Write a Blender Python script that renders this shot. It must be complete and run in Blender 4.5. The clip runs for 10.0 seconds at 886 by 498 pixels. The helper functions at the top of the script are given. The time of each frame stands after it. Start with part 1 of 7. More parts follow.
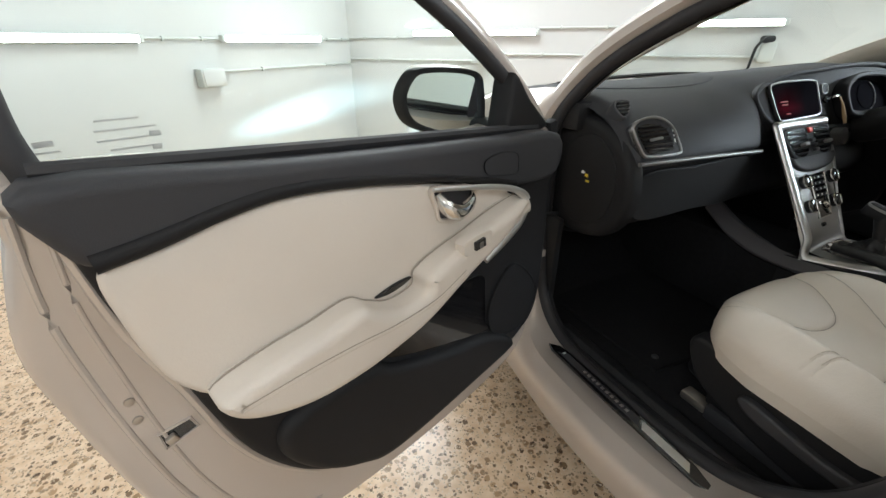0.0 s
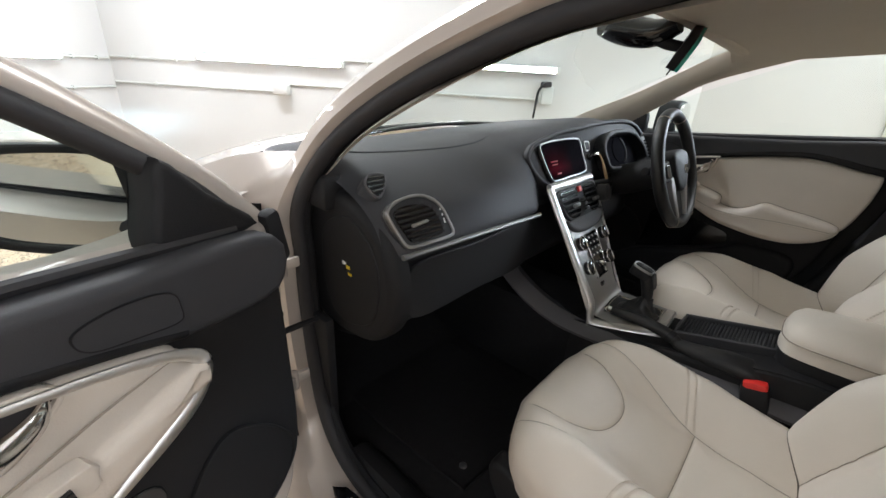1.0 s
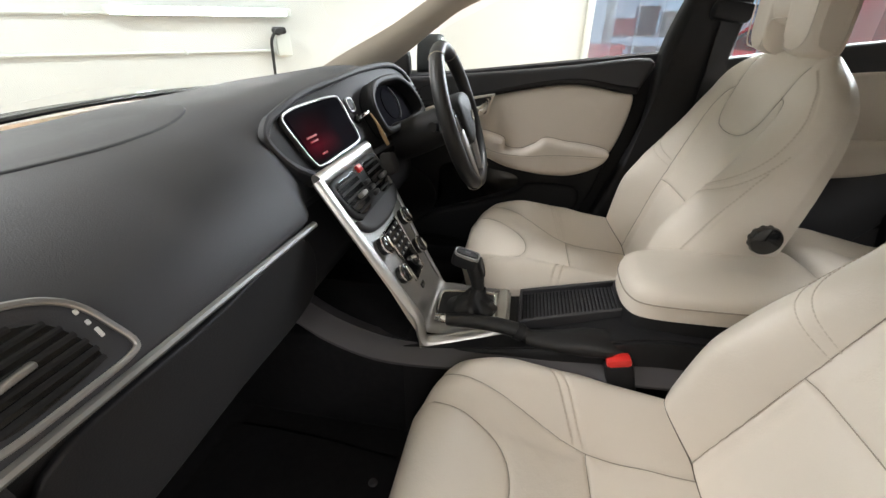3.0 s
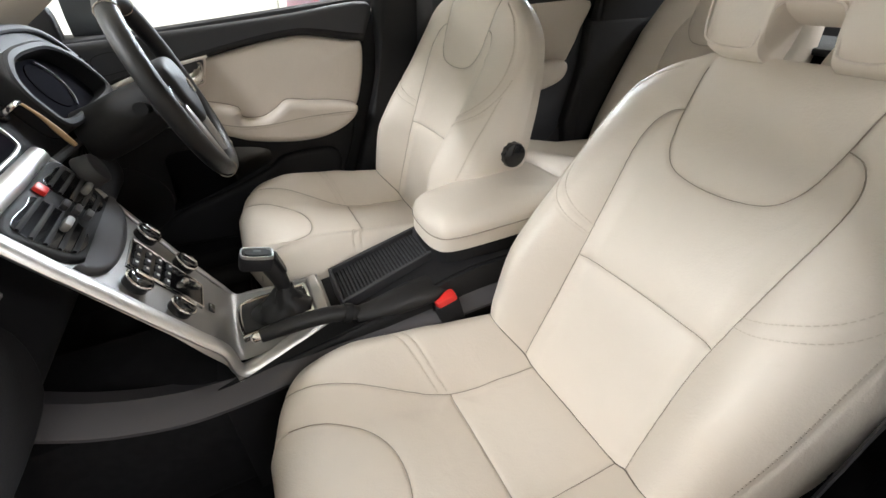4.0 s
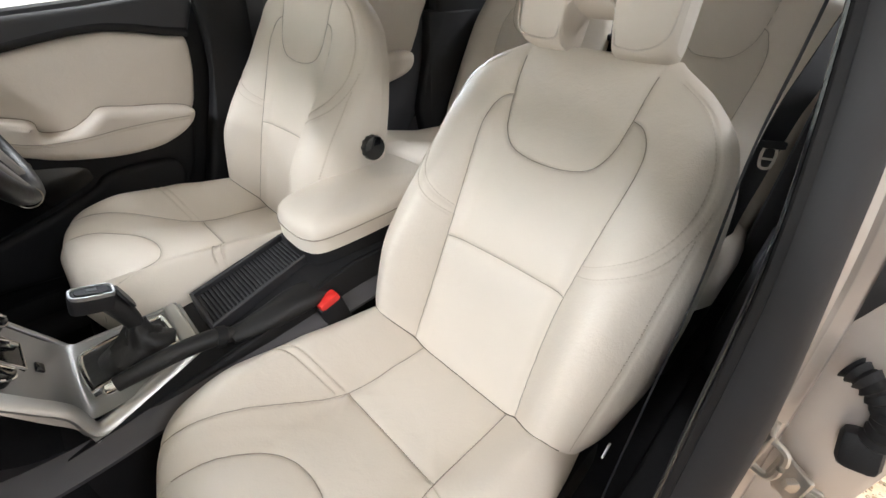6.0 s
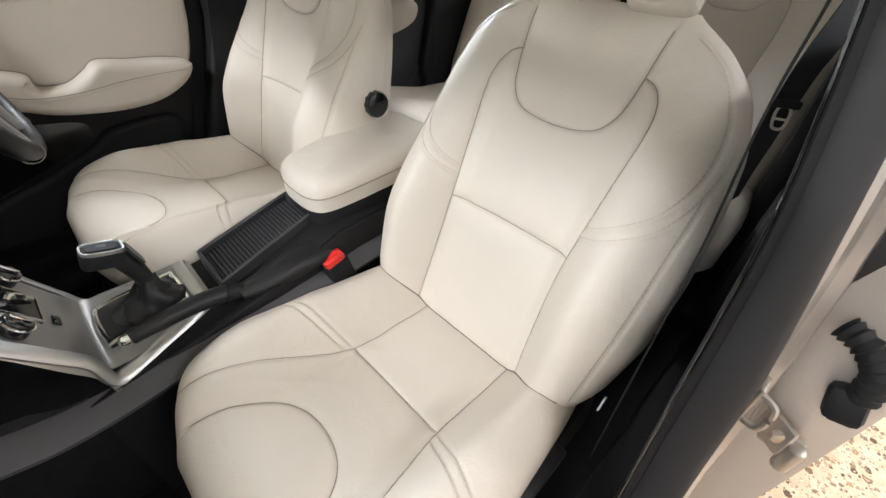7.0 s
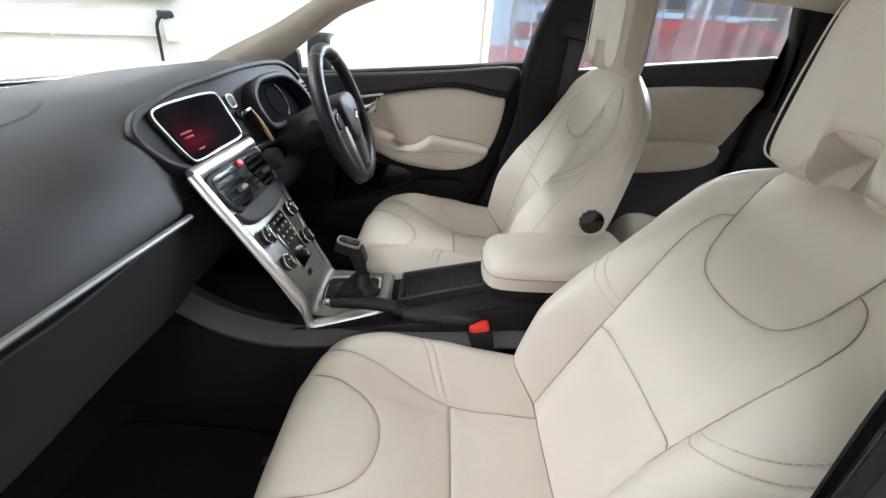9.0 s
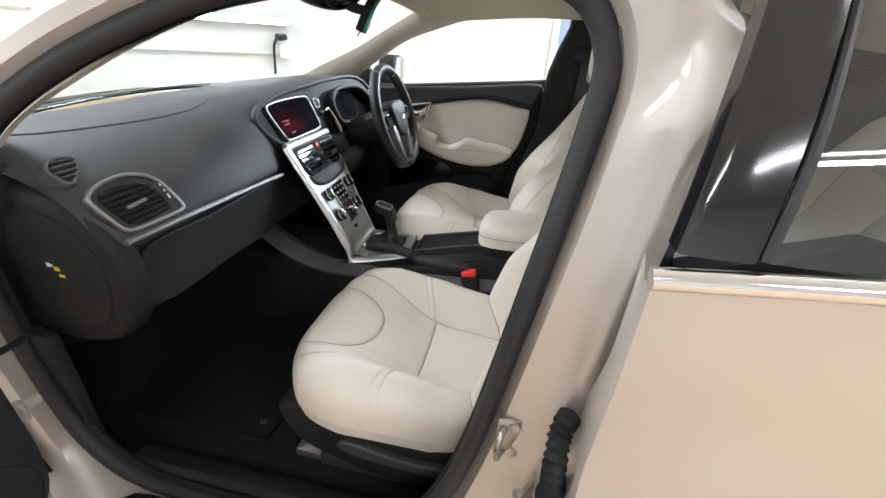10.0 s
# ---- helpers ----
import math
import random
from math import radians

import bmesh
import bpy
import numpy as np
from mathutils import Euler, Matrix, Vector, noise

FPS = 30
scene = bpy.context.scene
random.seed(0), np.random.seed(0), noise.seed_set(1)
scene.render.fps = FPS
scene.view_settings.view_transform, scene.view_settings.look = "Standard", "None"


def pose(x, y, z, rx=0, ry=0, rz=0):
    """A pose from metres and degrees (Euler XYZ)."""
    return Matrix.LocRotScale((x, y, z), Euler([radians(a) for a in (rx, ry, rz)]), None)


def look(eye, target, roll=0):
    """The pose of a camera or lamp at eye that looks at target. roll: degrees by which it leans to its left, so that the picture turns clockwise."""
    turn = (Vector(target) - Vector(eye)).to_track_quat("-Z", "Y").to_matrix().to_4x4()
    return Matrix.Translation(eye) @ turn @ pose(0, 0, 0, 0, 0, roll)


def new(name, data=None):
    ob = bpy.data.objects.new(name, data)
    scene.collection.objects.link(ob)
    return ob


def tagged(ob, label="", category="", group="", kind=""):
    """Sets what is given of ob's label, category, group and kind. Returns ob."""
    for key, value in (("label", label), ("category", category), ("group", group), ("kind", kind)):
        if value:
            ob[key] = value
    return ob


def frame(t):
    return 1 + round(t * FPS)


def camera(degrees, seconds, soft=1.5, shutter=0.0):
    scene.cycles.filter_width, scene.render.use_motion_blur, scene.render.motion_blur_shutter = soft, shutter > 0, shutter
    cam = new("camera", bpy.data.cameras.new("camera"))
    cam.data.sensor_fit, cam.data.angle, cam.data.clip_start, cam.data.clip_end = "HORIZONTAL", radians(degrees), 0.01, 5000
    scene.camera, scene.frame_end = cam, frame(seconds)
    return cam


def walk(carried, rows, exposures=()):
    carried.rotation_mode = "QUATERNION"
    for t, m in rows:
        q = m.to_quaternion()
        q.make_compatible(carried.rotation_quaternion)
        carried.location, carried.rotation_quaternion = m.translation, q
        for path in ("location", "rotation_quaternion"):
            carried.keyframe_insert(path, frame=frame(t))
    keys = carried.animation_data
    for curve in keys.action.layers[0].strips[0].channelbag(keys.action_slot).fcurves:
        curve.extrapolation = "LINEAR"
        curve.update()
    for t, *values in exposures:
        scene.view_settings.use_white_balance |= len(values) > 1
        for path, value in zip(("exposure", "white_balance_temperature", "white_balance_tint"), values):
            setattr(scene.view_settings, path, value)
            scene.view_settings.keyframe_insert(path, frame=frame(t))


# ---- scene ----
cam = camera(94.8, 10.0)
PATH = [
    (0, (-1.557, -0.443, 1.142), (-0.784, 1.162, 0.234), -0.0),
    (0.5, (-1.372, -0.39, 1.164), (-0.248, 1.04, 0.332), 1.7),
    (1, (-1.162, -0.286, 1.2), (0.211, 0.935, 0.409), 3.4),
    (1.5, (-0.989, -0.26, 1.199), (0.449, 0.888, 0.415), 3.5),
    (2, (-0.851, -0.256, 1.177), (0.621, 0.815, 0.35), 2.4),
    (2.2, (-0.828, -0.238, 1.172), (0.692, 0.748, 0.327), 2.2),
    (3.3, (-0.756, -0.076, 1.148), (0.972, -0.096, 0.141), -0.5),
    (3.5, (-0.733, -0.064, 1.139), (0.95, -0.328, 0.092), -0.3),
    (4, (-0.706, -0.057, 1.142), (0.793, -0.776, 0.031), -1.1),
    (4.5, (-0.726, -0.063, 1.165), (0.608, -1.041, 0.04), -1.9),
    (5, (-0.727, -0.063, 1.161), (0.511, -1.22, 0.099), -0.9),
    (6.5, (-0.728, -0.064, 1.149), (0.381, -1.192, -0.075), 0.4),
    (7, (-0.728, -0.057, 1.151), (0.349, -1.133, -0.145), 0.9),
    (7.5, (-0.729, -0.06, 1.151), (0.408, -1.09, -0.132), 0.9),
    (8, (-0.744, -0.083, 1.172), (0.71, -0.929, 0.091), 0.8),
    (8.5, (-0.776, -0.163, 1.212), (0.915, -0.63, 0.251), 2.9),
    (9, (-0.868, -0.224, 1.195), (0.886, -0.262, 0.236), 3.6),
    (9.5, (-1.043, -0.281, 1.197), (0.71, -0.057, 0.261), 4.2),
    (10, (-1.217, -0.438, 1.235), (0.532, -0.13, 0.316), 3.8),
]
walk(cam, [(t, look(eye, target, roll)) for t, eye, target, roll in PATH],
     [(0, 0.2, 6500, 6), (1.0, 0.36, 6500, 10), (2.2, 0.65, 6900, 10), (3.3, 0.95, 6850, 11), (4.5, 1.3, 6650, 11), (7.5, 1.3, 6500, 10), (8.5, 1.2, 6400, 9), (9.2, 1.1, 6350, 10), (10, 1.05, 6350, 8)])

# ---- light ----
world = bpy.data.worlds.new("world")
scene.world = world
world.use_nodes = True
world.node_tree.nodes["Background"].inputs[0].default_value = (0.85, 0.93, 1.0, 1)
world.node_tree.nodes["Background"].inputs[1].default_value = 0.12


def area_lamp(name, m, sx, sy, watts, color=(1, 1, 1)):
    d = bpy.data.lights.new(name, "AREA")
    d.shape, d.size, d.size_y, d.energy, d.color = "RECTANGLE", sx, sy, watts, color
    o = new(name, d)
    o.matrix_world = m
    return o


# tubes under the ceiling: three long rows, the middle one above the car
LIGHTS = ((-4.6, -0.6, 36), (-3.8, -3.4, 54), (-0.2, 2.9, 95), (2.1, -1.5, 66), (-0.3, -3.8, 64))
for lx, ly, watts in LIGHTS:
    area_lamp("ceiling_light", pose(lx, ly, 3.25, 0, 0, -51), 1.9, 0.16, watts, (0.945, 0.99, 1.045))
# daylight through the strip curtain
area_lamp("daylight", pose(3.24, -2.6, 2.34, 66, 0, 90), 3.6, 0.42, 240, (0.84, 0.94, 1.06))

# the lit headlamp, thrown on the wall ahead of the car
hl_ = bpy.data.lights.new("headlamp_light", "SPOT")
hl_.energy, hl_.color, hl_.spot_size, hl_.spot_blend, hl_.shadow_soft_size = 600, (0.62, 0.82, 1.0), math.radians(13), 1.0, 0.03
new("headlamp_light", hl_).matrix_world = look((-0.60, 1.75, 0.70), (-0.895, 4.44, 0.42)) @ Matrix.Diagonal((1.0, 0.3, 1.0, 1.0))
# its wide dipped beam, flat and tilted along the wall
hw_ = bpy.data.lights.new("headlamp_beam", "SPOT")
hw_.energy, hw_.color, hw_.spot_size, hw_.spot_blend, hw_.shadow_soft_size = 420, (0.55, 0.82, 1.0), math.radians(52), 1.0, 0.03
new("headlamp_beam", hw_).matrix_world = look((-0.60, 1.75, 0.70), (-0.80, 4.44, 0.47), 9) @ Matrix.Diagonal((1.0, 0.16, 1.0, 1.0))


# ---- materials ----
def nodes_of(name, color, rough=0.5, metal=0.0):
    m = bpy.data.materials.new(name)
    m.use_nodes = True
    nt = m.node_tree
    b = nt.nodes["Principled BSDF"]
    b.inputs["Base Color"].default_value = (*color, 1)
    b.inputs["Roughness"].default_value = rough
    b.inputs["Metallic"].default_value = metal
    return m, nt, b


def surface(name, color, rough=0.5, metal=0.0, grain=900.0, bump=0.05, vary=0.08, blotch=6.0, coat=0.0, rvary=0.08, coords="Object"):
    """A surface with fine grain (bump) and a broad, faint variation of colour and gloss."""
    m, nt, b = nodes_of(name, color, rough, metal)
    L = nt.links.new
    tc = nt.nodes.new("ShaderNodeTexCoord")
    n1 = nt.nodes.new("ShaderNodeTexNoise")
    n1.inputs["Scale"].default_value, n1.inputs["Detail"].default_value = blotch, 5
    L(tc.outputs[coords], n1.inputs["Vector"])
    mix = nt.nodes.new("ShaderNodeMix")
    mix.data_type = "RGBA"
    mix.inputs["A"].default_value = (*[c * (1 - vary) for c in color], 1)
    mix.inputs["B"].default_value = (*[min(1, c * (1 + vary)) for c in color], 1)
    L(n1.outputs["Fac"], mix.inputs["Factor"])
    L(mix.outputs["Result"], b.inputs["Base Color"])
    mr = nt.nodes.new("ShaderNodeMapRange")
    mr.inputs["To Min"].default_value, mr.inputs["To Max"].default_value = max(0.02, rough - rvary), min(1, rough + rvary)
    L(n1.outputs["Fac"], mr.inputs["Value"])
    L(mr.outputs["Result"], b.inputs["Roughness"])
    if bump:
        n2 = nt.nodes.new("ShaderNodeTexNoise")
        n2.inputs["Scale"].default_value, n2.inputs["Detail"].default_value = grain, 3
        L(tc.outputs[coords], n2.inputs["Vector"])
        bp = nt.nodes.new("ShaderNodeBump")
        bp.inputs["Strength"].default_value, bp.inputs["Distance"].default_value = bump, 0.002
        L(n2.outputs["Fac"], bp.inputs["Height"])
        L(bp.outputs["Normal"], b.inputs["Normal"])
    if coat:
        b.inputs["Coat Weight"].default_value, b.inputs["Coat Roughness"].default_value = coat, 0.03
    return m


def leather_material(name, color):
    """Grained hide: small cells, soft creases, faint grime."""
    m = surface(name, color, 0.46, 0, 260, 0.12, 0.06, 7, rvary=0.07)
    nt, b = m.node_tree, m.node_tree.nodes["Principled BSDF"]
    L = nt.links.new
    tc = nt.nodes["Texture Coordinate"]
    v = nt.nodes.new("ShaderNodeTexVoronoi")
    v.inputs["Scale"].default_value = 420
    L(tc.outputs["Object"], v.inputs["Vector"])
    cr = nt.nodes.new("ShaderNodeTexNoise")
    cr.inputs["Scale"].default_value, cr.inputs["Detail"].default_value, cr.inputs["Distortion"].default_value = 22, 6, 1.2
    L(tc.outputs["Object"], cr.inputs["Vector"])
    b1 = nt.nodes["Bump"]
    b2 = nt.nodes.new("ShaderNodeBump")
    b2.inputs["Strength"].default_value, b2.inputs["Distance"].default_value = 0.10, 0.0015
    L(v.outputs["Distance"], b2.inputs["Height"])
    L(b1.outputs["Normal"], b2.inputs["Normal"])
    b3 = nt.nodes.new("ShaderNodeBump")
    b3.inputs["Strength"].default_value, b3.inputs["Distance"].default_value = 0.16, 0.006
    L(cr.outputs["Fac"], b3.inputs["Height"])
    L(b2.outputs["Normal"], b3.inputs["Normal"])
    L(b3.outputs["Normal"], b.inputs["Normal"])
    b.inputs["Specular IOR Level"].default_value = 0.42
    return m


LEATHER = leather_material("cream_leather", (0.69, 0.622, 0.542))
LEATHER_DOOR = leather_material("cream_door_leather", (0.655, 0.590, 0.522))
THREAD = surface("seam_thread", (0.35, 0.305, 0.25), 0.8, bump=0)
# GAP: dark tone for the shade in the crease of the front seats
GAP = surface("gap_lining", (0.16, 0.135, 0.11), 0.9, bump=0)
STITCH = surface("stitch_thread", (0.60, 0.53, 0.45), 0.8, bump=0)
SOFT = surface("soft_charcoal_plastic", (0.036, 0.0365, 0.041), 0.6, 0, 650, 0.22, 0.12, 5)
SOFT_DARK = surface("black_grained_plastic", (0.0120, 0.0117, 0.0128), 0.6, 0, 500, 0.2, 0.15, 5)
GREY_PLASTIC = surface("dark_grey_plastic", (0.036, 0.035, 0.038), 0.55, 0, 600, 0.12, 0.1, 5)
GLOSS = surface("gloss_black", (0.008, 0.008, 0.009), 0.1, 0, 100, 0.0, 0.2, 4, coat=0.4)
CARPET = surface("black_carpet", (0.0140, 0.0136, 0.0145), 0.95, 0, 700, 0.9, 0.45, 60)
RUBBER = surface("rubber_seal", (0.020, 0.019, 0.021), 0.62, 0, 300, 0.08, 0.12, 7)
PAINT = surface("champagne_metallic_paint", (0.52, 0.462, 0.415), 0.30, 0.3, 1500, 0.02, 0.05, 3, coat=0.9, rvary=0.04)
SATIN = surface("satin_metal", (0.66, 0.65, 0.635), 0.40, 0.95, 400, 0.02, 0.05, 12)
ALU = surface("brushed_aluminium", (0.37, 0.366, 0.36), 0.44, 0.95, 400, 0.04, 0.08, 12)
TRIM_ALU = surface("matt_aluminium", (0.30, 0.297, 0.29), 0.58, 0.9, 400, 0.04, 0.08, 12)
CHROME = surface("chrome", (0.72, 0.71, 0.69), 0.14, 1.0, 50, 0.0, 0.04, 9, rvary=0.05)
STEEL = surface("zinc_steel", (0.48, 0.45, 0.41), 0.38, 0.9, 300, 0.1, 0.15, 30)
BOOT = leather_material("black_leather", (0.014, 0.0135, 0.014))
RAIL_GREY = surface("violet_grey_plastic", (0.070, 0.066, 0.072), 0.5, 0, 600, 0.12, 0.1, 5)
RED = surface("red_plastic", (0.72, 0.03, 0.025), 0.35, bump=0)
LINING = surface("headliner_cloth", (0.56, 0.50, 0.42), 0.9, 0, 1200, 0.3, 0.05, 8)
SOFT.node_tree.nodes["Principled BSDF"].inputs["Specular IOR Level"].default_value = 0.40
for m_ in (SOFT_DARK, CARPET):
    m_.node_tree.nodes["Principled BSDF"].inputs["Specular IOR Level"].default_value = 0.26 if m_ is SOFT_DARK else 0.12
WEBBING = surface("black_belt_webbing", (0.014, 0.014, 0.016), 0.7, 0, 900, 0.4, 0.2, 30)
YELLOW = surface("yellow_label", (0.75, 0.53, 0.03), 0.4, bump=0)
PALE = surface("pale_print", (0.72, 0.72, 0.7), 0.5, bump=0)
TAN_TAG = surface("tan_leather_tag", (0.42, 0.27, 0.14), 0.6)
GREEN_TINT = surface("teal_edge_plastic", (0.05, 0.35, 0.29), 0.2, bump=0)
BOX_GREY = surface("grey_box_paint", (0.52, 0.54, 0.52), 0.5, bump=0.02)
BLUE_BOX = surface("blue_plastic", (0.05, 0.14, 0.42), 0.4)
CAR_RED = surface("red_car_paint", (0.42, 0.035, 0.045), 0.25, coat=0.6)
DARK_SHAPE = surface("dark_stored_goods", (0.05, 0.055, 0.07), 0.5)
ORANGE = surface("orange_sign_paint", (0.75, 0.25, 0.05), 0.4)
MIRROR = nodes_of("mirror_silver", (0.82, 0.85, 0.85), 0.02, 1.0)[0]


def glass_material(name, tint, gloss=0.07):
    m = bpy.data.materials.new(name)
    m.use_nodes = True
    nt = m.node_tree
    nt.nodes.remove(nt.nodes["Principled BSDF"])
    out = nt.nodes["Material Output"]
    tr, gl, mx, fr = (nt.nodes.new("ShaderNode" + k) for k in ("BsdfTransparent", "BsdfGlossy", "MixShader", "Fresnel"))
    tr.inputs["Color"].default_value = (*tint, 1)
    gl.inputs["Roughness"].default_value = 0.01
    fr.inputs["IOR"].default_value = 1.3 + gloss
    nt.links.new(fr.outputs[0], mx.inputs[0])
    nt.links.new(tr.outputs[0], mx.inputs[1])
    nt.links.new(gl.outputs[0], mx.inputs[2])
    nt.links.new(mx.outputs[0], out.inputs[0])
    return m


GLASS = glass_material("window_glass", (0.90, 0.97, 0.94))
GLASS_TINT = glass_material("rear_window_glass", (0.80, 0.88, 0.85), 0.65)
PVC = glass_material("curtain_pvc", (0.80, 0.87, 0.93), 0.15)
# the strips are scratched and milky
_nt = PVC.node_tree
_haze, _mx = _nt.nodes.new("ShaderNodeBsdfTranslucent"), _nt.nodes.new("ShaderNodeMixShader")
_haze.inputs[0].default_value = (0.86, 0.92, 1.0, 1)
_info, _range = _nt.nodes.new("ShaderNodeObjectInfo"), _nt.nodes.new("ShaderNodeMapRange")
_range.inputs["To Min"].default_value, _range.inputs["To Max"].default_value = 0.10, 0.55
_nt.links.new(_info.outputs["Random"], _range.inputs["Value"])
_nt.links.new(_range.outputs["Result"], _mx.inputs[0])
_nt.links.new(_nt.nodes["Mix Shader"].outputs[0], _mx.inputs[1])
_nt.links.new(_haze.outputs[0], _mx.inputs[2])
_nt.links.new(_mx.outputs[0], _nt.nodes["Material Output"].inputs[0])


def glow_material(name, color, strength):
    m = bpy.data.materials.new(name)
    m.use_nodes = True
    b = m.node_tree.nodes["Principled BSDF"]
    b.inputs["Base Color"].default_value = (*color, 1)
    b.inputs["Emission Color"].default_value = (*color, 1)
    b.inputs["Emission Strength"].default_value = strength
    return m


TUBE = glow_material("lit_tube", (0.97, 1.0, 1.02), 34.0)
TUBE_HIGH = glow_material("lit_ceiling_tube", (0.97, 1.0, 1.02), 6.0)
SCREEN_GLASS = surface("display_glass", (0.010, 0.010, 0.012), 0.08, bump=0, rvary=0.02)
SCREEN_GLASS.node_tree.nodes["Principled BSDF"].inputs["Specular IOR Level"].default_value = 0.0


def display_material():
    """A dim start-up picture: a red field that fades out across the display."""
    m, nt, b = nodes_of("lit_display", (0.008, 0.008, 0.010), 0.07)
    b.inputs["Specular IOR Level"].default_value = 0.0
    tc, sep, mul = nt.nodes.new("ShaderNodeTexCoord"), nt.nodes.new("ShaderNodeSeparateXYZ"), nt.nodes.new("ShaderNodeMath")
    nt.links.new(tc.outputs["Generated"], sep.inputs[0])
    mul.operation = "MULTIPLY"
    for i, axis, keys in ((0, "X", ((0.0, 0.25), (0.22, 1.0), (0.50, 0.45), (0.68, 0.03))), (1, "Z", ((0.05, 0.12), (0.30, 1.0), (0.52, 0.30), (0.95, 0.02)))):
        ramp = nt.nodes.new("ShaderNodeValToRGB")
        els = ramp.color_ramp.elements
        while len(els) < len(keys):
            els.new(0.5)
        for el, (p, k) in zip(els, keys):
            el.position, el.color = p, (k, k, k, 1)
        nt.links.new(sep.outputs[axis], ramp.inputs[0])
        nt.links.new(ramp.outputs["Color"], mul.inputs[i])
    b.inputs["Emission Color"].default_value = (0.42, 0.018, 0.05, 1)
    strength = nt.nodes.new("ShaderNodeMath")
    strength.operation = "MULTIPLY"
    strength.inputs[1].default_value = 0.11
    nt.links.new(mul.outputs[0], strength.inputs[0])
    nt.links.new(strength.outputs[0], b.inputs["Emission Strength"])
    return m


DISPLAY = display_material()
SCREEN_TEXT = glow_material("screen_text", (0.35, 0.05, 0.06), 0.12)


def wall_material():
    m = surface("white_wall_paint", (0.54, 0.54, 0.53), 0.38, 0, 60, 0.06, 0.035, 1.3, rvary=0.12)
    return m


WALL = wall_material()


def terrazzo_material():
    m, nt, b = nodes_of("terrazzo", (0.55, 0.42, 0.29), 0.28)
    L = nt.links.new
    tc = nt.nodes.new("ShaderNodeTexCoord")
    base = nt.nodes.new("ShaderNodeTexNoise")
    base.inputs["Scale"].default_value, base.inputs["Detail"].default_value = 26, 8
    L(tc.outputs["Object"], base.inputs["Vector"])
    ramp = nt.nodes.new("ShaderNodeValToRGB")
    ramp.color_ramp.elements[0].color, ramp.color_ramp.elements[1].color = (0.58, 0.40, 0.25, 1), (0.74, 0.58, 0.42, 1)
    ramp.color_ramp.elements[0].position, ramp.color_ramp.elements[1].position = 0.32, 0.68
    L(base.outputs["Fac"], ramp.inputs["Fac"])
    last = ramp.outputs["Color"]
    warp = nt.nodes.new("ShaderNodeTexNoise")
    warp.inputs["Scale"].default_value = 60
    L(tc.outputs["Object"], warp.inputs["Vector"])
    vm = nt.nodes.new("ShaderNodeVectorMath")
    vm.operation = "MULTIPLY_ADD"
    vm.inputs[1].default_value = (0.012, 0.012, 0)
    L(warp.outputs["Color"], vm.inputs[0])
    L(tc.outputs["Object"], vm.inputs[2])
    for scale, edge, dark, light, share in ((36, 0.34, (0.085, 0.045, 0.022), (0.42, 0.27, 0.15), 0.55), (70, 0.36, (0.08, 0.045, 0.022), (0.50, 0.36, 0.23), 0.55), (150, 0.38, (0.11, 0.065, 0.035), (0.72, 0.60, 0.46), 0.5)):
        v = nt.nodes.new("ShaderNodeTexVoronoi")
        v.inputs["Scale"].default_value = scale
        L(vm.outputs[0], v.inputs["Vector"])
        chip = nt.nodes.new("ShaderNodeMapRange")
        chip.inputs["From Min"].default_value, chip.inputs["From Max"].default_value = edge, edge + 0.02
        chip.inputs["To Min"].default_value, chip.inputs["To Max"].default_value = 1, 0
        L(v.outputs["Distance"], chip.inputs["Value"])
        sep = nt.nodes.new("ShaderNodeSeparateColor")
        L(v.outputs["Color"], sep.inputs[0])
        some = nt.nodes.new("ShaderNodeMath")
        some.operation = "LESS_THAN"
        some.inputs[1].default_value = share
        L(sep.outputs[0], some.inputs[0])
        both = nt.nodes.new("ShaderNodeMath")
        both.operation = "MULTIPLY"
        L(chip.outputs[0], both.inputs[0])
        L(some.outputs[0], both.inputs[1])
        tone = nt.nodes.new("ShaderNodeMix")
        tone.data_type = "RGBA"
        tone.inputs["A"].default_value, tone.inputs["B"].default_value = (*dark, 1), (*light, 1)
        L(sep.outputs[1], tone.inputs["Factor"])
        mx = nt.nodes.new("ShaderNodeMix")
        mx.data_type = "RGBA"
        L(both.outputs[0], mx.inputs["Factor"])
        L(last, mx.inputs["A"])
        L(tone.outputs["Result"], mx.inputs["B"])
        last = mx.outputs["Result"]
    L(last, b.inputs["Base Color"])
    return m


TERRAZZO = terrazzo_material()


# ---- mesh helpers ----
def part(name, bm, material, parent=None, label="", smooth=True, m=None):
    """Links a bmesh, or (vertices, faces), as one mesh object, under a thing or a part."""
    me = bpy.data.meshes.new(name)
    if isinstance(bm, tuple):
        me.from_pydata([tuple(map(float, v)) for v in bm[0]], [], bm[1])
    else:
        bm.to_mesh(me)
        bm.free()
    me.materials.append(material)
    if smooth:
        me.polygons.foreach_set("use_smooth", [True] * len(me.polygons))
        me.set_sharp_from_angle(angle=radians(38))
    o = new(name, me)
    if parent is not None:
        o.parent = parent
    if m is not None:
        o.matrix_local = m
    if label:
        o["label"] = label
    return o


def thing(name, m=None, label="", category="", group="", kind=""):
    o = new(name)
    o.empty_display_size = 0.05
    if m is not None:
        o.matrix_world = m
    return tagged(o, label, category, group, kind)


WARP = []       # the shape of a whole unit may be eased by one function


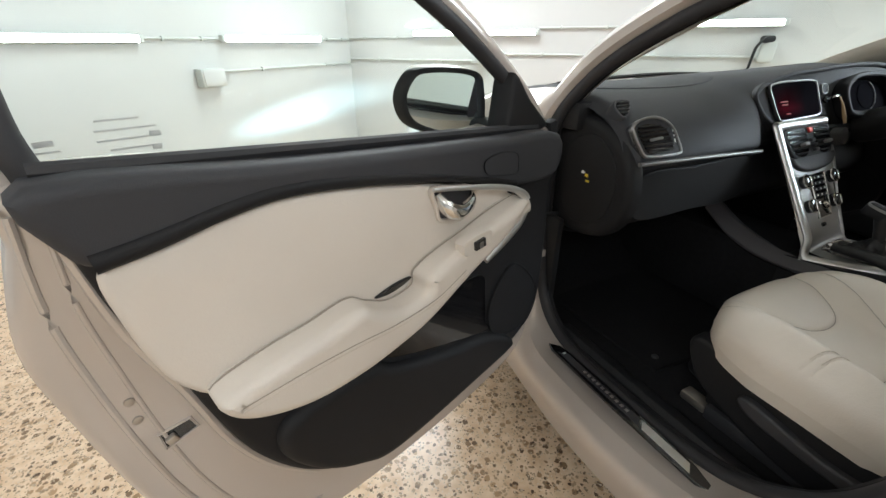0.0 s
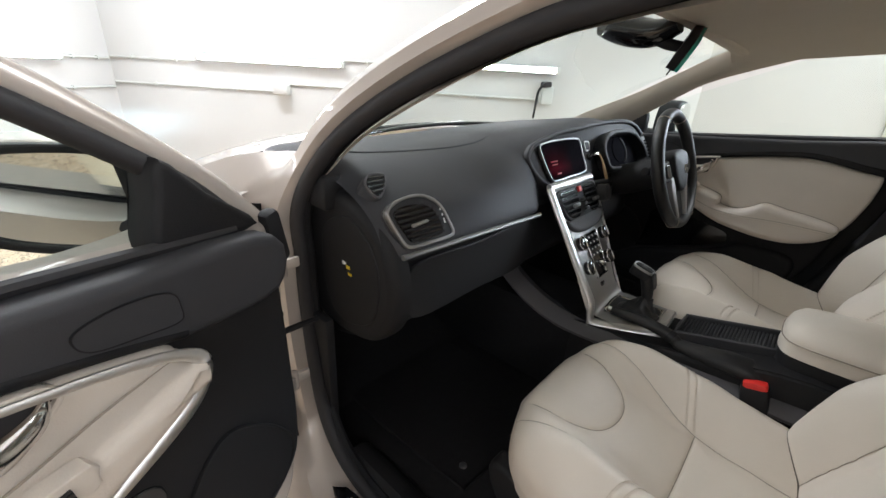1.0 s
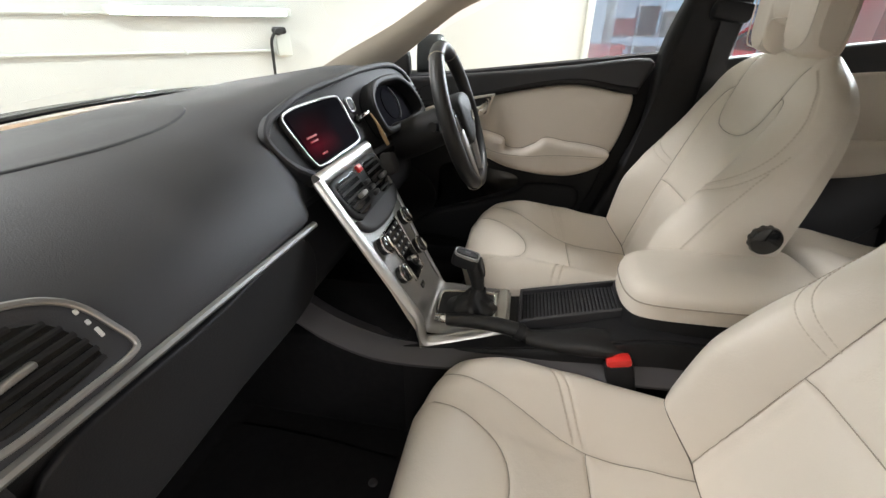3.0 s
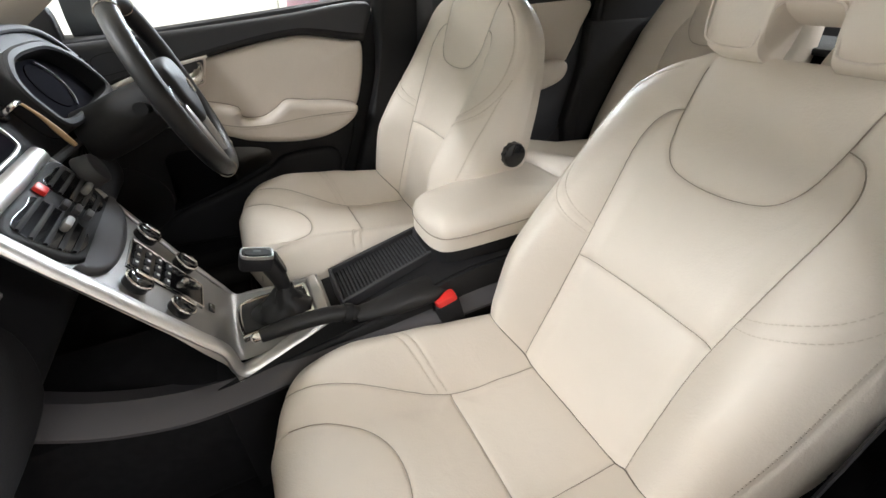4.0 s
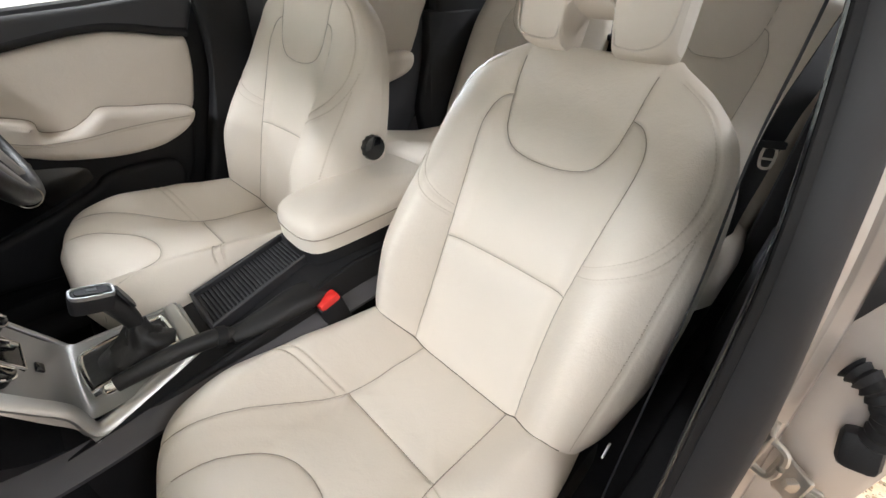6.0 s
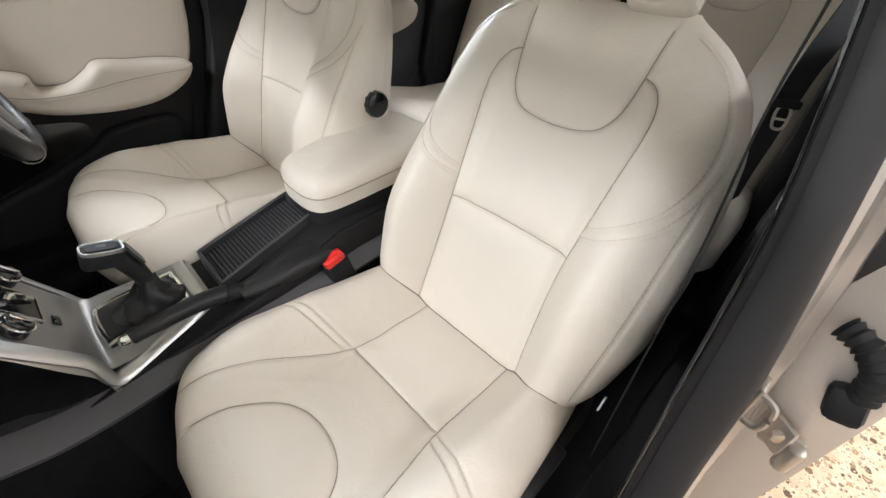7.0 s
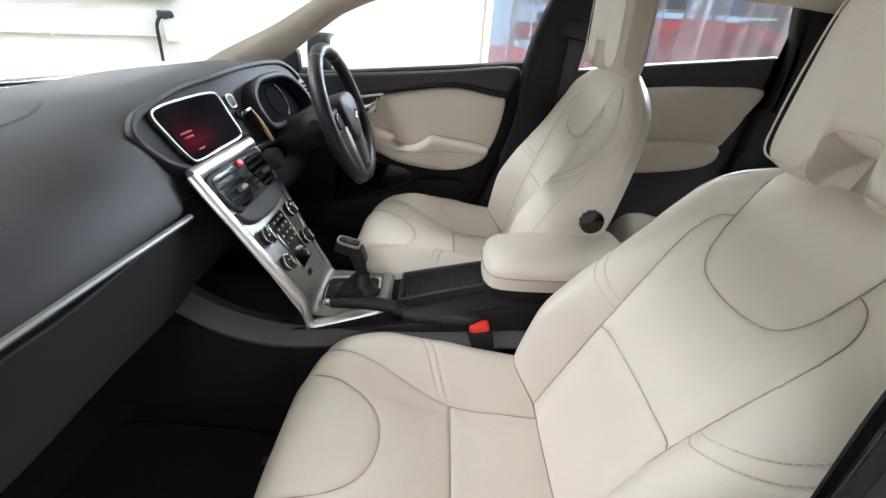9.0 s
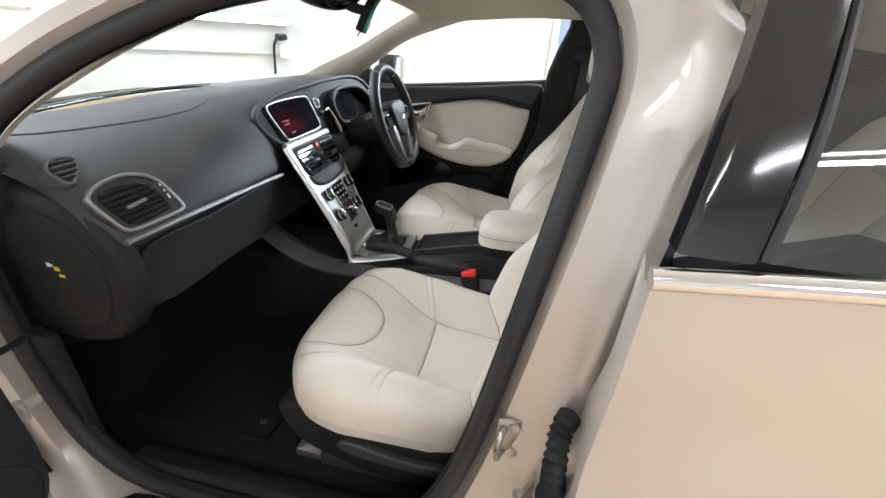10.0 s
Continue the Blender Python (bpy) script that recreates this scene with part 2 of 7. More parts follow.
def wpart(name, bm, material, parent, label="", smooth=True):
    """part() for a mesh in the room's own metres, under a thing."""
    if WARP:
        mesh = fixed(bm) if isinstance(bm, tuple) else bm
        for v in mesh.verts:
            v.co = WARP[-1](v.co)
        bm = mesh
    top = parent
    while top.parent is not None:
        top = top.parent
    return part(name, bm, material, parent, label, smooth, top.matrix_basis.inverted() if parent is top else None)


def smooth_line(pts, per=8, closed=False):
    """A Catmull-Rom line through the points, of any dimension."""
    p = np.array(pts, float)
    n = len(p)
    out = []
    for i in range(n if closed else n - 1):
        if closed:
            a, b, c, d = p[(i - 1) % n], p[i], p[(i + 1) % n], p[(i + 2) % n]
        else:
            a, b, c, d = p[max(i - 1, 0)], p[i], p[i + 1], p[min(i + 2, n - 1)]
        for k in range(per):
            t = k / per
            out.append(0.5 * (2 * b + (c - a) * t + (2 * a - 5 * b + 4 * c - d) * t * t + (3 * b - a - 3 * c + d) * t ** 3))
    if not closed:
        out.append(p[-1])
    return np.array(out)


def grid_faces(rows, cols, wrap=False):
    f = []
    for i in range(rows - 1):
        for j in range(cols if wrap else cols - 1):
            k = (j + 1) % cols
            f.append((i * cols + j, i * cols + k, (i + 1) * cols + k, (i + 1) * cols + j))
    return f


def loft(rings, wrap=True, caps=True):
    """A skin over rings of equal length."""
    rings = [np.array(r, float) for r in rings]
    n = len(rings[0])
    v = np.concatenate(rings)
    f = grid_faces(len(rings), n, wrap)
    if caps and wrap:
        f.append(tuple(reversed(range(n))))
        f.append(tuple(range((len(rings) - 1) * n, len(rings) * n)))
    return v, f


def fixed(vf):
    """The same mesh with its normals turned outwards."""
    bm = bmesh.new()
    vs = [bm.verts.new(tuple(map(float, p))) for p in vf[0]]
    for f in vf[1]:
        try:
            bm.faces.new([vs[i] for i in f])
        except ValueError:
            pass
    big = [f for f in bm.faces if len(f.verts) > 4]
    if big:
        bmesh.ops.triangulate(bm, faces=big, ngon_method="EAR_CLIP")
    bmesh.ops.recalc_face_normals(bm, faces=bm.faces)
    return bm


def tube(pts, radius, sides=10, per=6, squash=1.0, up=(0, 0, 1), caps=True, closed=False):
    """A tube along a smooth line; radius: one number or one for each point; squash: its height over its width."""
    line = smooth_line(pts, per, closed) if per > 1 else np.array(pts, float)
    r = np.array(radius, float) * np.ones(len(pts))
    r = smooth_line(np.r_[r].reshape(-1, 1), per, closed)[:, 0] if per > 1 else r
    n = len(line)
    tang = np.roll(line, -1, 0) - np.roll(line, 1, 0) if closed else np.gradient(line, axis=0)
    rings = []
    for i in range(n):
        t = Vector(tang[i]).normalized()
        u = Vector(up)
        a = t.cross(u)
        a = a.normalized() if a.length > 1e-4 else t.orthogonal().normalized()
        b = a.cross(t).normalized()
        rings.append([line[i] + r[i] * (math.cos(2 * math.pi * k / sides) * np.array(a) + squash * math.sin(2 * math.pi * k / sides) * np.array(b)) for k in range(sides)])
    if closed:
        rings.append(rings[0])
    return fixed(loft(rings, True, caps and not closed))


def rbox(sx, sy, sz, bevel=0.004, m=None, seg=2):
    """A box with rounded edges, centred."""
    bm = bmesh.new()
    bmesh.ops.create_cube(bm, size=1)
    bmesh.ops.scale(bm, vec=(sx, sy, sz), verts=bm.verts)
    if bevel:
        bmesh.ops.bevel(bm, geom=list(bm.edges), offset=min(bevel, 0.49 * min(sx, sy, sz)), segments=seg, affect="EDGES", profile=0.5)
    if m is not None:
        bmesh.ops.transform(bm, matrix=m, verts=bm.verts)
    return bm


def box_to(lo, hi, bevel=0.004, seg=2):
    c = [(a + b) / 2 for a, b in zip(lo, hi)]
    return rbox(*[b - a for a, b in zip(lo, hi)], bevel, Matrix.Translation(c), seg)


def cyl(r1, r2, h, sides=24, bevel=0.0, m=None):
    bm = bmesh.new()
    bmesh.ops.create_cone(bm, cap_ends=True, segments=sides, radius1=r1, radius2=r2, depth=h)
    if bevel:
        rim = [e for e in bm.edges if len([f for f in e.link_faces if len(f.verts) > 4]) == 1]
        bmesh.ops.bevel(bm, geom=rim, offset=bevel, segments=2, affect="EDGES", profile=0.5)
    if m is not None:
        bmesh.ops.transform(bm, matrix=m, verts=bm.verts)
    return bm


def join(*bms):
    out = bmesh.new()
    for b in bms:
        me = bpy.data.meshes.new("tmp")
        b.to_mesh(me)
        b.free()
        out.from_mesh(me)
        bpy.data.meshes.remove(me)
    return out


def inset_line(p, d):
    """A closed outline moved inwards by d."""
    p = np.array(p, float)
    t = np.roll(p, -1, 0) - np.roll(p, 1, 0)
    t /= np.maximum(np.linalg.norm(t, axis=1), 1e-9)[:, None]
    area = 0.5 * np.sum(p[:, 0] * np.roll(p[:, 1], -1) - np.roll(p[:, 0], -1) * p[:, 1])
    n = np.stack([-t[:, 1], t[:, 0]], 1) * (1 if area > 0 else -1)
    return p + d * n


def plate(outline, low, high, bevel=0.004, place=None, per=6, dome=0.0):
    """A plate of smooth outline (u, v), from height low to high, with a rounded upper edge; place(u, v, h) gives its points."""
    p = smooth_line(outline, per, True) if per > 1 else np.array(outline, float)
    place = place or (lambda u, v, h: (u, v, h))
    bevel, sign = abs(bevel), 1 if high >= low else -1
    rings = [(p, low), (p, high - sign * bevel)]
    for k in (1, 2, 3):
        a = k / 3 * math.pi / 2
        rings.append((inset_line(p, bevel * (1 - math.cos(a))), high - sign * bevel * (1 - math.sin(a))))
    if not dome:
        rings.append((inset_line(p, bevel + min(0.004, 0.3 * bevel)), high))
    pts = [[place(u, v, h) for u, v in q] for q, h in rings]
    c = p.mean(0)
    if dome:
        for k in (0.75, 0.5, 0.25):
            q = c + (rings[4][0] - c) * k
            pts.append([place(u, v, high + dome * (1 - k * k)) for u, v in q])
    return fixed(loft(pts, True, True))


def rim_plate(outline, width, low, high, place=None, per=6):
    """A raised frame along a smooth outline (u, v), of that width inwards."""
    p = smooth_line(outline, per, True) if per > 1 else np.array(outline, float)
    place = place or (lambda u, v, h: (u, v, h))
    q, w = inset_line(p, width), width * 0.25
    rings = [(p, low), (p, high - w), (inset_line(p, w), high), (inset_line(p, width - w), high), (q, high - w), (q, low), (p, low)]
    return fixed(loft([[place(u, v, h) for u, v in r] for r, h in rings], True, False))


def far_from(lines, a, l):
    """The distance of each point (a, l) from the nearest of the lines."""
    best = np.full(a.shape, 9.0)
    for line in lines:
        for (x0, y0), (x1, y1) in zip(line[:-1], line[1:]):
            dx, dy = x1 - x0, y1 - y0
            t = np.clip(((a - x0) * dx + (l - y0) * dy) / (dx * dx + dy * dy + 1e-12), 0, 1)
            best = np.minimum(best, np.hypot(a - x0 - t * dx, l - y0 - t * dy))
    return best


def step(x, lo, hi):
    t = np.clip((np.asarray(x, float) - lo) / (hi - lo), 0, 1)
    return t * t * (3 - 2 * t)


def curve1(x, keys):
    """A smooth curve through (x, value) keys."""
    xs, ys = zip(*keys)
    fine = np.linspace(xs[0], xs[-1], 200)
    rough = np.interp(fine, xs, ys)
    k = np.hanning(21)
    padded = np.concatenate([np.full(10, rough[0]), rough, np.full(10, rough[-1])])
    return np.interp(x, fine, np.convolve(padded, k / k.sum(), "valid"))


# ---- the room ----
def slab_between(name, a, b, z0, z1, thick, material, label=""):
    """A wall from a to b in the plan; its thickness lies to the left of that way."""
    a, b = Vector((*a, 0)), Vector((*b, 0))
    length, turn = (b - a).length, math.degrees(math.atan2(b.y - a.y, b.x - a.x))
    o = part(name, box_to((0, 0, z0), (length, thick, z1), 0), material, smooth=False)
    o.matrix_world = pose(a.x, a.y, 0, 0, 0, turn)
    return tagged(o, label, "wall", kind="structure")


NW, NE = (-0.19, 5.0), (3.25, 0.68)          # the two corners that show
SW = (-7.0, -0.42)
slab_between("wall_west", SW, NW, 0, 3.5, 0.15, WALL, "white painted wall with surface conduit and tube lights")
slab_between("wall_north", NW, NE, 0, 3.5, 0.15, WALL, "white painted wall with conduit, tube lights and socket")
slab_between("wall_east", NE, (3.36, -0.62), 0, 3.5, 0.15, WALL, "plain white wall ending at the strip curtain")
slab_between("wall_east_far", (3.36, -4.9), (3.3, -6.5), 0, 3.5, 0.15, WALL, "plain white wall behind the car")
slab_between("wall_east_head", (3.36, -0.62), (3.36, -4.9), 2.6, 3.5, 0.15, WALL, "white wall above the strip curtain")
slab_between("wall_south", (3.3, -6.5), (-7.0, -6.5), 0, 3.5, 0.15, WALL, "plain white wall at the back of the bay")
slab_between("wall_far_west", (-7.0, -6.5), SW, 0, 3.5, 0.15, WALL, "plain white wall along the bay")
o = part("floor", box_to((-7.2, -6.7, -0.1), (9.0, 5.3, 0.0), 0), TERRAZZO, smooth=False)
tagged(o, "polished tan terrazzo floor with brown stone chips", "floor", kind="structure")
o = part("ceiling", box_to((-7.2, -6.7, 3.5), (9.0, 5.3, 3.6), 0), WALL, smooth=False)
tagged(o, "plain white ceiling above the bay", "ceiling", kind="structure")

WEST = pose(NW[0], NW[1], 0, 0, 0, math.degrees(math.atan2(SW[1] - NW[1], SW[0] - NW[0])))     # x runs along the wall from the corner, y into the room
NORTH = pose(NW[0], NW[1], 0, 0, 0, math.degrees(math.atan2(NE[1] - NW[1], NE[0] - NW[0])))    # x runs along the wall from the corner, -y into the room


def tube_light(wall, side, s, length, z, label):
    m = wall @ pose(s, 0, z)
    t = thing("tube_light", m, label, "tube light", "tube lights on the walls")
    part("housing", box_to((-length / 2, min(0, side * 0.058), -0.027), (length / 2, max(0, side * 0.058), 0.027), 0.006), BOX_GREY, t)
    part("tube", rbox(length - 0.04, 0.008, 0.044, 0.003, Matrix.Translation((0, side * 0.059, 0))), TUBE, t, "lit white tube")
    for e in (-1, 1):
        part("end_cap", rbox(0.03, 0.05, 0.056, 0.006, Matrix.Translation((e * length / 2, side * 0.04, 0))), BOX_GREY, t)
    return t


def conduit(wall, side, s0, s1, z, label):
    t = thing("conduit", wall @ pose(s0, side * 0.012, z), label, "conduit")
    part("pipe", tube([(0, 0, 0), ((s1 - s0) / 2, 0, 0), (s1 - s0, 0, 0)], 0.010, 8, 1), BOX_GREY, t)
    n = max(2, int((s1 - s0) / 0.9))
    for i in range(n):
        part("clip", rbox(0.02, 0.03, 0.034, 0.004, Matrix.Translation(((i + 0.5) / n * (s1 - s0), 0, 0))), BOX_GREY, t)
    return t


tube_light(WEST, 1, 1.165, 1.23, 1.162, "lit white tube light mounted on the white wall")
tube_light(WEST, 1, 3.07, 1.23, 1.160, "lit white tube light mounted on the white wall")
tube_light(NORTH, -1, 1.60, 1.38, 1.22, "lit white tube light mounted on the white wall")
tube_light(NORTH, -1, 3.69, 1.10, 1.275, "lit white tube light mounted on the white wall")
conduit(WEST, 1, 0.02, 0.54, 1.162, "thin grey conduit between the wall lights")
conduit(WEST, 1, 1.79, 2.44, 1.162, "thin grey conduit between the wall lights")
conduit(WEST, 1, 0.02, 1.84, 0.91, "thin grey conduit running to the switch box")
conduit(NORTH, -1, 0.02, 0.90, 1.18, "thin grey conduit between the wall lights")
conduit(NORTH, -1, 2.30, 3.13, 1.258, "thin grey conduit between the wall lights")
conduit(NORTH, -1, 0.02, 1.63, 0.955, "thin grey conduit low on the wall")
conduit(NORTH, -1, 1.77, 4.10, 1.025, "thin grey conduit running to the socket")


def wall_box(wall, s, z, w, h, label, category):
    t = thing("switch_box", wall @ pose(s, 0, z, 0, 0, 180 if wall is WEST else 0), label, category)
    part("box", rbox(w, 0.09, h, 0.008, Matrix.Translation((0, -0.045, 0))), BOX_GREY, t)
    part("cover", rbox(w * 0.9, 0.012, h * 0.86, 0.004, Matrix.Translation((0, -0.094, 0))), WALL, t)
    for e in (-1, 1):
        part("screw", cyl(0.006, 0.006, 0.004, 10, 0, pose(e * w * 0.36, -0.101, -h * 0.34, 90)), STEEL, t)
    return t


wall_box(WEST, 1.97, 0.87, 0.22, 0.14, "grey switch box on the white wall", "switch box")
wall_box(NORTH, 1.70, 0.98, 0.14, 0.10, "small pale junction box on the white wall", "junction box")
socket = thing("wall_socket", NORTH @ pose(4.17, 0, 1.065), "grey wall socket with black plug and hanging lead", "socket")
part("box", rbox(0.10, 0.08, 0.15, 0.012, Matrix.Translation((0, -0.04, 0))), BOX_GREY, socket)
part("plug", join(rbox(0.10, 0.07, 0.05, 0.02, pose(-0.02, -0.06, 0.095)), cyl(0.03, 0.022, 0.06, 14, 0.004, pose(-0.03, -0.09, 0.09, 90))), SOFT_DARK, socket, "black plug")
part("lead", tube([(-0.05, -0.09, 0.09), (-0.085, -0.08, 0.03), (-0.09, -0.05, -0.08), (-0.095, -0.03, -0.2)], 0.011, 8), SOFT_DARK, socket, "black lead")

# strip curtain beyond the driver's side, with stored goods behind it
curtain = thing("strip_curtain", pose(3.36, -4.9, 0), "clear blue-tinted plastic strip curtain hanging in the opening", "strip curtain")
part("rail", box_to((-0.03, -0.02, 2.56), (0.05, 4.3, 2.64), 0.004), STEEL, curtain)
for i in range(22):
    wob = 0.012 * math.sin(i * 2.3)
    y0 = i * 0.195
    ring = [[(wob + 0.004 * math.cos(math.pi * k / 4) + (i % 2) * 0.012, y0 + 0.215 * k / 8, z) for k in range(9)] for z in (0.02, 0.9, 1.8, 2.57)]
    s1 = part("strip", loft(ring, False, False), PVC, curtain)
    s1.visible_shadow = False
part("curtain_post", box_to((-0.04, 4.28, 0), (0.04, 4.34, 2.64), 0.006), BOX_GREY, curtain)

# added wall whose even glow stands in for the workshop's light and haze
glow_wall = part("backdrop", box_to((8.6, -9, 0), (8.7, 4, 3.5), 0), glow_material("bright_yard", (0.55, 0.70, 0.92), 0.42), smooth=False)
tagged(glow_wall, "bright hazy workshop seen behind the strip curtain", "backdrop", kind="structure")


def stored_car(x, y, turn):
    """A parked car seen dimly behind the curtain."""
    t = thing("parked_car", pose(x, y, 0, 0, 0, turn), "red parked car behind the strip curtain", "car")
    prof = [(-2.0, 0.3), (-2.05, 0.75), (-1.75, 0.92), (-1.2, 1.38), (0.2, 1.42), (0.95, 0.95), (1.9, 0.8), (2.0, 0.35)]
    line = smooth_line(prof, 6, True)
    rings = [[(u * k, w, 0.35 + (v - 0.35) * k) for u, v in line] for w, k in ((-0.85, 0.93), (-0.8, 0.99), (0, 1.02), (0.8, 0.99), (0.85, 0.93))]
    part("body", fixed(loft(rings)), CAR_RED, t)
    part("side_glass", plate([(-1.3, 0.95), (-1.0, 1.28), (0.15, 1.31), (0.7, 0.95)], 0, 0.02, 0.006, lambda u, v, h: (u, 0.8 + h * 2.5, v)), GLOSS, t)
    for wx in (-1.3, 1.25):
        for wy in (-0.75, 0.75):
            w = part("wheel", cyl(0.31, 0.31, 0.2, 28, 0.03, pose(wx, wy, 0.31, 90)), RUBBER, t)
            part("rim", cyl(0.2, 0.2, 0.21, 20, 0.01, pose(wx, wy, 0.31, 90)), ALU, w)
    return t


stored_car(6.0, -3.3, 84)
for lab, x, y, sx, sy, sz, mat in (("blue storage crate behind the curtain", 4.6, -0.95, 0.5, 0.6, 0.75, BLUE_BOX), ("red storage crate stacked behind the curtain", 5.4, -0.8, 0.6, 0.9, 1.0, RED),
                                   ("dark stacked goods behind the curtain", 5.6, -4.9, 0.9, 0.7, 1.5, DARK_SHAPE), ("orange notice board behind the curtain", 7.5, -6.6, 0.1, 0.8, 1.75, ORANGE)):
    t = thing("storage_crate" if "crate" in lab else "notice_board" if "notice" in lab else "goods_stack", pose(x, y, 0), lab, "crate" if "crate" in lab else "board" if "notice" in lab else "goods")
    part("box", box_to((-sx / 2, -sy / 2, 0), (sx / 2, sy / 2, sz - 0.06), 0.02), mat, t)
    part("lid", box_to((-sx / 2 - 0.02, -sy / 2 - 0.02, sz - 0.06), (sx / 2 + 0.02, sy / 2 + 0.02, sz), 0.015), mat, t)

def storage_rack(x, y, turn):
    """A steel rack with three shelves, seen dimly behind the curtain."""
    t = thing("storage_rack", pose(x, y, 0, 0, 0, turn), "grey steel storage rack behind the strip curtain", "rack", "racks behind the curtain")
    for px in (-0.75, 0.75):
        for py in (-0.22, 0.22):
            part("post", box_to((px - 0.025, py - 0.025, 0), (px + 0.025, py + 0.025, 2.0), 0.004), STEEL, t)
    for z in (0.45, 1.05, 1.65):
        part("shelf", box_to((-0.78, -0.25, z), (0.78, 0.25, z + 0.03), 0.004), STEEL, t)
    return t


WHITE_BOX = surface("white_card", (0.72, 0.72, 0.70), 0.6, bump=0.02)
for rx, ry, turn in ((7.9, -2.2, 90), (7.9, -4.0, 90), (7.9, -5.8, 90)):
    storage_rack(rx, ry, turn)
    for k, (dy, z, w, h, mat, colour) in enumerate(((-0.48, 0.48, 0.42, 0.34, BLUE_BOX, "blue"), (0.05, 0.48, 0.5, 0.42, WHITE_BOX, "white"), (0.52, 0.48, 0.3, 0.3, RED, "red"), (-0.4, 1.08, 0.5, 0.36, WHITE_BOX, "white"), (0.12, 1.08, 0.3, 0.44, DARK_SHAPE, "dark"), (0.5, 1.08, 0.34, 0.26, RED, "red"), (-0.3, 1.68, 0.6, 0.3, DARK_SHAPE, "dark"), (0.4, 1.68, 0.44, 0.38, BLUE_BOX, "blue"))):
        c = thing("storage_box", pose(rx, ry + dy, z), colour + " storage box on a steel rack behind the curtain", "box", "boxes on the racks")
        part("box", box_to((-0.2, -w / 2, 0), (0.2, w / 2, h * 0.86), 0.012), mat, c)
        part("lid", box_to((-0.21, -w / 2 - 0.01, h * 0.86), (0.21, w / 2 + 0.01, h), 0.008), mat, c)
for ly, lz in ((-1.6, 1.9), (-3.1, 2.05), (-4.7, 1.95)):
    t = thing("workshop_light", pose(7.2, ly, lz, 0, 0, 78), "lit white batten light hanging in the workshop behind the curtain", "tube light", "workshop lights")
    part("batten", box_to((-0.45, -0.05, 0.02), (0.45, 0.05, 0.07), 0.008), BOX_GREY, t)
    part("tube", rbox(0.86, 0.05, 0.04, 0.016), TUBE_HIGH, t, "lit white tube")
    for e in (-0.4, 0.4):
        part("chain", tube([(e, 0, 0.06), (e, 0, (3.5 - lz) / 2), (e, 0, 3.5 - lz)], 0.005, 6, 1), STEEL, t)

for lx, ly, _ in LIGHTS:
    t = thing("ceiling_light", pose(lx, ly, 3.5, 0, 0, -51), "long white batten light under the ceiling", "ceiling light", "ceiling lights")
    part("batten", box_to((-0.95, -0.05, -0.06), (0.95, 0.05, 0.0), 0.008), BOX_GREY, t)
    part("tube", rbox(1.9, 0.06, 0.05, 0.02, Matrix.Translation((0, 0, -0.085))), TUBE_HIGH, t, "lit white tube")


# ---- the front seats ----
def sheet(half, front, back, l0, l1, lines, rows, cols, edge=3.2, end=0.05, groove=0.0028, pillow=0.009, foot=0.03, belly=0.0, plump=None):
    """A padded body in its own (across, along, out) axes: half width half(l), front face front(a, l), back face back(l);
    sewn along the lines, which sink, while the fields between them swell."""
    ls = l0 + (l1 - l0) * (1 - np.cos(np.linspace(0, math.pi, rows))) / 2 * 0.25 + (l1 - l0) * np.linspace(0, 1, rows) * 0.75
    u = np.linspace(-1, 1, cols)
    u = np.sign(u) * (1 - (1 - np.abs(u)) ** 1.35)
    W = np.maximum(half(ls), 0.01)[:, None]
    A = W * u[None, :]
    Lm = np.repeat(ls[:, None], cols, 1)
    shape = (1 - np.abs(u) ** edge) ** (1 / edge)
    tail = (1 - np.clip((Lm - (l1 - end)) / end, 0, 1) ** 2.4) ** (1 / 2.4)
    head = (1 - np.clip(((l0 + foot) - Lm) / foot, 0, 1) ** 2.4) ** (1 / 2.4)
    B = np.repeat(back(ls)[:, None], cols, 1)
    mid = B * 0.55 + belly
    d = far_from(lines, A, Lm)
    dp = d if plump is None else far_from(plump, A, Lm)
    F = front(A, Lm) + pillow * (1 - np.exp(-dp / 0.028)) - groove * np.exp(-(d / 0.0022) ** 2)
    k = shape[None, :] * tail * head
    top = mid + (F - mid) * k
    bot = mid + (B - mid) * k
    n = rows * cols
    v = np.concatenate([np.stack([A, Lm, top], -1).reshape(-1, 3), np.stack([A, Lm, bot], -1)[:, ::6].reshape(-1, 3)])
    f = grid_faces(rows, cols)
    c2 = len(range(0, cols, 6))
    f += [tuple(n + i for i in reversed(q)) for q in grid_faces(rows, c2)]

    def lift(a, l):
        """The height of the sewn face at one point."""
        w = float(np.interp(l, ls, W[:, 0]))
        i = float(np.interp(l, ls, np.arange(rows)))
        j = float(np.interp(a / w, u, np.arange(cols)))
        i0, j0 = min(int(i), rows - 2), min(int(j), cols - 2)
        i, j = i - i0, j - j0
        return float((top[i0, j0] * (1 - j) + top[i0, j0 + 1] * j) * (1 - i) + (top[i0 + 1, j0] * (1 - j) + top[i0 + 1, j0 + 1] * j) * i)

    return v, f, lift


def turned(vf, o, turn):
    """(across, along, out) to the seat's metres: along leans back from forward (0) to up (90)."""
    r = radians(turn)
    al, ou = np.array([0, math.cos(r), math.sin(r)]), np.array([0, -math.sin(r), math.cos(r)])
    if turn > 45:
        ou = -ou
    v = np.array(vf[0])
    return np.array(o) + v[:, :1] * np.array([1, 0, 0]) + v[:, 1:2] * al + v[:, 2:3] * ou


def mirrored(lines):
    return [np.array(q) for q in lines] + [np.array(q) * (-1, 1) for q in lines]


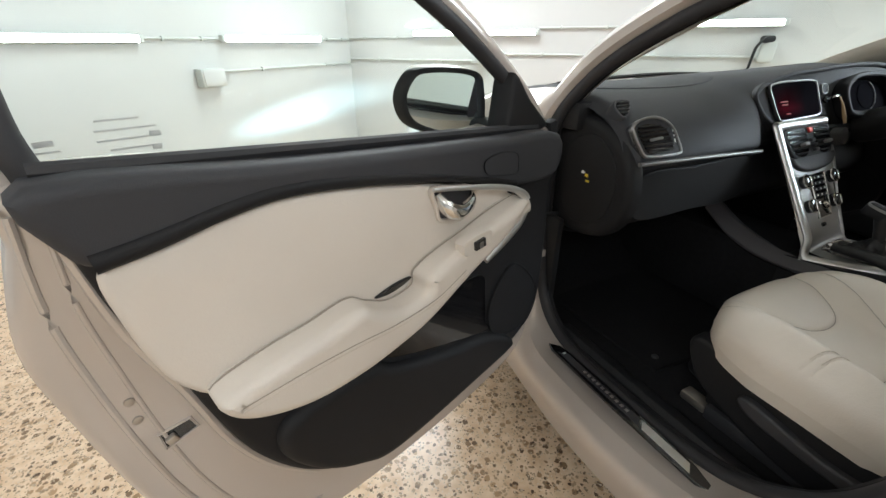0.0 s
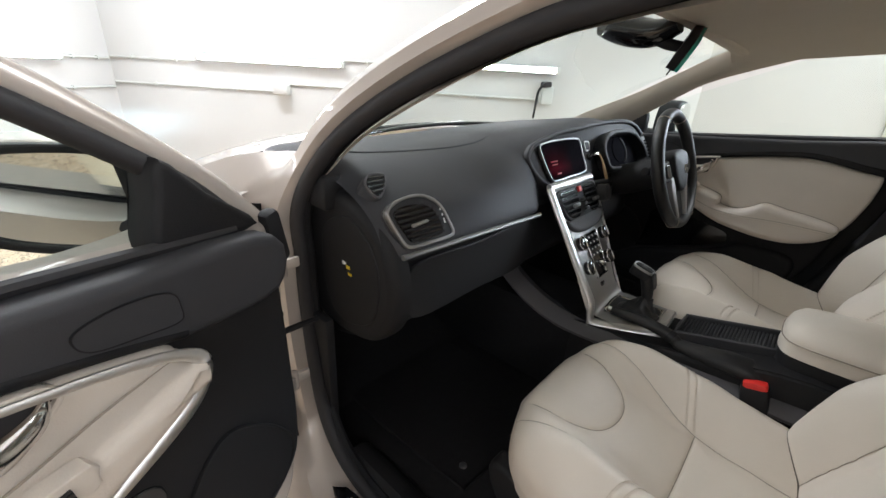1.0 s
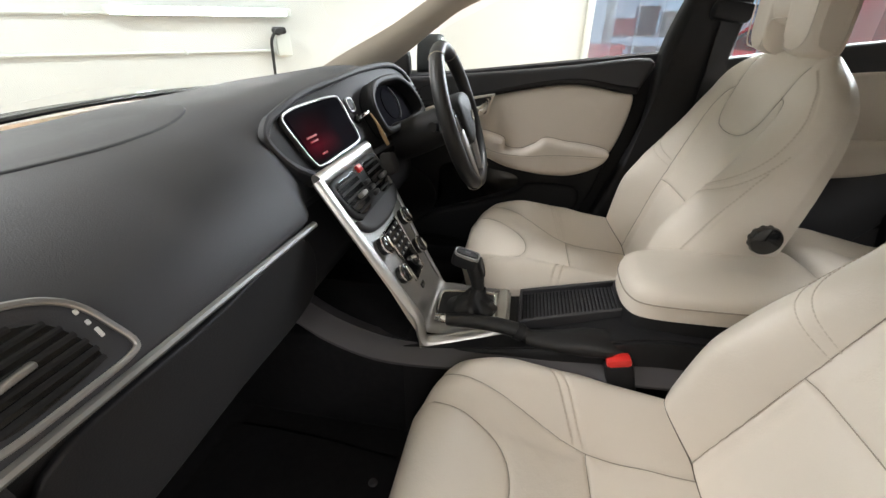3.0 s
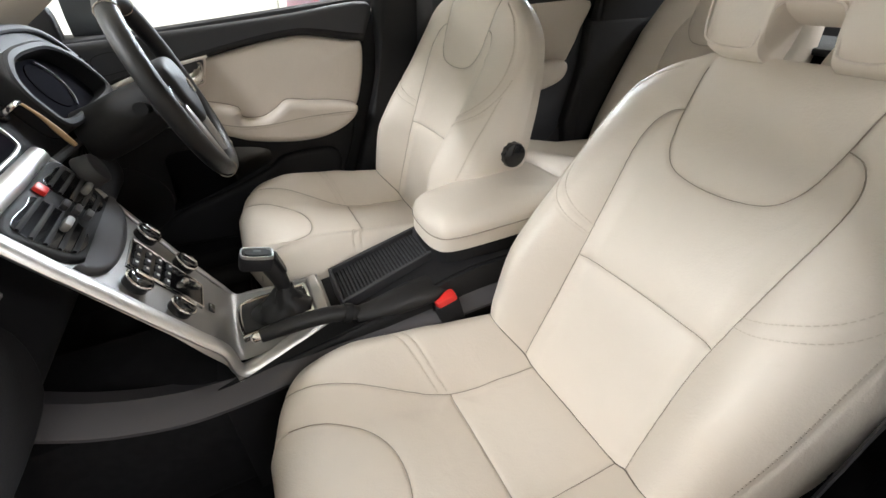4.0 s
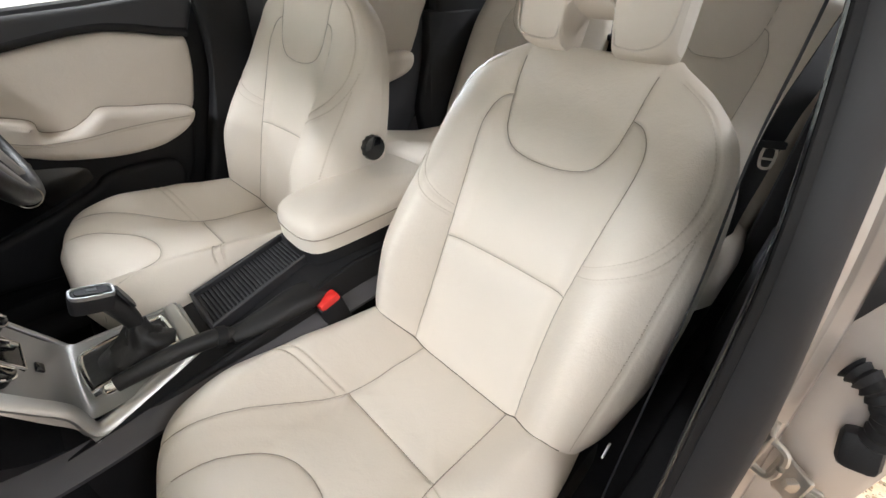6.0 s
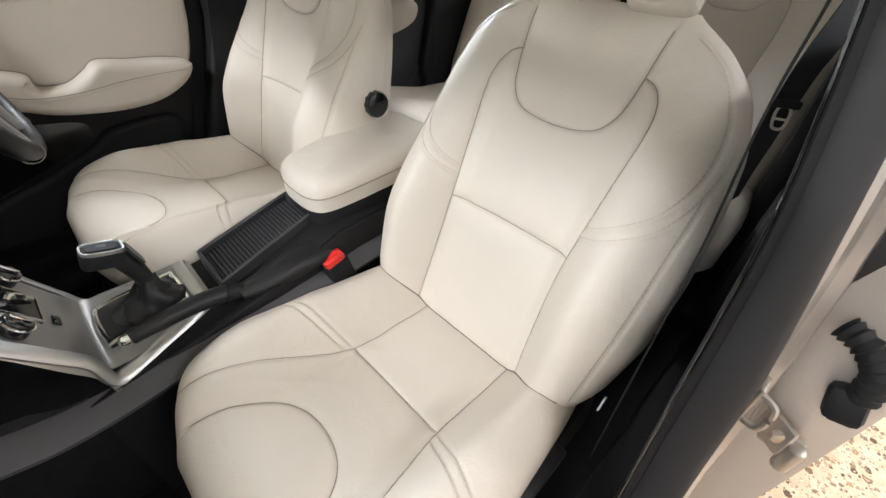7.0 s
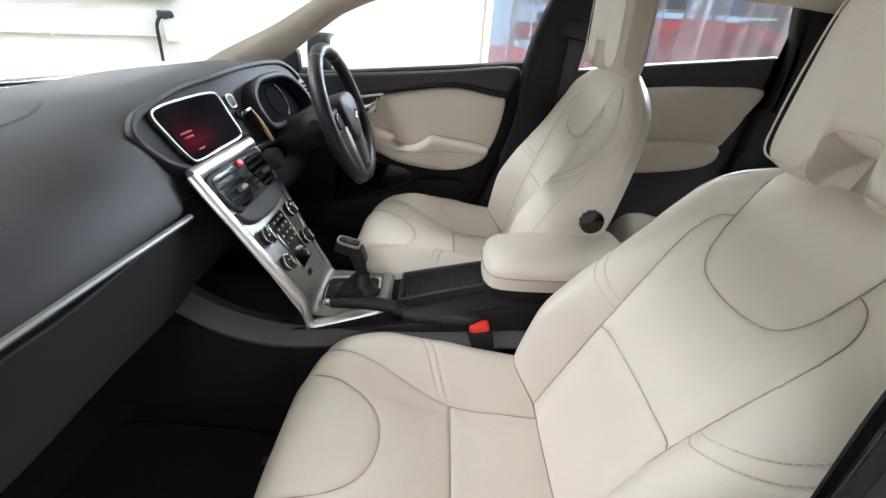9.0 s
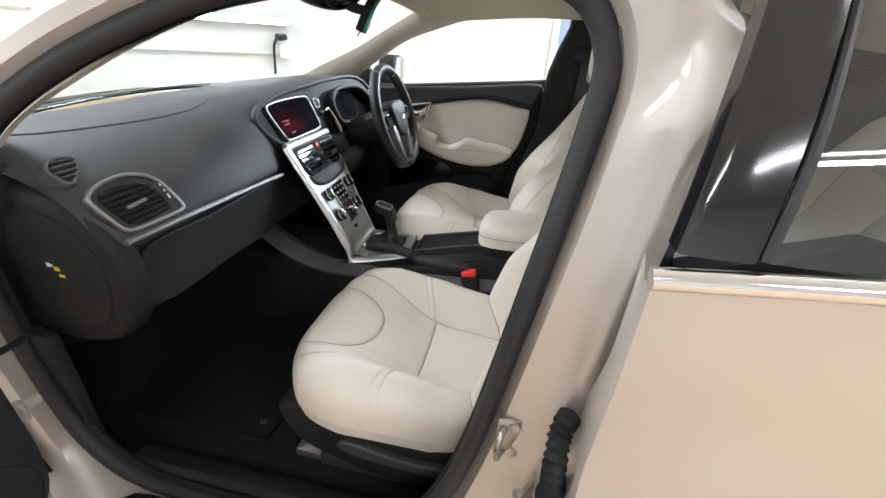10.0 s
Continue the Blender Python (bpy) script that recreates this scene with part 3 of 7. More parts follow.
def dashes(line, lift, o, turn, gap=0.0068, size=0.0046, thick=0.0006):
    """Stitches along a line of (across, along); lift(a, l) is the height of the face."""
    p = np.array(line)
    seg = np.r_[0, np.cumsum(np.linalg.norm(np.diff(p, axis=0), axis=1))]
    out_v, out_f = [], []
    for s in np.arange(0, seg[-1] - size, gap):
        ends = [np.array([np.interp(q, seg, p[:, i]) for i in (0, 1)]) for q in (s, s + size)]
        t = ends[1] - ends[0]
        w = np.array([-t[1], t[0]]) / (np.linalg.norm(t) + 1e-9) * thick
        base = len(out_v)
        for e in ends:
            for sg in (-1, 1):
                for hh in (-0.001, 0.0013):
                    a, l = e + sg * w
                    out_v.append((a, l, float(lift(a, l)) + hh))
        out_f += [tuple(base + i for i in q) for q in ((0, 2, 3, 1), (4, 5, 7, 6), (1, 3, 7, 5), (0, 1, 5, 4), (2, 6, 7, 3))]
    return turned((np.array(out_v), out_f), o, turn), out_f


def thread(lines, lift, o, turn, radius, name, material, parent):
    bms = []
    for line in lines:
        p = np.array([(a, l, float(lift(a, l))) for a, l in line])
        bms.append(tube(turned((p, []), o, turn), radius, 5, 1, caps=True))
    return part(name, join(*bms), material, parent)


CUSH_O, CUSH_T = (0, 0, 0), 4.0
BACK_O = (0, 0.0, 0.0)


def cushion_front(a, l):
    mid = curve1(l, [(-0.06, -0.004), (0, 0.0), (0.15, 0.002), (0.24, 0.014), (0.33, 0.036), (0.42, 0.054), (0.50, 0.052), (0.60, 0.03)])
    rise = curve1(l, [(-0.06, 0.07), (0.05, 0.085), (0.2, 0.092), (0.35, 0.066), (0.45, 0.024), (0.6, 0.0)])
    x = np.abs(a)
    return mid + rise * step(x, 0.095, 0.205) - 0.02 * step(x, 0.205, 0.27)


def cushion_half(l):
    return curve1(l, [(-0.06, 0.235), (0.0, 0.245), (0.12, 0.257), (0.22, 0.267), (0.32, 0.278), (0.38, 0.268), (0.43, 0.246), (0.465, 0.20), (0.487, 0.14), (0.50, 0.09)])


def back_front(a, l):
    mid = curve1(l, [(-0.05, 0.0), (0.1, 0.008), (0.22, 0.012), (0.35, 0.0), (0.48, -0.006), (0.6, -0.012), (0.7, -0.03)])
    rise = curve1(l, [(-0.05, 0.05), (0.06, 0.085), (0.2, 0.095), (0.3, 0.075), (0.42, 0.035), (0.52, 0.012), (0.7, 0.0)])
    x = np.abs(a)
    return mid + rise * step(x, 0.10, 0.20) - 0.03 * step(x, 0.21, 0.29)


def back_half(l):
    return curve1(l, [(-0.05, 0.20), (0.0, 0.232), (0.07, 0.264), (0.16, 0.282), (0.28, 0.286), (0.4, 0.279), (0.48, 0.267), (0.55, 0.238), (0.60, 0.185), (0.632, 0.12)])


CUSH_LINES = mirrored([smooth_line(q, 8) for q in (
    [(0.110, -0.02), (0.111, 0.08), (0.113, 0.188), (0.134, 0.278), (0.155, 0.349), (0.176, 0.416), (0.192, 0.474), (0.198, 0.50)],
)]) + [smooth_line([(-0.113, 0.188), (0, 0.186), (0.113, 0.188)], 6),
       smooth_line([(-0.130, 0.52), (-0.122, 0.455), (-0.108, 0.40), (-0.072, 0.345), (-0.02, 0.322), (0.04, 0.324), (0.085, 0.352), (0.112, 0.40), (0.124, 0.455), (0.130, 0.52)], 6)]
CUSH_DOUBLE = mirrored([smooth_line(q, 8) for q in ([(0.117, 0.190), (0.165, 0.218), (0.215, 0.238), (0.255, 0.244)], [(0.120, 0.208), (0.168, 0.236), (0.215, 0.256), (0.255, 0.262)])])
BACK_LINES = mirrored([smooth_line(q, 8) for q in (
    [(0.132, -0.02), (0.128, 0.08), (0.126, 0.17), (0.128, 0.255), (0.138, 0.37), (0.147, 0.46), (0.143, 0.502), (0.128, 0.527), (0.1085, 0.536)],
)]) + [smooth_line([(-0.128, 0.256), (0, 0.258), (0.128, 0.256)], 6),
       smooth_line([(0.118, 0.64), (0.112, 0.58), (0.106, 0.52), (0.095, 0.475), (0.066, 0.446), (0, 0.436), (-0.066, 0.446), (-0.095, 0.475), (-0.106, 0.52), (-0.112, 0.58), (-0.118, 0.64)], 6)]
BACK_DOUBLE = mirrored([smooth_line(q, 8) for q in (
    [(0.134, 0.312), (0.175, 0.333), (0.222, 0.372), (0.243, 0.43), (0.238, 0.50), (0.205, 0.562), (0.150, 0.60)],
    [(0.133, 0.296), (0.180, 0.316), (0.235, 0.358), (0.258, 0.43), (0.252, 0.505), (0.214, 0.576)],
)])
BACK_SIDE = mirrored([smooth_line([(0.238, 0.02), (0.248, 0.12), (0.256, 0.22), (0.257, 0.33), (0.257, 0.41)], 8)])


def front_seat(m, label, lean_back=24.0):
    seat = thing("front_seat", m, label, "car seat", "front seats")
    BACK_T = 90.0 + lean_back
    lines = CUSH_LINES + CUSH_DOUBLE
    v, f, lift = sheet(cushion_half, cushion_front, lambda l: curve1(l, [(-0.06, -0.085), (0.4, -0.062), (0.50, -0.035)]), -0.055, 0.500, lines, 200, 180, end=0.06, edge=4.2, belly=0.03, plump=CUSH_LINES)
    cushion = part("seat_cushion", (turned((v, f), CUSH_O, CUSH_T), f), LEATHER, seat)
    sunk = lambda a, l: lift(a, l) + 0.0008
    clipd = lambda line: [p for p in line if p[1] < 0.474 and abs(p[0]) < 0.25]
    thread([clipd(q) for q in CUSH_LINES], sunk, CUSH_O, CUSH_T, 0.0008, "cushion_seam", THREAD, cushion)
    for q in CUSH_DOUBLE:
        part("cushion_stitching", dashes([p + (0, 0.004) for p in q if abs(p[0]) < 0.240], lambda a, l: lift(a, l) + 0.0006, CUSH_O, CUSH_T), STITCH, cushion, smooth=False)
    lines = BACK_LINES + BACK_DOUBLE + BACK_SIDE
    v, f, lift2 = sheet(back_half, back_front, lambda l: curve1(l, [(-0.05, -0.11), (0.3, -0.125), (0.55, -0.10), (0.63, -0.08)]), -0.022, 0.632, lines, 220, 180, end=0.07, foot=0.045, edge=3.8, plump=BACK_LINES)
    squab = part("backrest", (turned((v, f), BACK_O, BACK_T), f), LEATHER, seat)
    clipb = lambda line: [p for p in line if p[1] < 0.607]
    # dark tube that draws the shade in the gap where the backrest meets the cushion
    rc, gap = radians(CUSH_T), []
    for a in np.linspace(-0.225, 0.225, 61):
        for s in np.arange(-0.01, 0.30, 0.001):
            x, y, z = turned((np.array([(a, s, float(lift2(a, s)))]), []), BACK_O, BACK_T)[0]
            lc, hc = y * math.cos(rc) + z * math.sin(rc), z * math.cos(rc) - y * math.sin(rc)
            if hc > float(lift(a, lc)):
                gap.append((x, y, z))
                break
    gap = np.array(gap)
    for i in range(1):
        gap[1:-1] = (gap[:-2] + 2 * gap[1:-1] + gap[2:]) / 4
    part("gap_lining", tube([tuple(p) for p in gap], 0.0015, 6, 1), GAP, cushion, "dark lining in the gap below the backrest")
    thread([clipb(q) for q in BACK_LINES], lambda a, l: lift2(a, l) + 0.0008, BACK_O, BACK_T, 0.0008, "backrest_seam", THREAD, squab)
    for q in BACK_DOUBLE[::1] + BACK_SIDE:
        part("backrest_stitching", dashes([p - (0.004 * np.sign(p[0]), 0) for p in q if p[1] < 0.60 and abs(p[0]) < float(back_half(p[1])) - 0.012], lambda a, l: lift2(a, l) + 0.0006, BACK_O, BACK_T), STITCH, squab, smooth=False)
    # shell behind the backrest
    prof = [(-0.19, 0.0), (-0.20, 0.2), (-0.19, 0.38), (-0.13, 0.48), (0, 0.50), (0.13, 0.48), (0.19, 0.38), (0.20, 0.2), (0.19, 0.0)]
    shell = plate(prof, -0.09, -0.128, -0.012, lambda a, l, h: tuple(turned((np.array([(a, l, h)]), []), BACK_O, BACK_T)[0]))
    part("back_shell", shell, SOFT_DARK, seat)
    # head restraint with a bite out of its lower edge
    lean = lambda a, l, h: tuple(turned((np.array([(a, l, h + 0.34 * max(0, l - 0.62))]), []), BACK_O, BACK_T)[0])
    half = 0.128
    cols = sorted([*np.linspace(-half, half, 33), *[e * x for e in (-1, 1) for x in (0.033, 0.036, 0.040, 0.043, 0.046, 0.124, 0.1265, 0.1275)]])
    th = np.linspace(0, 2 * math.pi, 41)[:-1]
    lob = lambda c, p: np.sign(c) * np.abs(c) ** (2 / p)
    rings = []
    for a in cols:
        k = abs(a) / half
        e = max(0.02, (1 - k ** 6)) ** (1 / 3)
        low = 0.618 + 0.054 * (1 - float(step(abs(a), 0.034, 0.043))) + 0.020 * (1 - e)
        high = 0.860 - 0.035 * k ** 3 - 0.035 * (1 - e)
        c = 0.026 - 0.050 * 1.0
        rings.append([lean(a, (low + high) / 2 + (high - low) / 2 * lob(math.cos(t), 5.5), -0.022 + 0.046 * (0.35 + 0.65 * e) * lob(math.sin(t), 4.5)) for t in th])
    head = part("head_restraint", fixed(loft(rings)), LEATHER, seat)
    hp = [(-0.118, 0.638), (-0.124, 0.67), (-0.122, 0.75), (-0.112, 0.81), (-0.08, 0.846), (0, 0.852), (0.08, 0.846), (0.112, 0.81), (0.122, 0.75), (0.124, 0.67), (0.118, 0.632), (0.09, 0.6225),
          (0.053, 0.6235), (0.046, 0.636), (0.0425, 0.658), (0.030, 0.6745), (0, 0.6765), (-0.030, 0.6745), (-0.0425, 0.658), (-0.046, 0.636), (-0.053, 0.6235), (-0.09, 0.6225)]
    part("head_piping", tube([lean(a, l, 0.0195) for a, l in smooth_line(hp, 4, True)], 0.0016, 6, 1, caps=False, closed=True), LEATHER_DOOR, head)
    for e in (-1, 1):
        part("guide_collar", rbox(0.026, 0.030, 0.012, 0.004, Matrix.Translation(lean(e * 0.085, 0.604, -0.042)) @ pose(0, 0, 0, lean_back)), SOFT_DARK, seat, "black plastic collar")
        # plastic skirt on both sides of the base
        skirt = [(-0.10, -0.17), (-0.10, -0.03), (-0.02, -0.005), (0.12, -0.025), (0.30, -0.010), (0.43, 0.015), (0.475, 0.0), (0.46, -0.06), (0.40, -0.12), (0.2, -0.175)]
        part("side_skirt", plate(skirt, 0, 0.045, 0.012, lambda u, v2, h, e=e: (e * (0.205 + h), u, v2), 6), SOFT_DARK, seat, "black plastic side cover")
        rail = part("seat_rail", box_to((e * 0.20 - 0.025, -0.12, -0.215), (e * 0.20 + 0.025, 0.40, -0.17), 0.006), GREY_PLASTIC, seat)
        part("rail_end", box_to((e * 0.20 - 0.02, 0.40, -0.21), (e * 0.20 + 0.02, 0.47, -0.185), 0.006), STEEL, rail, "bare steel rail end")
    base = part("seat_base", box_to((-0.21, -0.10, -0.19), (0.21, 0.42, -0.07), 0.02), SOFT_DARK, seat)
    lever = plate([(0.02, -0.10), (0.03, -0.075), (0.16, -0.085), (0.30, -0.062), (0.33, -0.08), (0.28, -0.105), (0.12, -0.115)], 0, 0.02, 0.006, lambda u, v2, h: (-0.247 - h, u, v2 + 0.012))
    part("height_lever", lever, GREY_PLASTIC, seat)
    part("slide_bar", tube([(-0.15, 0.42, -0.17), (-0.15, 0.5, -0.15), (0, 0.51, -0.15), (0.15, 0.5, -0.15), (0.15, 0.42, -0.17)], 0.008, 8), SOFT_DARK, seat)
    return seat


pseat = front_seat(pose(-0.395, -0.457, 0.478), "cream leather passenger seat with stitched bolsters and black base")
dseat = front_seat(pose(0.335, -0.470, 0.525), "cream leather driver seat with black recline wheel on its side", 17.0)
speck = part("ink_speck", plate([(-0.0026, -0.002), (0.002, -0.0026), (0.003, 0.0014), (-0.0014, 0.0026)], 0, 0.0012, 0.0003, None, 3), GLOSS, pseat, "tiny dark speck", m=pose(-0.008, 0.189, 0.0165, 4))
kn = part("recline_wheel", cyl(0.030, 0.025, 0.05, 28, 0.006, pose(-0.275, -0.134, 0.268, 0, 90)), GLOSS, dseat, "black recline hand wheel")
for i in range(12):
    an = 2 * math.pi * (i + 0.3) / 12
    part("rib", rbox(0.042, 0.007, 0.010, 0.003, Matrix.Translation((-0.275, -0.134 + 0.0265 * math.cos(an), 0.268 + 0.0265 * math.sin(an))) @ Matrix.Rotation(an, 4, 'X')), GLOSS, kn)


# ---- the dashboard ----
WARP.append(lambda p: Vector((1.035 * p.x - 0.016, p.y, p.z + 0.07 * (p.z - 0.62))))
dash = thing("dashboard", pose(0, 0.5, 0.6), "charcoal soft-touch dashboard with aluminium trim strip", "dashboard")


def hump(x):
    return curve1(x, [(-0.75, 0.0), (-0.30, 0.012), (-0.16, 0.022), (-0.06, 0.045), (0.10, 0.058), (0.35, 0.078), (0.52, 0.07), (0.62, 0.035), (0.70, 0.01)])


def dash_profile(x):
    h = float(hump(x))
    c = float(step(x, -0.16, -0.06))           # 1 where the instrument facia stands
    e = float(step(x, 0.56, 0.66)) + float(step(-x, 0.625, 0.663))
    drop = 0.012 * e
    pts = [(0.80, 0.965), (0.74, 0.985 + 0.2 * h), (0.62, 0.992 + 0.35 * h), (0.50, 0.986 + 0.65 * h), (0.43, 0.975 + 0.9 * h), (0.375 - 0.02 * c, 0.960 + h),
           (0.325 + 0.005 * c, 0.940 + 0.75 * h), (0.288 + 0.03 * c, 0.916 + 0.2 * h), (0.264 + 0.04 * c, 0.886), (0.252 + 0.05 * c, 0.862), (0.250 + 0.05 * c, 0.846), (0.262 + 0.045 * c, 0.834),
           (0.272 + 0.02 * c, 0.80), (0.262, 0.735), (0.275, 0.69), (0.33, 0.655), (0.44, 0.62), (0.62, 0.60)]
    return [(x, y + 0.02 * e * (i > 5), z - drop) for i, (y, z) in enumerate(smooth_line(pts, 4))]


xs = np.r_[-0.663, -0.660, np.linspace(-0.655, 0.635, 70), 0.64]
rings = [dash_profile(x) for x in xs]
split = 4 * 11 + 1
wpart("upper_pad", loft([r[:split + 1] for r in rings], False, False), SOFT, dash)
wpart("lower_panel", loft([r[split:] for r in rings], False, False), SOFT_DARK, dash)
wpart("corner_cover", box_to((-0.690, 0.43, 0.90), (-0.625, 0.62, 0.972), 0.012), SOFT_DARK, dash, "black cover at the foot of the pillar")
# glovebox lid and its shut lines
wpart("glovebox_lid", plate([(-0.60, 0.70), (-0.60, 0.815), (-0.40, 0.818), (-0.16, 0.815), (-0.16, 0.70), (-0.38, 0.692)], 0, 0.007, 0.004, lambda u, v, h: (u, 0.266 + 0.0 * v - h, v)), SOFT_DARK, dash)
# raised field on top
wpart("top_cover", plate([(-0.60, 0.66), (-0.55, 0.52), (-0.30, 0.455), (-0.12, 0.47), (-0.07, 0.56), (-0.12, 0.66), (-0.35, 0.68)], 0, 0.0035, 0.003,
      lambda u, v, h: (u, v, float(np.interp(v, [p[1] for p in dash_profile(u)][::-1][-30:], [p[2] for p in dash_profile(u)][::-1][-30:])) + h - 0.0008)), SOFT, dash)


def on_face(u, v, h):
    return (u, 0.247 + 0.52 * (v - 0.85) - 0.89 * h, v + 0.46 * h)


strip = [(-0.637, 0.8535), (-0.55, 0.851), (-0.40, 0.846), (-0.25, 0.8405), (-0.135, 0.836)]
wpart("trim_strip", tube([(x, 0.249, z - 0.004) for x, z in strip], 0.0068, 8, 5, 0.8), TRIM_ALU, dash, "satin aluminium strip")

VENT = [(-0.652, 0.930), (-0.622, 0.944), (-0.572, 0.947), (-0.533, 0.936), (-0.510, 0.917), (-0.499, 0.890), (-0.494, 0.866), (-0.508, 0.858), (-0.556, 0.858), (-0.611, 0.860), (-0.631, 0.867), (-0.642, 0.888), (-0.650, 0.909)]
HOLE = [(-0.636, 0.924), (-0.596, 0.932), (-0.548, 0.922), (-0.531, 0.903), (-0.524, 0.875), (-0.540, 0.869), (-0.607, 0.869), (-0.627, 0.892)]
vent = wpart("air_vent", plate(VENT, -0.012, 0.006, 0.003, on_face), SOFT, dash, "charcoal air vent")
wpart("vent_frame", rim_plate(VENT, 0.0055, -0.004, 0.0105, on_face), ALU, vent, "satin metal surround")
wpart("vent_well", plate(HOLE, 0.0045, 0.0075, 0.0008, on_face), GLOSS, vent, "black opening")
hl = smooth_line(HOLE, 6, True)


def slats(parent, outline, place, n, depth, material, tilt=0.0, thick=0.0018):
    """Slats across an opening, each cut to its outline."""
    lo, hi = outline[:, 1].min(), outline[:, 1].max()
    for i in range(n):
        v = lo + (i + 0.7) / (n + 0.4) * (hi - lo)
        cuts = []
        for (x0, y0), (x1, y1) in zip(outline, np.roll(outline, -1, 0)):
            if (y0 - v) * (y1 - v) < 0:
                cuts.append(x0 + (v - y0) / (y1 - y0) * (x1 - x0))
        if len(cuts) < 2:
            continue
        a, b = min(cuts), max(cuts)
        sl = tilt * (b - a)
        rows = [[place(u, v + tilt * (u - a) - tilt * (b - a) / 2 + k * thick, h) for u in np.linspace(a, b, 5)] for h, k in ((depth, -1), (depth + 0.0035, -1.4), (depth + 0.0045, 0), (depth + 0.003, 1.2), (depth, 1), (depth, -1))]
        wpart("slat", fixed(loft(rows, False, False)), material, parent)


slats(vent, hl, on_face, 7, 0.007, SOFT_DARK)
wpart("vent_lever", rbox(0.042, 0.008, 0.006, 0.0025, Matrix.Translation(on_face(-0.586, 0.897, 0.014)) @ pose(0, 0, 0, 0, -4)), ALU, vent, "metal vent lever")
for k in range(3):
    wpart("vent_mark", rbox(0.004, 0.002, 0.010 if k == 2 else 0.005, 0.001, Matrix.Translation(on_face(-0.516 + 0.0015 * k, 0.912 - 0.011 * k, 0.007)) @ pose(0, 0, 0, -28)), PALE, vent, "pale vent mark")

SMALL = [(-0.650, 0.963), (-0.628, 0.975), (-0.592, 0.970), (-0.602, 0.952), (-0.628, 0.935), (-0.643, 0.937), (-0.650, 0.950)]


def on_shoulder(u, v, h):
    return (u, 0.352 + 1.05 * (v - 0.952) - 0.69 * h, v + 0.72 * h)


svent = wpart("demister_vent", plate(SMALL, -0.02, 0.012, 0.003, on_shoulder), SOFT, dash, "small demister vent")
wpart("demister_rim", rim_plate([tuple(np.array((-0.622, 0.955)) + (np.array(p) - (-0.622, 0.955)) * 0.93) for p in SMALL], 0.0035, 0.008, 0.0150, on_shoulder), RAIL_GREY, svent)
inner = [tuple(np.array((-0.622, 0.955)) + (np.array(p) - (-0.622, 0.955)) * 0.74) for p in SMALL]
wpart("demister_well", plate(inner, 0.010, 0.0135, 0.0008, on_shoulder), GLOSS, svent)
slats(svent, smooth_line(inner, 6, True), on_shoulder, 4, 0.0125, SOFT_DARK, thick=0.0012)

# end panel towards the open door, with warning labels
END = [(0.44, 0.955), (0.36, 0.945), (0.30, 0.915), (0.258, 0.865), (0.238, 0.80), (0.243, 0.74), (0.275, 0.685), (0.335, 0.645), (0.45, 0.63), (0.56, 0.67), (0.57, 0.85), (0.52, 0.94)]
endp = wpart("end_panel", plate(END, 0, 0.045, 0.022, lambda u, v, h: (-0.622 - h, u, v - 0.012)), SOFT_DARK, dash, "black end panel of the dashboard")
disc = [(0.40, 0.90), (0.34, 0.885), (0.295, 0.84), (0.282, 0.78), (0.30, 0.71), (0.35, 0.67), (0.43, 0.66), (0.48, 0.72), (0.48, 0.85)]
wpart("access_cover", plate(disc, 0, 0.005, 0.003, lambda u, v, h: (-0.665 - h, u, v)), SOFT_DARK, endp)
for y, z, w, hh, mt in ((0.402, 0.812, 0.009, 0.008, PALE), (0.386, 0.806, 0.012, 0.008, YELLOW), (0.380, 0.792, 0.013, 0.006, YELLOW), (0.392, 0.800, 0.008, 0.005, GLOSS), (0.395, 0.812, 0.004, 0.004, PALE)):
    wpart("warning_label", rbox(0.0012, w, hh, 0.0004, Matrix.Translation((-0.6707, y, z - 0.012))), mt, endp, "small yellow and white warning label")

# instrument facia
def on_facia(u, v, h):
    return (u - 0.09 * h, 0.290 - 0.10 * u + 0.5 * (v - 0.9) - 0.89 * h, v + 0.44 * h)


FACIA = [(-0.112, 0.962), (-0.085, 0.988), (-0.045, 1.000), (0.05, 1.018), (0.17, 1.027), (0.35, 1.038), (0.52, 1.032), (0.59, 0.985), (0.585, 0.90), (0.50, 0.868), (0.20, 0.868), (0.0, 0.872), (-0.05, 0.888), (-0.092, 0.918)]
facia = wpart("instrument_facia", plate(FACIA, -0.05, 0.008, 0.006, on_facia), SOFT_DARK, dash, "black instrument facia")
wpart("facia_lip", rim_plate([(0.243 + (u - 0.243) * 1.03, 0.95 + (v - 0.95) * 1.06) for u, v in FACIA], 0.012, -0.04, 0.017, on_facia), SOFT, facia, "charcoal lip")
SCR = [(-0.062, 0.984), (-0.028, 0.996), (0.06, 1.0), (0.132, 0.999), (0.150, 0.988), (0.153, 0.945), (0.153, 0.914), (0.135, 0.902), (0.06, 0.897), (-0.020, 0.893), (-0.042, 0.903), (-0.056, 0.945)]
screen = wpart("infotainment_screen", plate(SCR, 0.008, 0.0155, 0.002, on_facia), SCREEN_GLASS, facia, "dark display with red start-up picture")
wpart("screen_frame", rim_plate(SCR, 0.0045, 0.008, 0.019, on_facia), ALU, screen, "satin metal screen frame")
wpart("display", plate([(-0.050, 0.986), (0.146, 0.990), (0.146, 0.912), (-0.034, 0.901)], 0.0155, 0.0165, 0.0003, on_facia, 1), DISPLAY, screen, "red start-up picture fading into black")
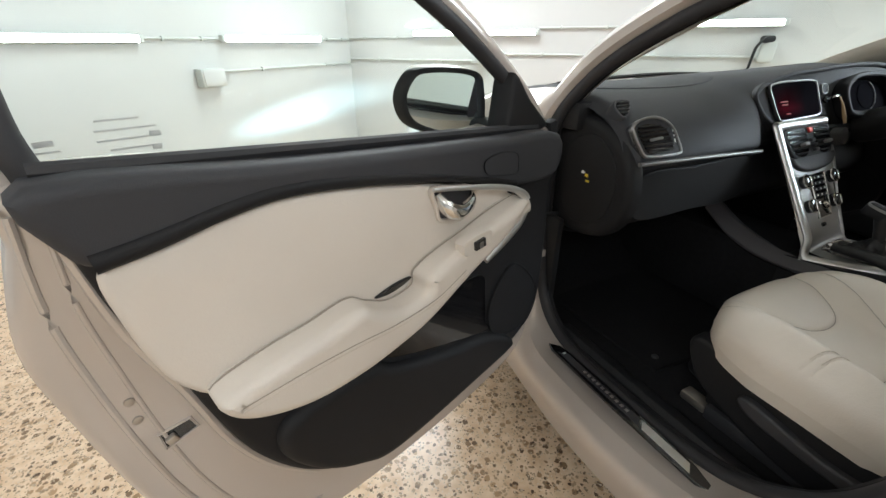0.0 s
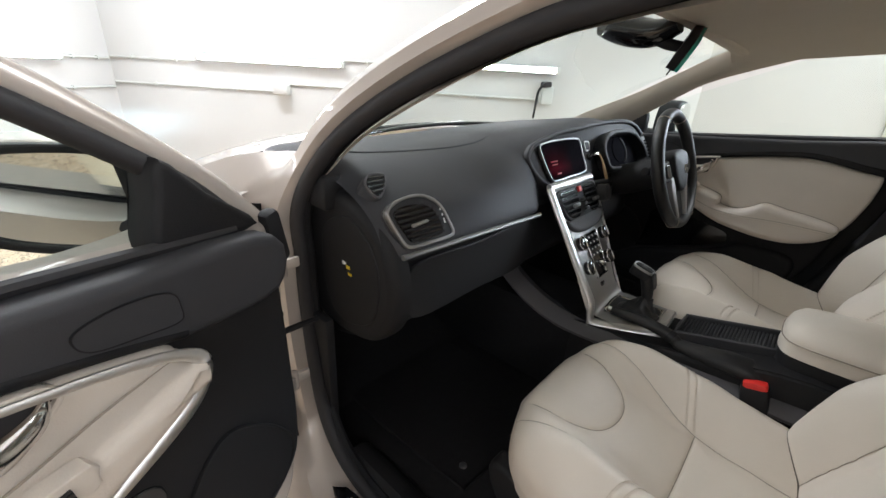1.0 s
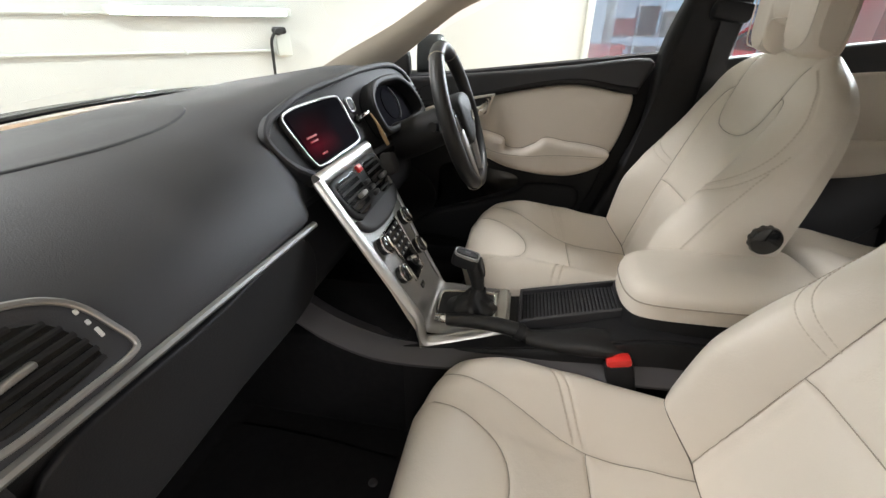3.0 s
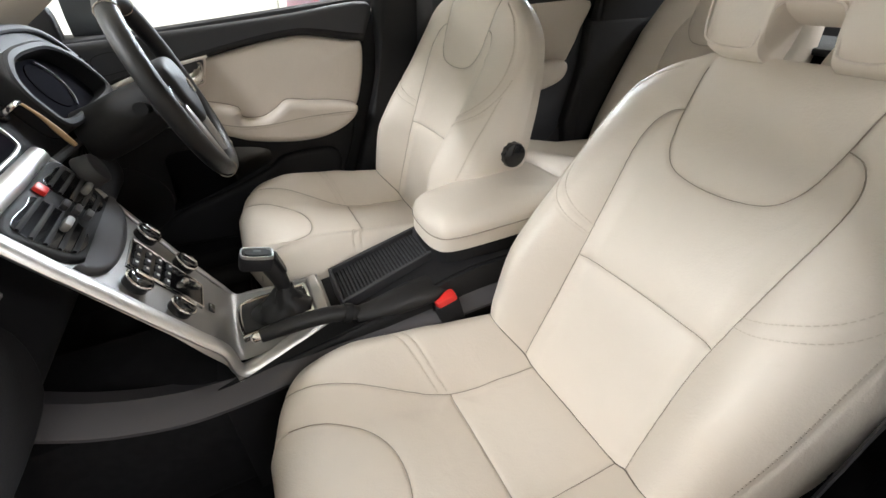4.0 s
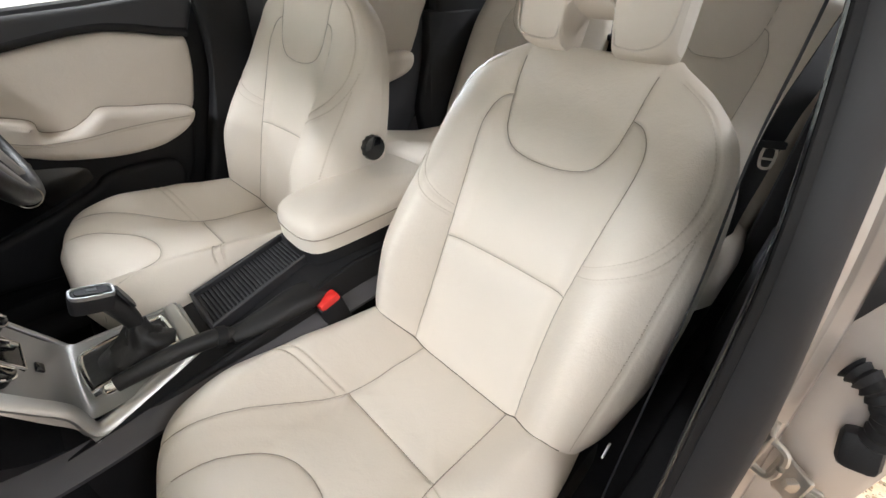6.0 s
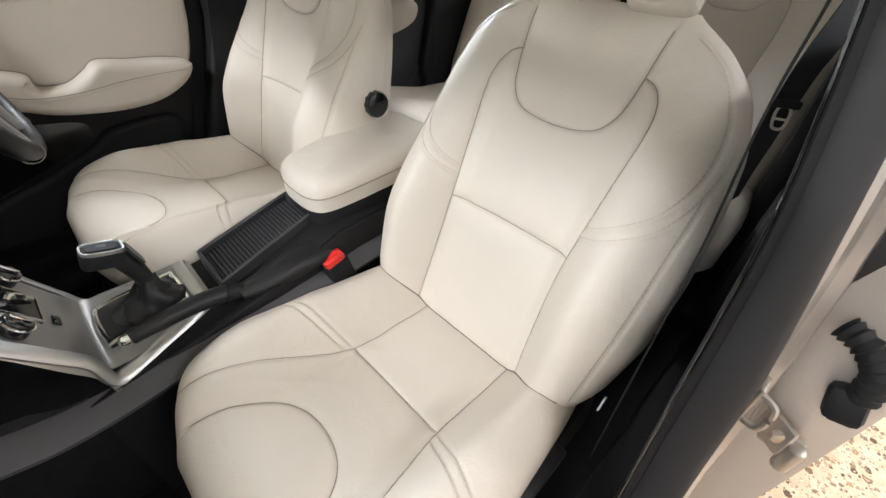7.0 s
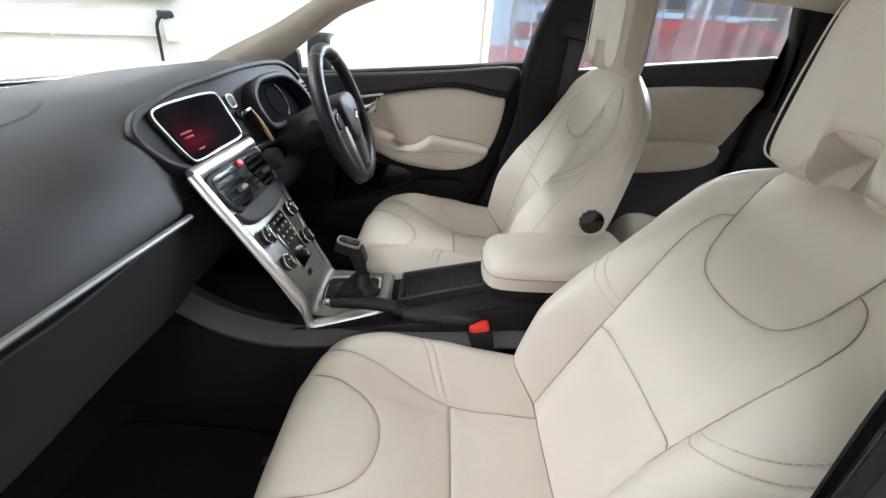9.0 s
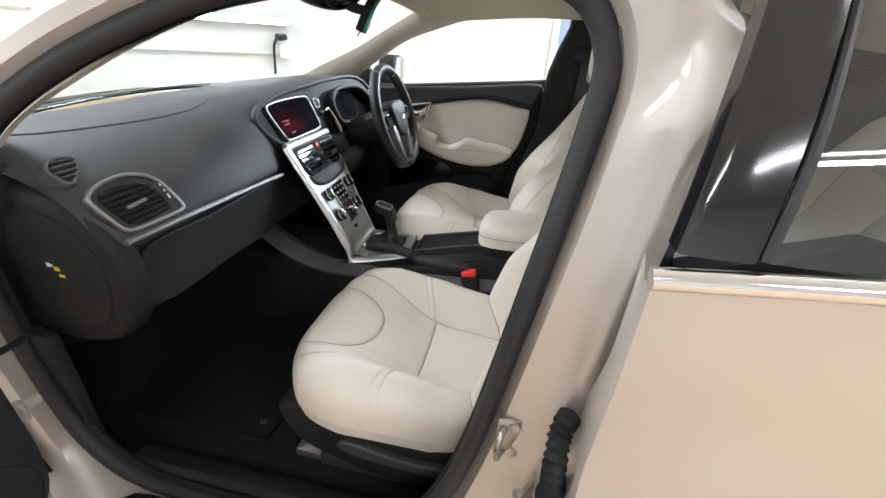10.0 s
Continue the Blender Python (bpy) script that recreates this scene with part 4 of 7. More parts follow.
for i, (w, z) in enumerate(((0.042, 0.944), (0.03, 0.936), (0.022, 0.912))):
    wpart("display_text", rbox(w, 0.001, 0.0035, 0.0003, Matrix.Translation(on_facia(-0.008 + 0.012 * (i == 2), z, 0.0176)) @ pose(0, 0, 0, -26)), SCREEN_TEXT, screen, "small unreadable line of text")
wpart("facia_switch", rim_plate([(0.180, 0.986), (0.205, 0.986), (0.203, 0.962), (0.178, 0.962)], 0.003, 0.010, 0.0145, on_facia, 3), ALU, facia)
wpart("facia_switch_cap", plate([(0.183, 0.983), (0.202, 0.983), (0.200, 0.965), (0.181, 0.965)], 0.010, 0.0135, 0.001, on_facia, 3), SOFT_DARK, facia)
wpart("key_slot", plate([(0.176, 0.943), (0.19, 0.952), (0.205, 0.943), (0.19, 0.934)], 0.010, 0.019, 0.003, on_facia), GLOSS, facia, "glossy key slot")
key = wpart("key_fob", rbox(0.03, 0.03, 0.008, 0.003, Matrix.Translation(on_facia(0.195, 0.944, 0.03)) @ pose(0, 0, 0, -30)), CHROME, facia, "chrome key fob in its slot")
wpart("key_tag", tube([on_facia(0.205, 0.942, 0.042), on_facia(0.208, 0.92, 0.045), on_facia(0.212, 0.895, 0.043), on_facia(0.218, 0.87, 0.04)], [0.002, 0.003, 0.005, 0.0045], 8), TAN_TAG, key, "hanging tan key tag")
CLU = [(0.235, 0.965), (0.285, 0.998), (0.36, 1.006), (0.45, 1.0), (0.51, 0.965), (0.53, 0.915), (0.50, 0.89), (0.37, 0.885), (0.255, 0.888), (0.230, 0.92)]
clu = wpart("instrument_binnacle", plate(CLU, 0.006, 0.0135, 0.002, on_facia), SCREEN_GLASS, facia, "unlit instrument cluster behind glossy cover")
wpart("cluster_hood", rim_plate(CLU, 0.014, 0.004, 0.050, on_facia), SOFT_DARK, clu)
wpart("cluster_trim", tube([on_facia(u, v, 0.016) for u, v in ((0.26, 0.93), (0.285, 0.975), (0.34, 0.99))], 0.0020, 6), GREY_PLASTIC, clu)
wpart("cluster_ring", tube([on_facia(0.385 + 0.048 * math.cos(t), 0.948 + 0.042 * math.sin(t), 0.017) for t in np.linspace(-1.2, 1.0, 8)], 0.0022, 6), GREY_PLASTIC, clu, "metal dial ring")
wpart("cluster_dial", plate([(0.385 + 0.042 * math.cos(t), 0.948 + 0.037 * math.sin(t)) for t in np.linspace(0, 2 * math.pi, 14)[:-1]], 0.013, 0.0155, 0.001, on_facia, 3), SCREEN_GLASS, clu)
rv = wpart("driver_vent", plate([(0.565, 0.975), (0.60, 0.972), (0.61, 0.905), (0.58, 0.90)], 0.0, 0.02, 0.004, on_facia, 4), SOFT, dash, "narrow driver air vent")
slats(rv, smooth_line([(0.572, 0.968), (0.597, 0.966), (0.603, 0.912), (0.584, 0.908)], 4, True), on_facia, 6, 0.02, GLOSS)

WARP.append(lambda p: Vector((p.x - 0.008, p.y * (1.045 if p.y < 0 else 1), p.z + 0.07 * max(0, p.z - 0.62) * float(step(p.y, 0.06, 0.10)))))
# ---- the centre stack and console ----
console = thing("centre_console", pose(0.02, -0.1, 0.30), "black centre console with brushed aluminium floating stack", "console")


def stack_y(v):
    return float(np.interp(v, [0.54, 0.58, 0.60, 0.66, 0.72, 0.80, 0.89, 0.91], [0.03, 0.05, 0.062, 0.100, 0.140, 0.192, 0.252, 0.268]))


def on_stack(u, v, h):
    return (u, stack_y(v) - 0.83 * h, v + 0.55 * h)


left = smooth_line([(-0.108, 0.893), (-0.110, 0.84), (-0.108, 0.79), (-0.106, 0.73), (-0.104, 0.67), (-0.102, 0.61)], 5)
right = smooth_line([(0.160, 0.893), (0.160, 0.84), (0.148, 0.79), (0.125, 0.73), (0.105, 0.67), (0.093, 0.61)], 5)
inner_rows = []
for (lu, lv), (ru, rv_) in zip(left, right):
    us = np.linspace(lu + 0.012, ru - 0.012, 14)
    inner_rows.append([on_stack(u, lv, 0.004) for u in us])
back_rows = [[on_stack(u, lv, -0.018) for u in np.linspace(lu + 0.012, ru - 0.012, 14)] for (lu, lv), (ru, _) in zip(left, right)]
wpart("stack_rear", loft([r[::-1] for r in back_rows], False, False), SOFT_DARK, console)
# bright rails on both edges and over the top, flowing into the gear surround
rail_l = [on_stack(u, v, 0.004) for u, v in left[::3]] + [(-0.107, 0.060, 0.572), (-0.101, 0.034, 0.565), (-0.085, -0.02, 0.570), (-0.070, -0.07, 0.578), (-0.055, -0.11, 0.588)]
rail_r = [on_stack(u, v, 0.004) for u, v in right[::3]] + [(0.090, 0.052, 0.590), (0.088, 0.025, 0.590), (0.080, -0.03, 0.592), (0.072, -0.08, 0.596), (0.066, -0.11, 0.600)]
wpart("edge_rail", tube(rail_l, 0.0155, 12, 4, 0.6, (0, -0.8, 0.6)), SATIN, console, "satin chrome edge rail")
wpart("edge_rail", tube(rail_r, 0.0055, 10, 4, 0.7, (0, -0.8, 0.6)), ALU, console, "satin edge rail")
flank = smooth_line(rail_l, 4)
drop = np.interp(np.linspace(0, 1, len(flank)), [0, 0.45, 0.62, 0.72, 0.85, 1.0], [0.004, 0.010, 0.028, 0.042, 0.030, 0.004])
wpart("flank", loft([[p + np.array([-0.013 - 0.10 * d * k, 0.0, -d * k]) for p, d in zip(flank, drop)] for k in (0, 0.35, 0.7, 1.0)], False, False), SATIN, console, "bright metal flank")
wpart("top_rail", tube([on_stack(u, 0.893, 0.003) for u in (-0.108, -0.04, 0.05, 0.12, 0.160)], 0.0135, 12, 4, 0.7, (0, -0.8, 0.6)), SATIN, console, "satin metal top rail")
VB = [(-0.090, 0.880), (0.030, 0.882), (0.145, 0.880), (0.150, 0.845), (0.130, 0.812), (0.080, 0.797), (0.020, 0.793), (-0.040, 0.797), (-0.080, 0.815), (-0.094, 0.845)]
vb = wpart("stack_vents", plate(VB, 0.0, 0.012, 0.005, on_stack), SOFT_DARK, console, "pair of black centre air vents")
for hole in ([(-0.082, 0.872), (-0.02, 0.874), (0.012, 0.872), (0.010, 0.830), (-0.012, 0.812), (-0.055, 0.812), (-0.080, 0.832)], [(0.060, 0.872), (0.10, 0.874), (0.136, 0.870), (0.135, 0.836), (0.112, 0.815), (0.078, 0.812), (0.056, 0.828)]):
    wpart("vent_well", plate(hole, 0.010, 0.0132, 0.001, on_stack), GLOSS, vb)
    slats(vb, smooth_line(hole, 5, True), on_stack, 5, 0.0125, SOFT_DARK)
    cx = np.mean([p[0] for p in hole])
    wpart("vent_paddle", rbox(0.026, 0.016, 0.010, 0.004, Matrix.Translation(on_stack(cx + 0.006, 0.837, 0.022)) @ pose(0, 0, 0, -34)), TRIM_ALU, vb, "grey vent paddle")
wpart("hazard_button", rbox(0.020, 0.010, 0.016, 0.003, Matrix.Translation(on_stack(0.036, 0.872, 0.014)) @ pose(0, 0, 0, -34)), RED, vb, "red hazard warning button")
for k, (du, dv) in enumerate(((0, 0), (0.006, -0.012), (0.010, -0.024))):
    wpart("vent_button", rbox(0.022, 0.010, 0.009, 0.002, Matrix.Translation(on_stack(0.030 + du, 0.846 + dv, 0.016)) @ pose(0, 0, 0, -34)), GREY_PLASTIC, vb)
wpart("vent_apron", plate([(-0.088, 0.812), (-0.04, 0.792), (0.03, 0.786), (0.10, 0.792), (0.142, 0.812), (0.128, 0.790), (0.09, 0.778), (0.02, 0.772), (-0.05, 0.778), (-0.086, 0.795)], 0.0, 0.016, 0.006, on_stack), GREY_PLASTIC, console)
KP = [(-0.020, 0.764), (0.062, 0.766), (0.054, 0.71), (0.044, 0.658), (-0.022, 0.656), (-0.020, 0.71)]
kp = wpart("key_panel", plate(KP, 0.003, 0.0085, 0.002, on_stack, 1), GLOSS, console, "black panel of phone and radio keys")
wpart("key_panel_frame", rim_plate(KP, 0.0025, 0.003, 0.0105, on_stack, 1), CHROME, kp)
for r in range(4):
    for c in range(3):
        v = 0.755 - 0.0145 * r
        wpart("key", rbox(0.017, 0.005, 0.0095, 0.002, Matrix.Translation(on_stack(-0.004 + 0.023 * c - 0.0015 * r, v, 0.0095)) @ pose(0, 0, 0, -34)), SOFT, kp)
        wpart("key_print", rbox(0.004, 0.001, 0.004, 0.0003, Matrix.Translation(on_stack(-0.004 + 0.023 * c - 0.0015 * r, v, 0.0124)) @ pose(0, 0, 0, -34)), PALE, kp)
man = wpart("air_selector", tube([on_stack(0.006, 0.692, 0.011), on_stack(0.02, 0.688, 0.012), on_stack(0.026, 0.676, 0.012), on_stack(0.032, 0.664, 0.011)], [0.004, 0.006, 0.006, 0.004], 8), CHROME, kp, "chrome air direction selector")
for u, v in ((-0.056, 0.749), (0.096, 0.750), (-0.060, 0.690), (0.076, 0.690)):
    kn = wpart("control_knob", cyl(0.0195, 0.0175, 0.022, 28, 0.003, Matrix.Translation(on_stack(u, v, 0.014)) @ pose(0, 0, 0, 56)), GLOSS, console, "round black knob with chrome ring")
    wpart("knob_ring", tube([np.array(on_stack(u, v, 0.018)) + 0.0193 * (math.cos(t) * np.array([1, 0, 0]) + math.sin(t) * np.array([0, 0.55, 0.83])) for t in np.linspace(0, 2 * math.pi, 20)[:-1]], 0.002, 6, 1, closed=True), CHROME, kn)
    wpart("knob_bar", rbox(0.006, 0.004, 0.026, 0.002, Matrix.Translation(on_stack(u, v, 0.027)) @ pose(0, 0, 0, -34)), CHROME, kn)
wpart("lock_button", rbox(0.022, 0.004, 0.012, 0.002, Matrix.Translation(on_stack(-0.004, 0.640, 0.006)) @ pose(0, 0, 0, -34)), GLOSS, console)

# gear surround, tray and body of the console
sur = [[(-0.098, 0.060, 0.590), (-0.04, 0.062, 0.597), (0.03, 0.062, 0.600), (0.088, 0.060, 0.602)], [(-0.095, 0.040, 0.580), (-0.04, 0.045, 0.588), (0.03, 0.045, 0.592), (0.085, 0.042, 0.594)],
       [(-0.088, 0.0, 0.578), (-0.03, 0.0, 0.586), (0.03, 0.0, 0.590), (0.080, 0.0, 0.592)], [(-0.068, -0.07, 0.582), (-0.02, -0.07, 0.588), (0.03, -0.07, 0.592), (0.072, -0.07, 0.595)], [(-0.055, -0.115, 0.588), (-0.02, -0.115, 0.592), (0.03, -0.115, 0.596), (0.066, -0.115, 0.598)]]
sur = [smooth_line(r, 4) for r in sur]
across = lambda row: [row[0] + (row[-1] - row[0]) * 0 + np.array([np.interp(k, np.linspace(0, 1, len(row)), [p[i] for p in row]) - row[0][i] for i in range(3)]) for k in np.linspace(0, 1, 14)]
sheet_rows = np.array([[np.array(p) for p in r] for r in inner_rows[:-2]] + [across(r) for r in sur])
sheet_rows = smooth_line(sheet_rows.reshape(len(sheet_rows), -1), 3).reshape(-1, 14, 3)
wpart("stack_panel", loft(list(sheet_rows), False, False), ALU, console, "brushed aluminium panel flowing into the gear surround")
BZ = [(-0.050, 0.046), (0.028, 0.050), (0.050, 0.03), (0.056, -0.070), (0.046, -0.084), (-0.034, -0.086), (-0.044, -0.07), (-0.054, 0.03)]
wpart("boot_frame", rim_plate(BZ, 0.008, -0.01, 0.006, lambda u, v, h: (u, v, 0.594 + 0.02 * u + h), 4), CHROME, console, "chrome boot frame")
wpart("boot_base", plate(BZ, -0.01, 0.002, 0.001, lambda u, v, h: (u, v, 0.594 + 0.02 * u + h), 4), BOOT, console)
wpart("gear_end_trim", plate([(-0.056, -0.088), (0.058, -0.088), (0.068, -0.094), (0.064, -0.108), (-0.050, -0.108), (-0.058, -0.10)], -0.02, 0.009, 0.004, lambda u, v, h: (u, v, 0.594 + 0.02 * u + h), 4), SATIN, console)
fold = []
for k, (r, z) in enumerate(((0.050, 0.592), (0.043, 0.602), (0.034, 0.610), (0.029, 0.617), (0.022, 0.624), (0.0175, 0.634), (0.0135, 0.645))):
    fold.append([(-0.002 + r * (1 + 0.13 * math.sin(5 * t + k) + 0.05 * math.sin(9 * t)) * math.cos(t), -0.028 - 0.016 * k / 6 + 1.2 * r * (1 + 0.12 * math.cos(4 * t + 1.7 * k)) * math.sin(t), z + 0.004 * math.sin(3 * t + k)) for t in np.linspace(0, 2 * math.pi, 44)[:-1]])
lever = thing("gear_lever", pose(0.0, -0.03, 0.595), "chrome-topped black leather gear lever in its boot", "gear lever")
wpart("boot", fixed(loft(fold)), BOOT, lever, "creased black leather boot")
wpart("stem", tube([(-0.002, -0.045, 0.630), (-0.001, -0.042, 0.655), (0.0, -0.036, 0.685), (0.0, -0.028, 0.712)], [0.012, 0.014, 0.0165, 0.0175], 14, 4), BOOT, lever)
on_knob = lambda u, v, h: (0.78 * u, -0.016 + 0.80 * v - 0.2 * h, 0.720 + 0.72 * h + 0.24 * v)
wpart("knob", plate([(-0.021, -0.026), (0.0, -0.031), (0.021, -0.026), (0.0245, 0.0), (0.021, 0.030), (0.0, 0.037), (-0.021, 0.030), (-0.0245, 0.0)], -0.022, 0.016, 0.010, on_knob, 4), SOFT_DARK, lever, "black knob with a chrome frame")
wpart("knob_frame", rim_plate([(-0.020, -0.026), (0.0, -0.030), (0.020, -0.026), (0.0235, 0.0), (0.020, 0.029), (0.0, 0.035), (-0.020, 0.029), (-0.0235, 0.0)], 0.0035, 0.0, 0.0185, on_knob, 4), ALU, lever, "chrome knob frame")
wpart("knob_inlay", plate([(-0.013, -0.018), (0.0, -0.021), (0.013, -0.018), (0.015, 0.0), (0.012, 0.022), (0.0, 0.026), (-0.012, 0.022), (-0.015, 0.0)], 0.015, 0.0195, 0.001, on_knob, 4), SOFT_DARK, lever)
wpart("knob_badge", rbox(0.009, 0.012, 0.001, 0.0003, Matrix.Translation(on_knob(0, 0.002, 0.0203)) @ pose(0, 0, 0, 17)), GREY_PLASTIC, lever)
wpart("knob_front", plate([(-0.013, -0.016), (0.013, -0.016), (0.012, 0.020), (-0.012, 0.020)], 0, 0.004, 0.0015, lambda u, v, h: (u, -0.048 + 0.25 * v - h, 0.700 + v)), BOOT, lever)

body_rings = []
for y, zt, w0, w1 in ((0.10, 0.56, -0.135, 0.125), (0.0, 0.568, -0.128, 0.118), (-0.11, 0.582, -0.125, 0.112), (-0.20, 0.60, -0.125, 0.11), (-0.34, 0.635, -0.118, 0.112), (-0.40, 0.642, -0.115, 0.115), (-0.70, 0.64, -0.115, 0.115)):
    prof = [(w0 - 0.01, 0.27), (w0, 0.45), (w0 + 0.004, zt - 0.025), (w0 + 0.012, zt - 0.006), (w0 + 0.03, zt), (w1 - 0.03, zt), (w1 - 0.012, zt - 0.006), (w1 - 0.004, zt - 0.025), (w1, 0.45), (w1 + 0.01, 0.27)]
    body_rings.append([(x, y, z) for x, z in smooth_line(prof, 3)])
wpart("console_body", fixed(loft(body_rings)), SOFT_DARK, console)
# ribbed tray with a raised rim
TR = [(-0.060, -0.135), (0.0, -0.132), (0.066, -0.135), (0.074, -0.23), (0.080, -0.340), (-0.034, -0.343), (-0.046, -0.24)]
tz = lambda v: 0.592 + (-0.135 - v) * 0.21
wpart("tray_rim", rim_plate(TR, 0.010, -0.03, 0.020, lambda u, v, h: (u, v, tz(v) + h), 1), GREY_PLASTIC, console, "grey tray rim")
wpart("tray_floor", plate([(u * 0.95, v) for u, v in TR], -0.03, 0.005, 0.001, lambda u, v, h: (u, v, tz(v) + h), 1), SOFT_DARK, console)
for i in range(26):
    v = -0.146 - i * 0.0074
    x0 = float(np.interp(-v, [0.135, 0.24, 0.343], [-0.050, -0.036, -0.024]))
    x1 = float(np.interp(-v, [0.135, 0.23, 0.34], [0.056, 0.064, 0.070]))
    wpart("tray_rib", rbox(x1 - x0, 0.0044, 0.005, 0.0014, Matrix.Translation(((x0 + x1) / 2, v, tz(v) + 0.0075)) @ pose(0, 0, 0, -12), 1), SOFT, console)
# armrest lid
AR = [(-0.078, -0.360), (-0.05, -0.333), (0.0, -0.327), (0.06, -0.333), (0.092, -0.360), (0.108, -0.45), (0.114, -0.60), (0.10, -0.655), (0.0, -0.665), (-0.085, -0.655), (-0.096, -0.60), (-0.090, -0.45)]
az = lambda v: 0.669 + (-0.33 - v) * 0.06
arm = wpart("armrest", plate(AR, -0.002, 0.066, 0.030, lambda u, v, h: (u, v, az(v) + h), 5, 0.008), LEATHER, console, "cream leather armrest lid")
seam = [(u * 1.014, -0.485 + (v + 0.485) * 1.006, az(v) + 0.030) for u, v in smooth_line(AR, 5, True)]
wpart("armrest_seam", tube(seam, 0.0014, 6, 1, closed=True), THREAD, arm)
wpart("armrest_base", plate(AR, -0.080, -0.001, 0.008, lambda u, v, h: (u * 0.95, -0.008 + v * 0.985, az(v) + h), 5), SOFT_DARK, console)
# hand brake beside the gear lever
brake = thing("hand_brake", pose(-0.09, -0.2, 0.58), "black leather hand brake lever with chrome button", "hand brake")
wpart("grip", tube([(-0.089, 0.012, 0.617), (-0.090, -0.03, 0.620), (-0.091, -0.08, 0.621), (-0.092, -0.13, 0.613), (-0.092, -0.16, 0.598)], [0.0125, 0.0145, 0.0155, 0.0155, 0.013], 14, 5), BOOT, brake)
wpart("release_button", tube([(-0.089, 0.010, 0.617), (-0.089, 0.024, 0.616), (-0.089, 0.029, 0.6155)], [0.0095, 0.0095, 0.006], 14, 3), CHROME, brake, "chrome release button")
wpart("collar", tube([(-0.0915, -0.128, 0.613), (-0.0920, -0.142, 0.607)], 0.0185, 14, 1), SOFT_DARK, brake)
brings = []
for k, (y, z, r) in enumerate(((-0.150, 0.600, 0.017), (-0.18, 0.598, 0.023), (-0.22, 0.600, 0.029), (-0.26, 0.605, 0.033), (-0.30, 0.605, 0.034), (-0.33, 0.596, 0.024))):
    brings.append([(-0.094 + r * (1 + 0.07 * math.sin(4 * t + 2 * k)) * math.cos(t), y, z + 0.75 * r * (1 + 0.10 * math.sin(3 * t + k * 1.3)) * math.sin(t)) for t in np.linspace(0, 2 * math.pi, 25)[:-1]])
wpart("boot", fixed(loft(brings)), BOOT, brake, "creased leather boot")
# pale side rail of the tunnel
low_edge = smooth_line([(-0.140, 0.364, 0.621), (-0.147, 0.27, 0.566), (-0.152, 0.17, 0.536), (-0.152, 0.08, 0.530), (-0.147, -0.05, 0.535), (-0.140, -0.24, 0.540), (-0.136, -0.46, 0.545)], 6)
top_edge = smooth_line([(-0.087, 0.350, 0.640), (-0.097, 0.27, 0.600), (-0.104, 0.18, 0.572), (-0.107, 0.09, 0.560), (-0.106, -0.03, 0.563), (-0.104, -0.24, 0.574), (-0.104, -0.46, 0.580)], 6)
band = []
for lo, up in zip(low_edge, top_edge):
    way = up - lo
    band.append([lo + np.array([0.030, 0, -0.012]), lo + np.array([0.008, 0, -0.006]), lo, lo + 0.06 * way + np.array([-0.003, 0, 0.005]), lo + 0.5 * way + np.array([-0.004, 0, 0.009]), up - 0.1 * way + np.array([0, 0, 0.006]), up, up + np.array([0.03, 0, -0.010])])
wpart("side_rail", fixed(loft(band)), RAIL_GREY, console, "dark grey console side rail")
wpart("tunnel_side", box_to((-0.13, 0.05, 0.27), (0.12, 0.75, 0.56), 0.03), CARPET, console)
buckle = thing("belt_buckle", pose(-0.128, -0.335, 0.45), "black seat belt buckle with red release button", "belt buckle")
wpart("buckle_body", rbox(0.030, 0.052, 0.15, 0.008, pose(-0.128, -0.337, 0.522, -14)), SOFT_DARK, buckle)
wpart("release_button", rbox(0.026, 0.044, 0.026, 0.006, pose(-0.128, -0.320, 0.594, -14)), RED, buckle, "red release button")

WARP.clear()
# ---- the steering wheel ----
wc, tilt = Vector((0.335, 0.050, 0.953)), 71.5
WM = Matrix.Translation(wc) @ pose(0, 0, 0, tilt)            # local z points at the driver's chest
wheel = thing("steering_wheel", WM, "black leather three-spoke steering wheel with satin inserts", "steering wheel")
rim = [(0.179 * math.cos(t), 0.179 * math.sin(t) * (0.97 if math.sin(t) < -0.8 else 1), 0) for t in np.linspace(0, 2 * math.pi, 49)[:-1]]
part("rim", tube(rim, 0.0165, 14, 1, 1.15, closed=True), BOOT, wheel, "black leather rim")
for a0 in (62, 118, 242, 298):
    t = radians(a0)
    part("rim_seam", tube([(0.179 * math.cos(t) + 0.0172 * math.cos(k) * math.cos(t), 0.179 * math.sin(t) + 0.0172 * math.cos(k) * math.sin(t), 0.0196 * math.sin(k)) for k in np.linspace(0, 2 * math.pi, 17)[:-1]], 0.0011, 5, 1, closed=True), THREAD, wheel)
hubo = [(-0.075, 0.045), (-0.04, 0.062), (0.04, 0.062), (0.075, 0.045), (0.07, 0.0), (0.05, -0.05), (0.0, -0.072), (-0.05, -0.05), (-0.07, 0.0)]
hub = part("airbag_cover", plate(hubo, -0.035, 0.022, 0.016, None, 5, 0.008), SOFT_DARK, wheel, "black airbag cover")
part("badge", join(rbox(0.034, 0.007, 0.003, 0.001, pose(0, 0, 0.031, 0, 0, 32)), tube([(0.013 * math.cos(t), 0.013 * math.sin(t), 0.0305) for t in np.linspace(0, 2 * math.pi, 17)[:-1]], 0.002, 6, 1, closed=True)), CHROME, hub, "plain chrome badge")
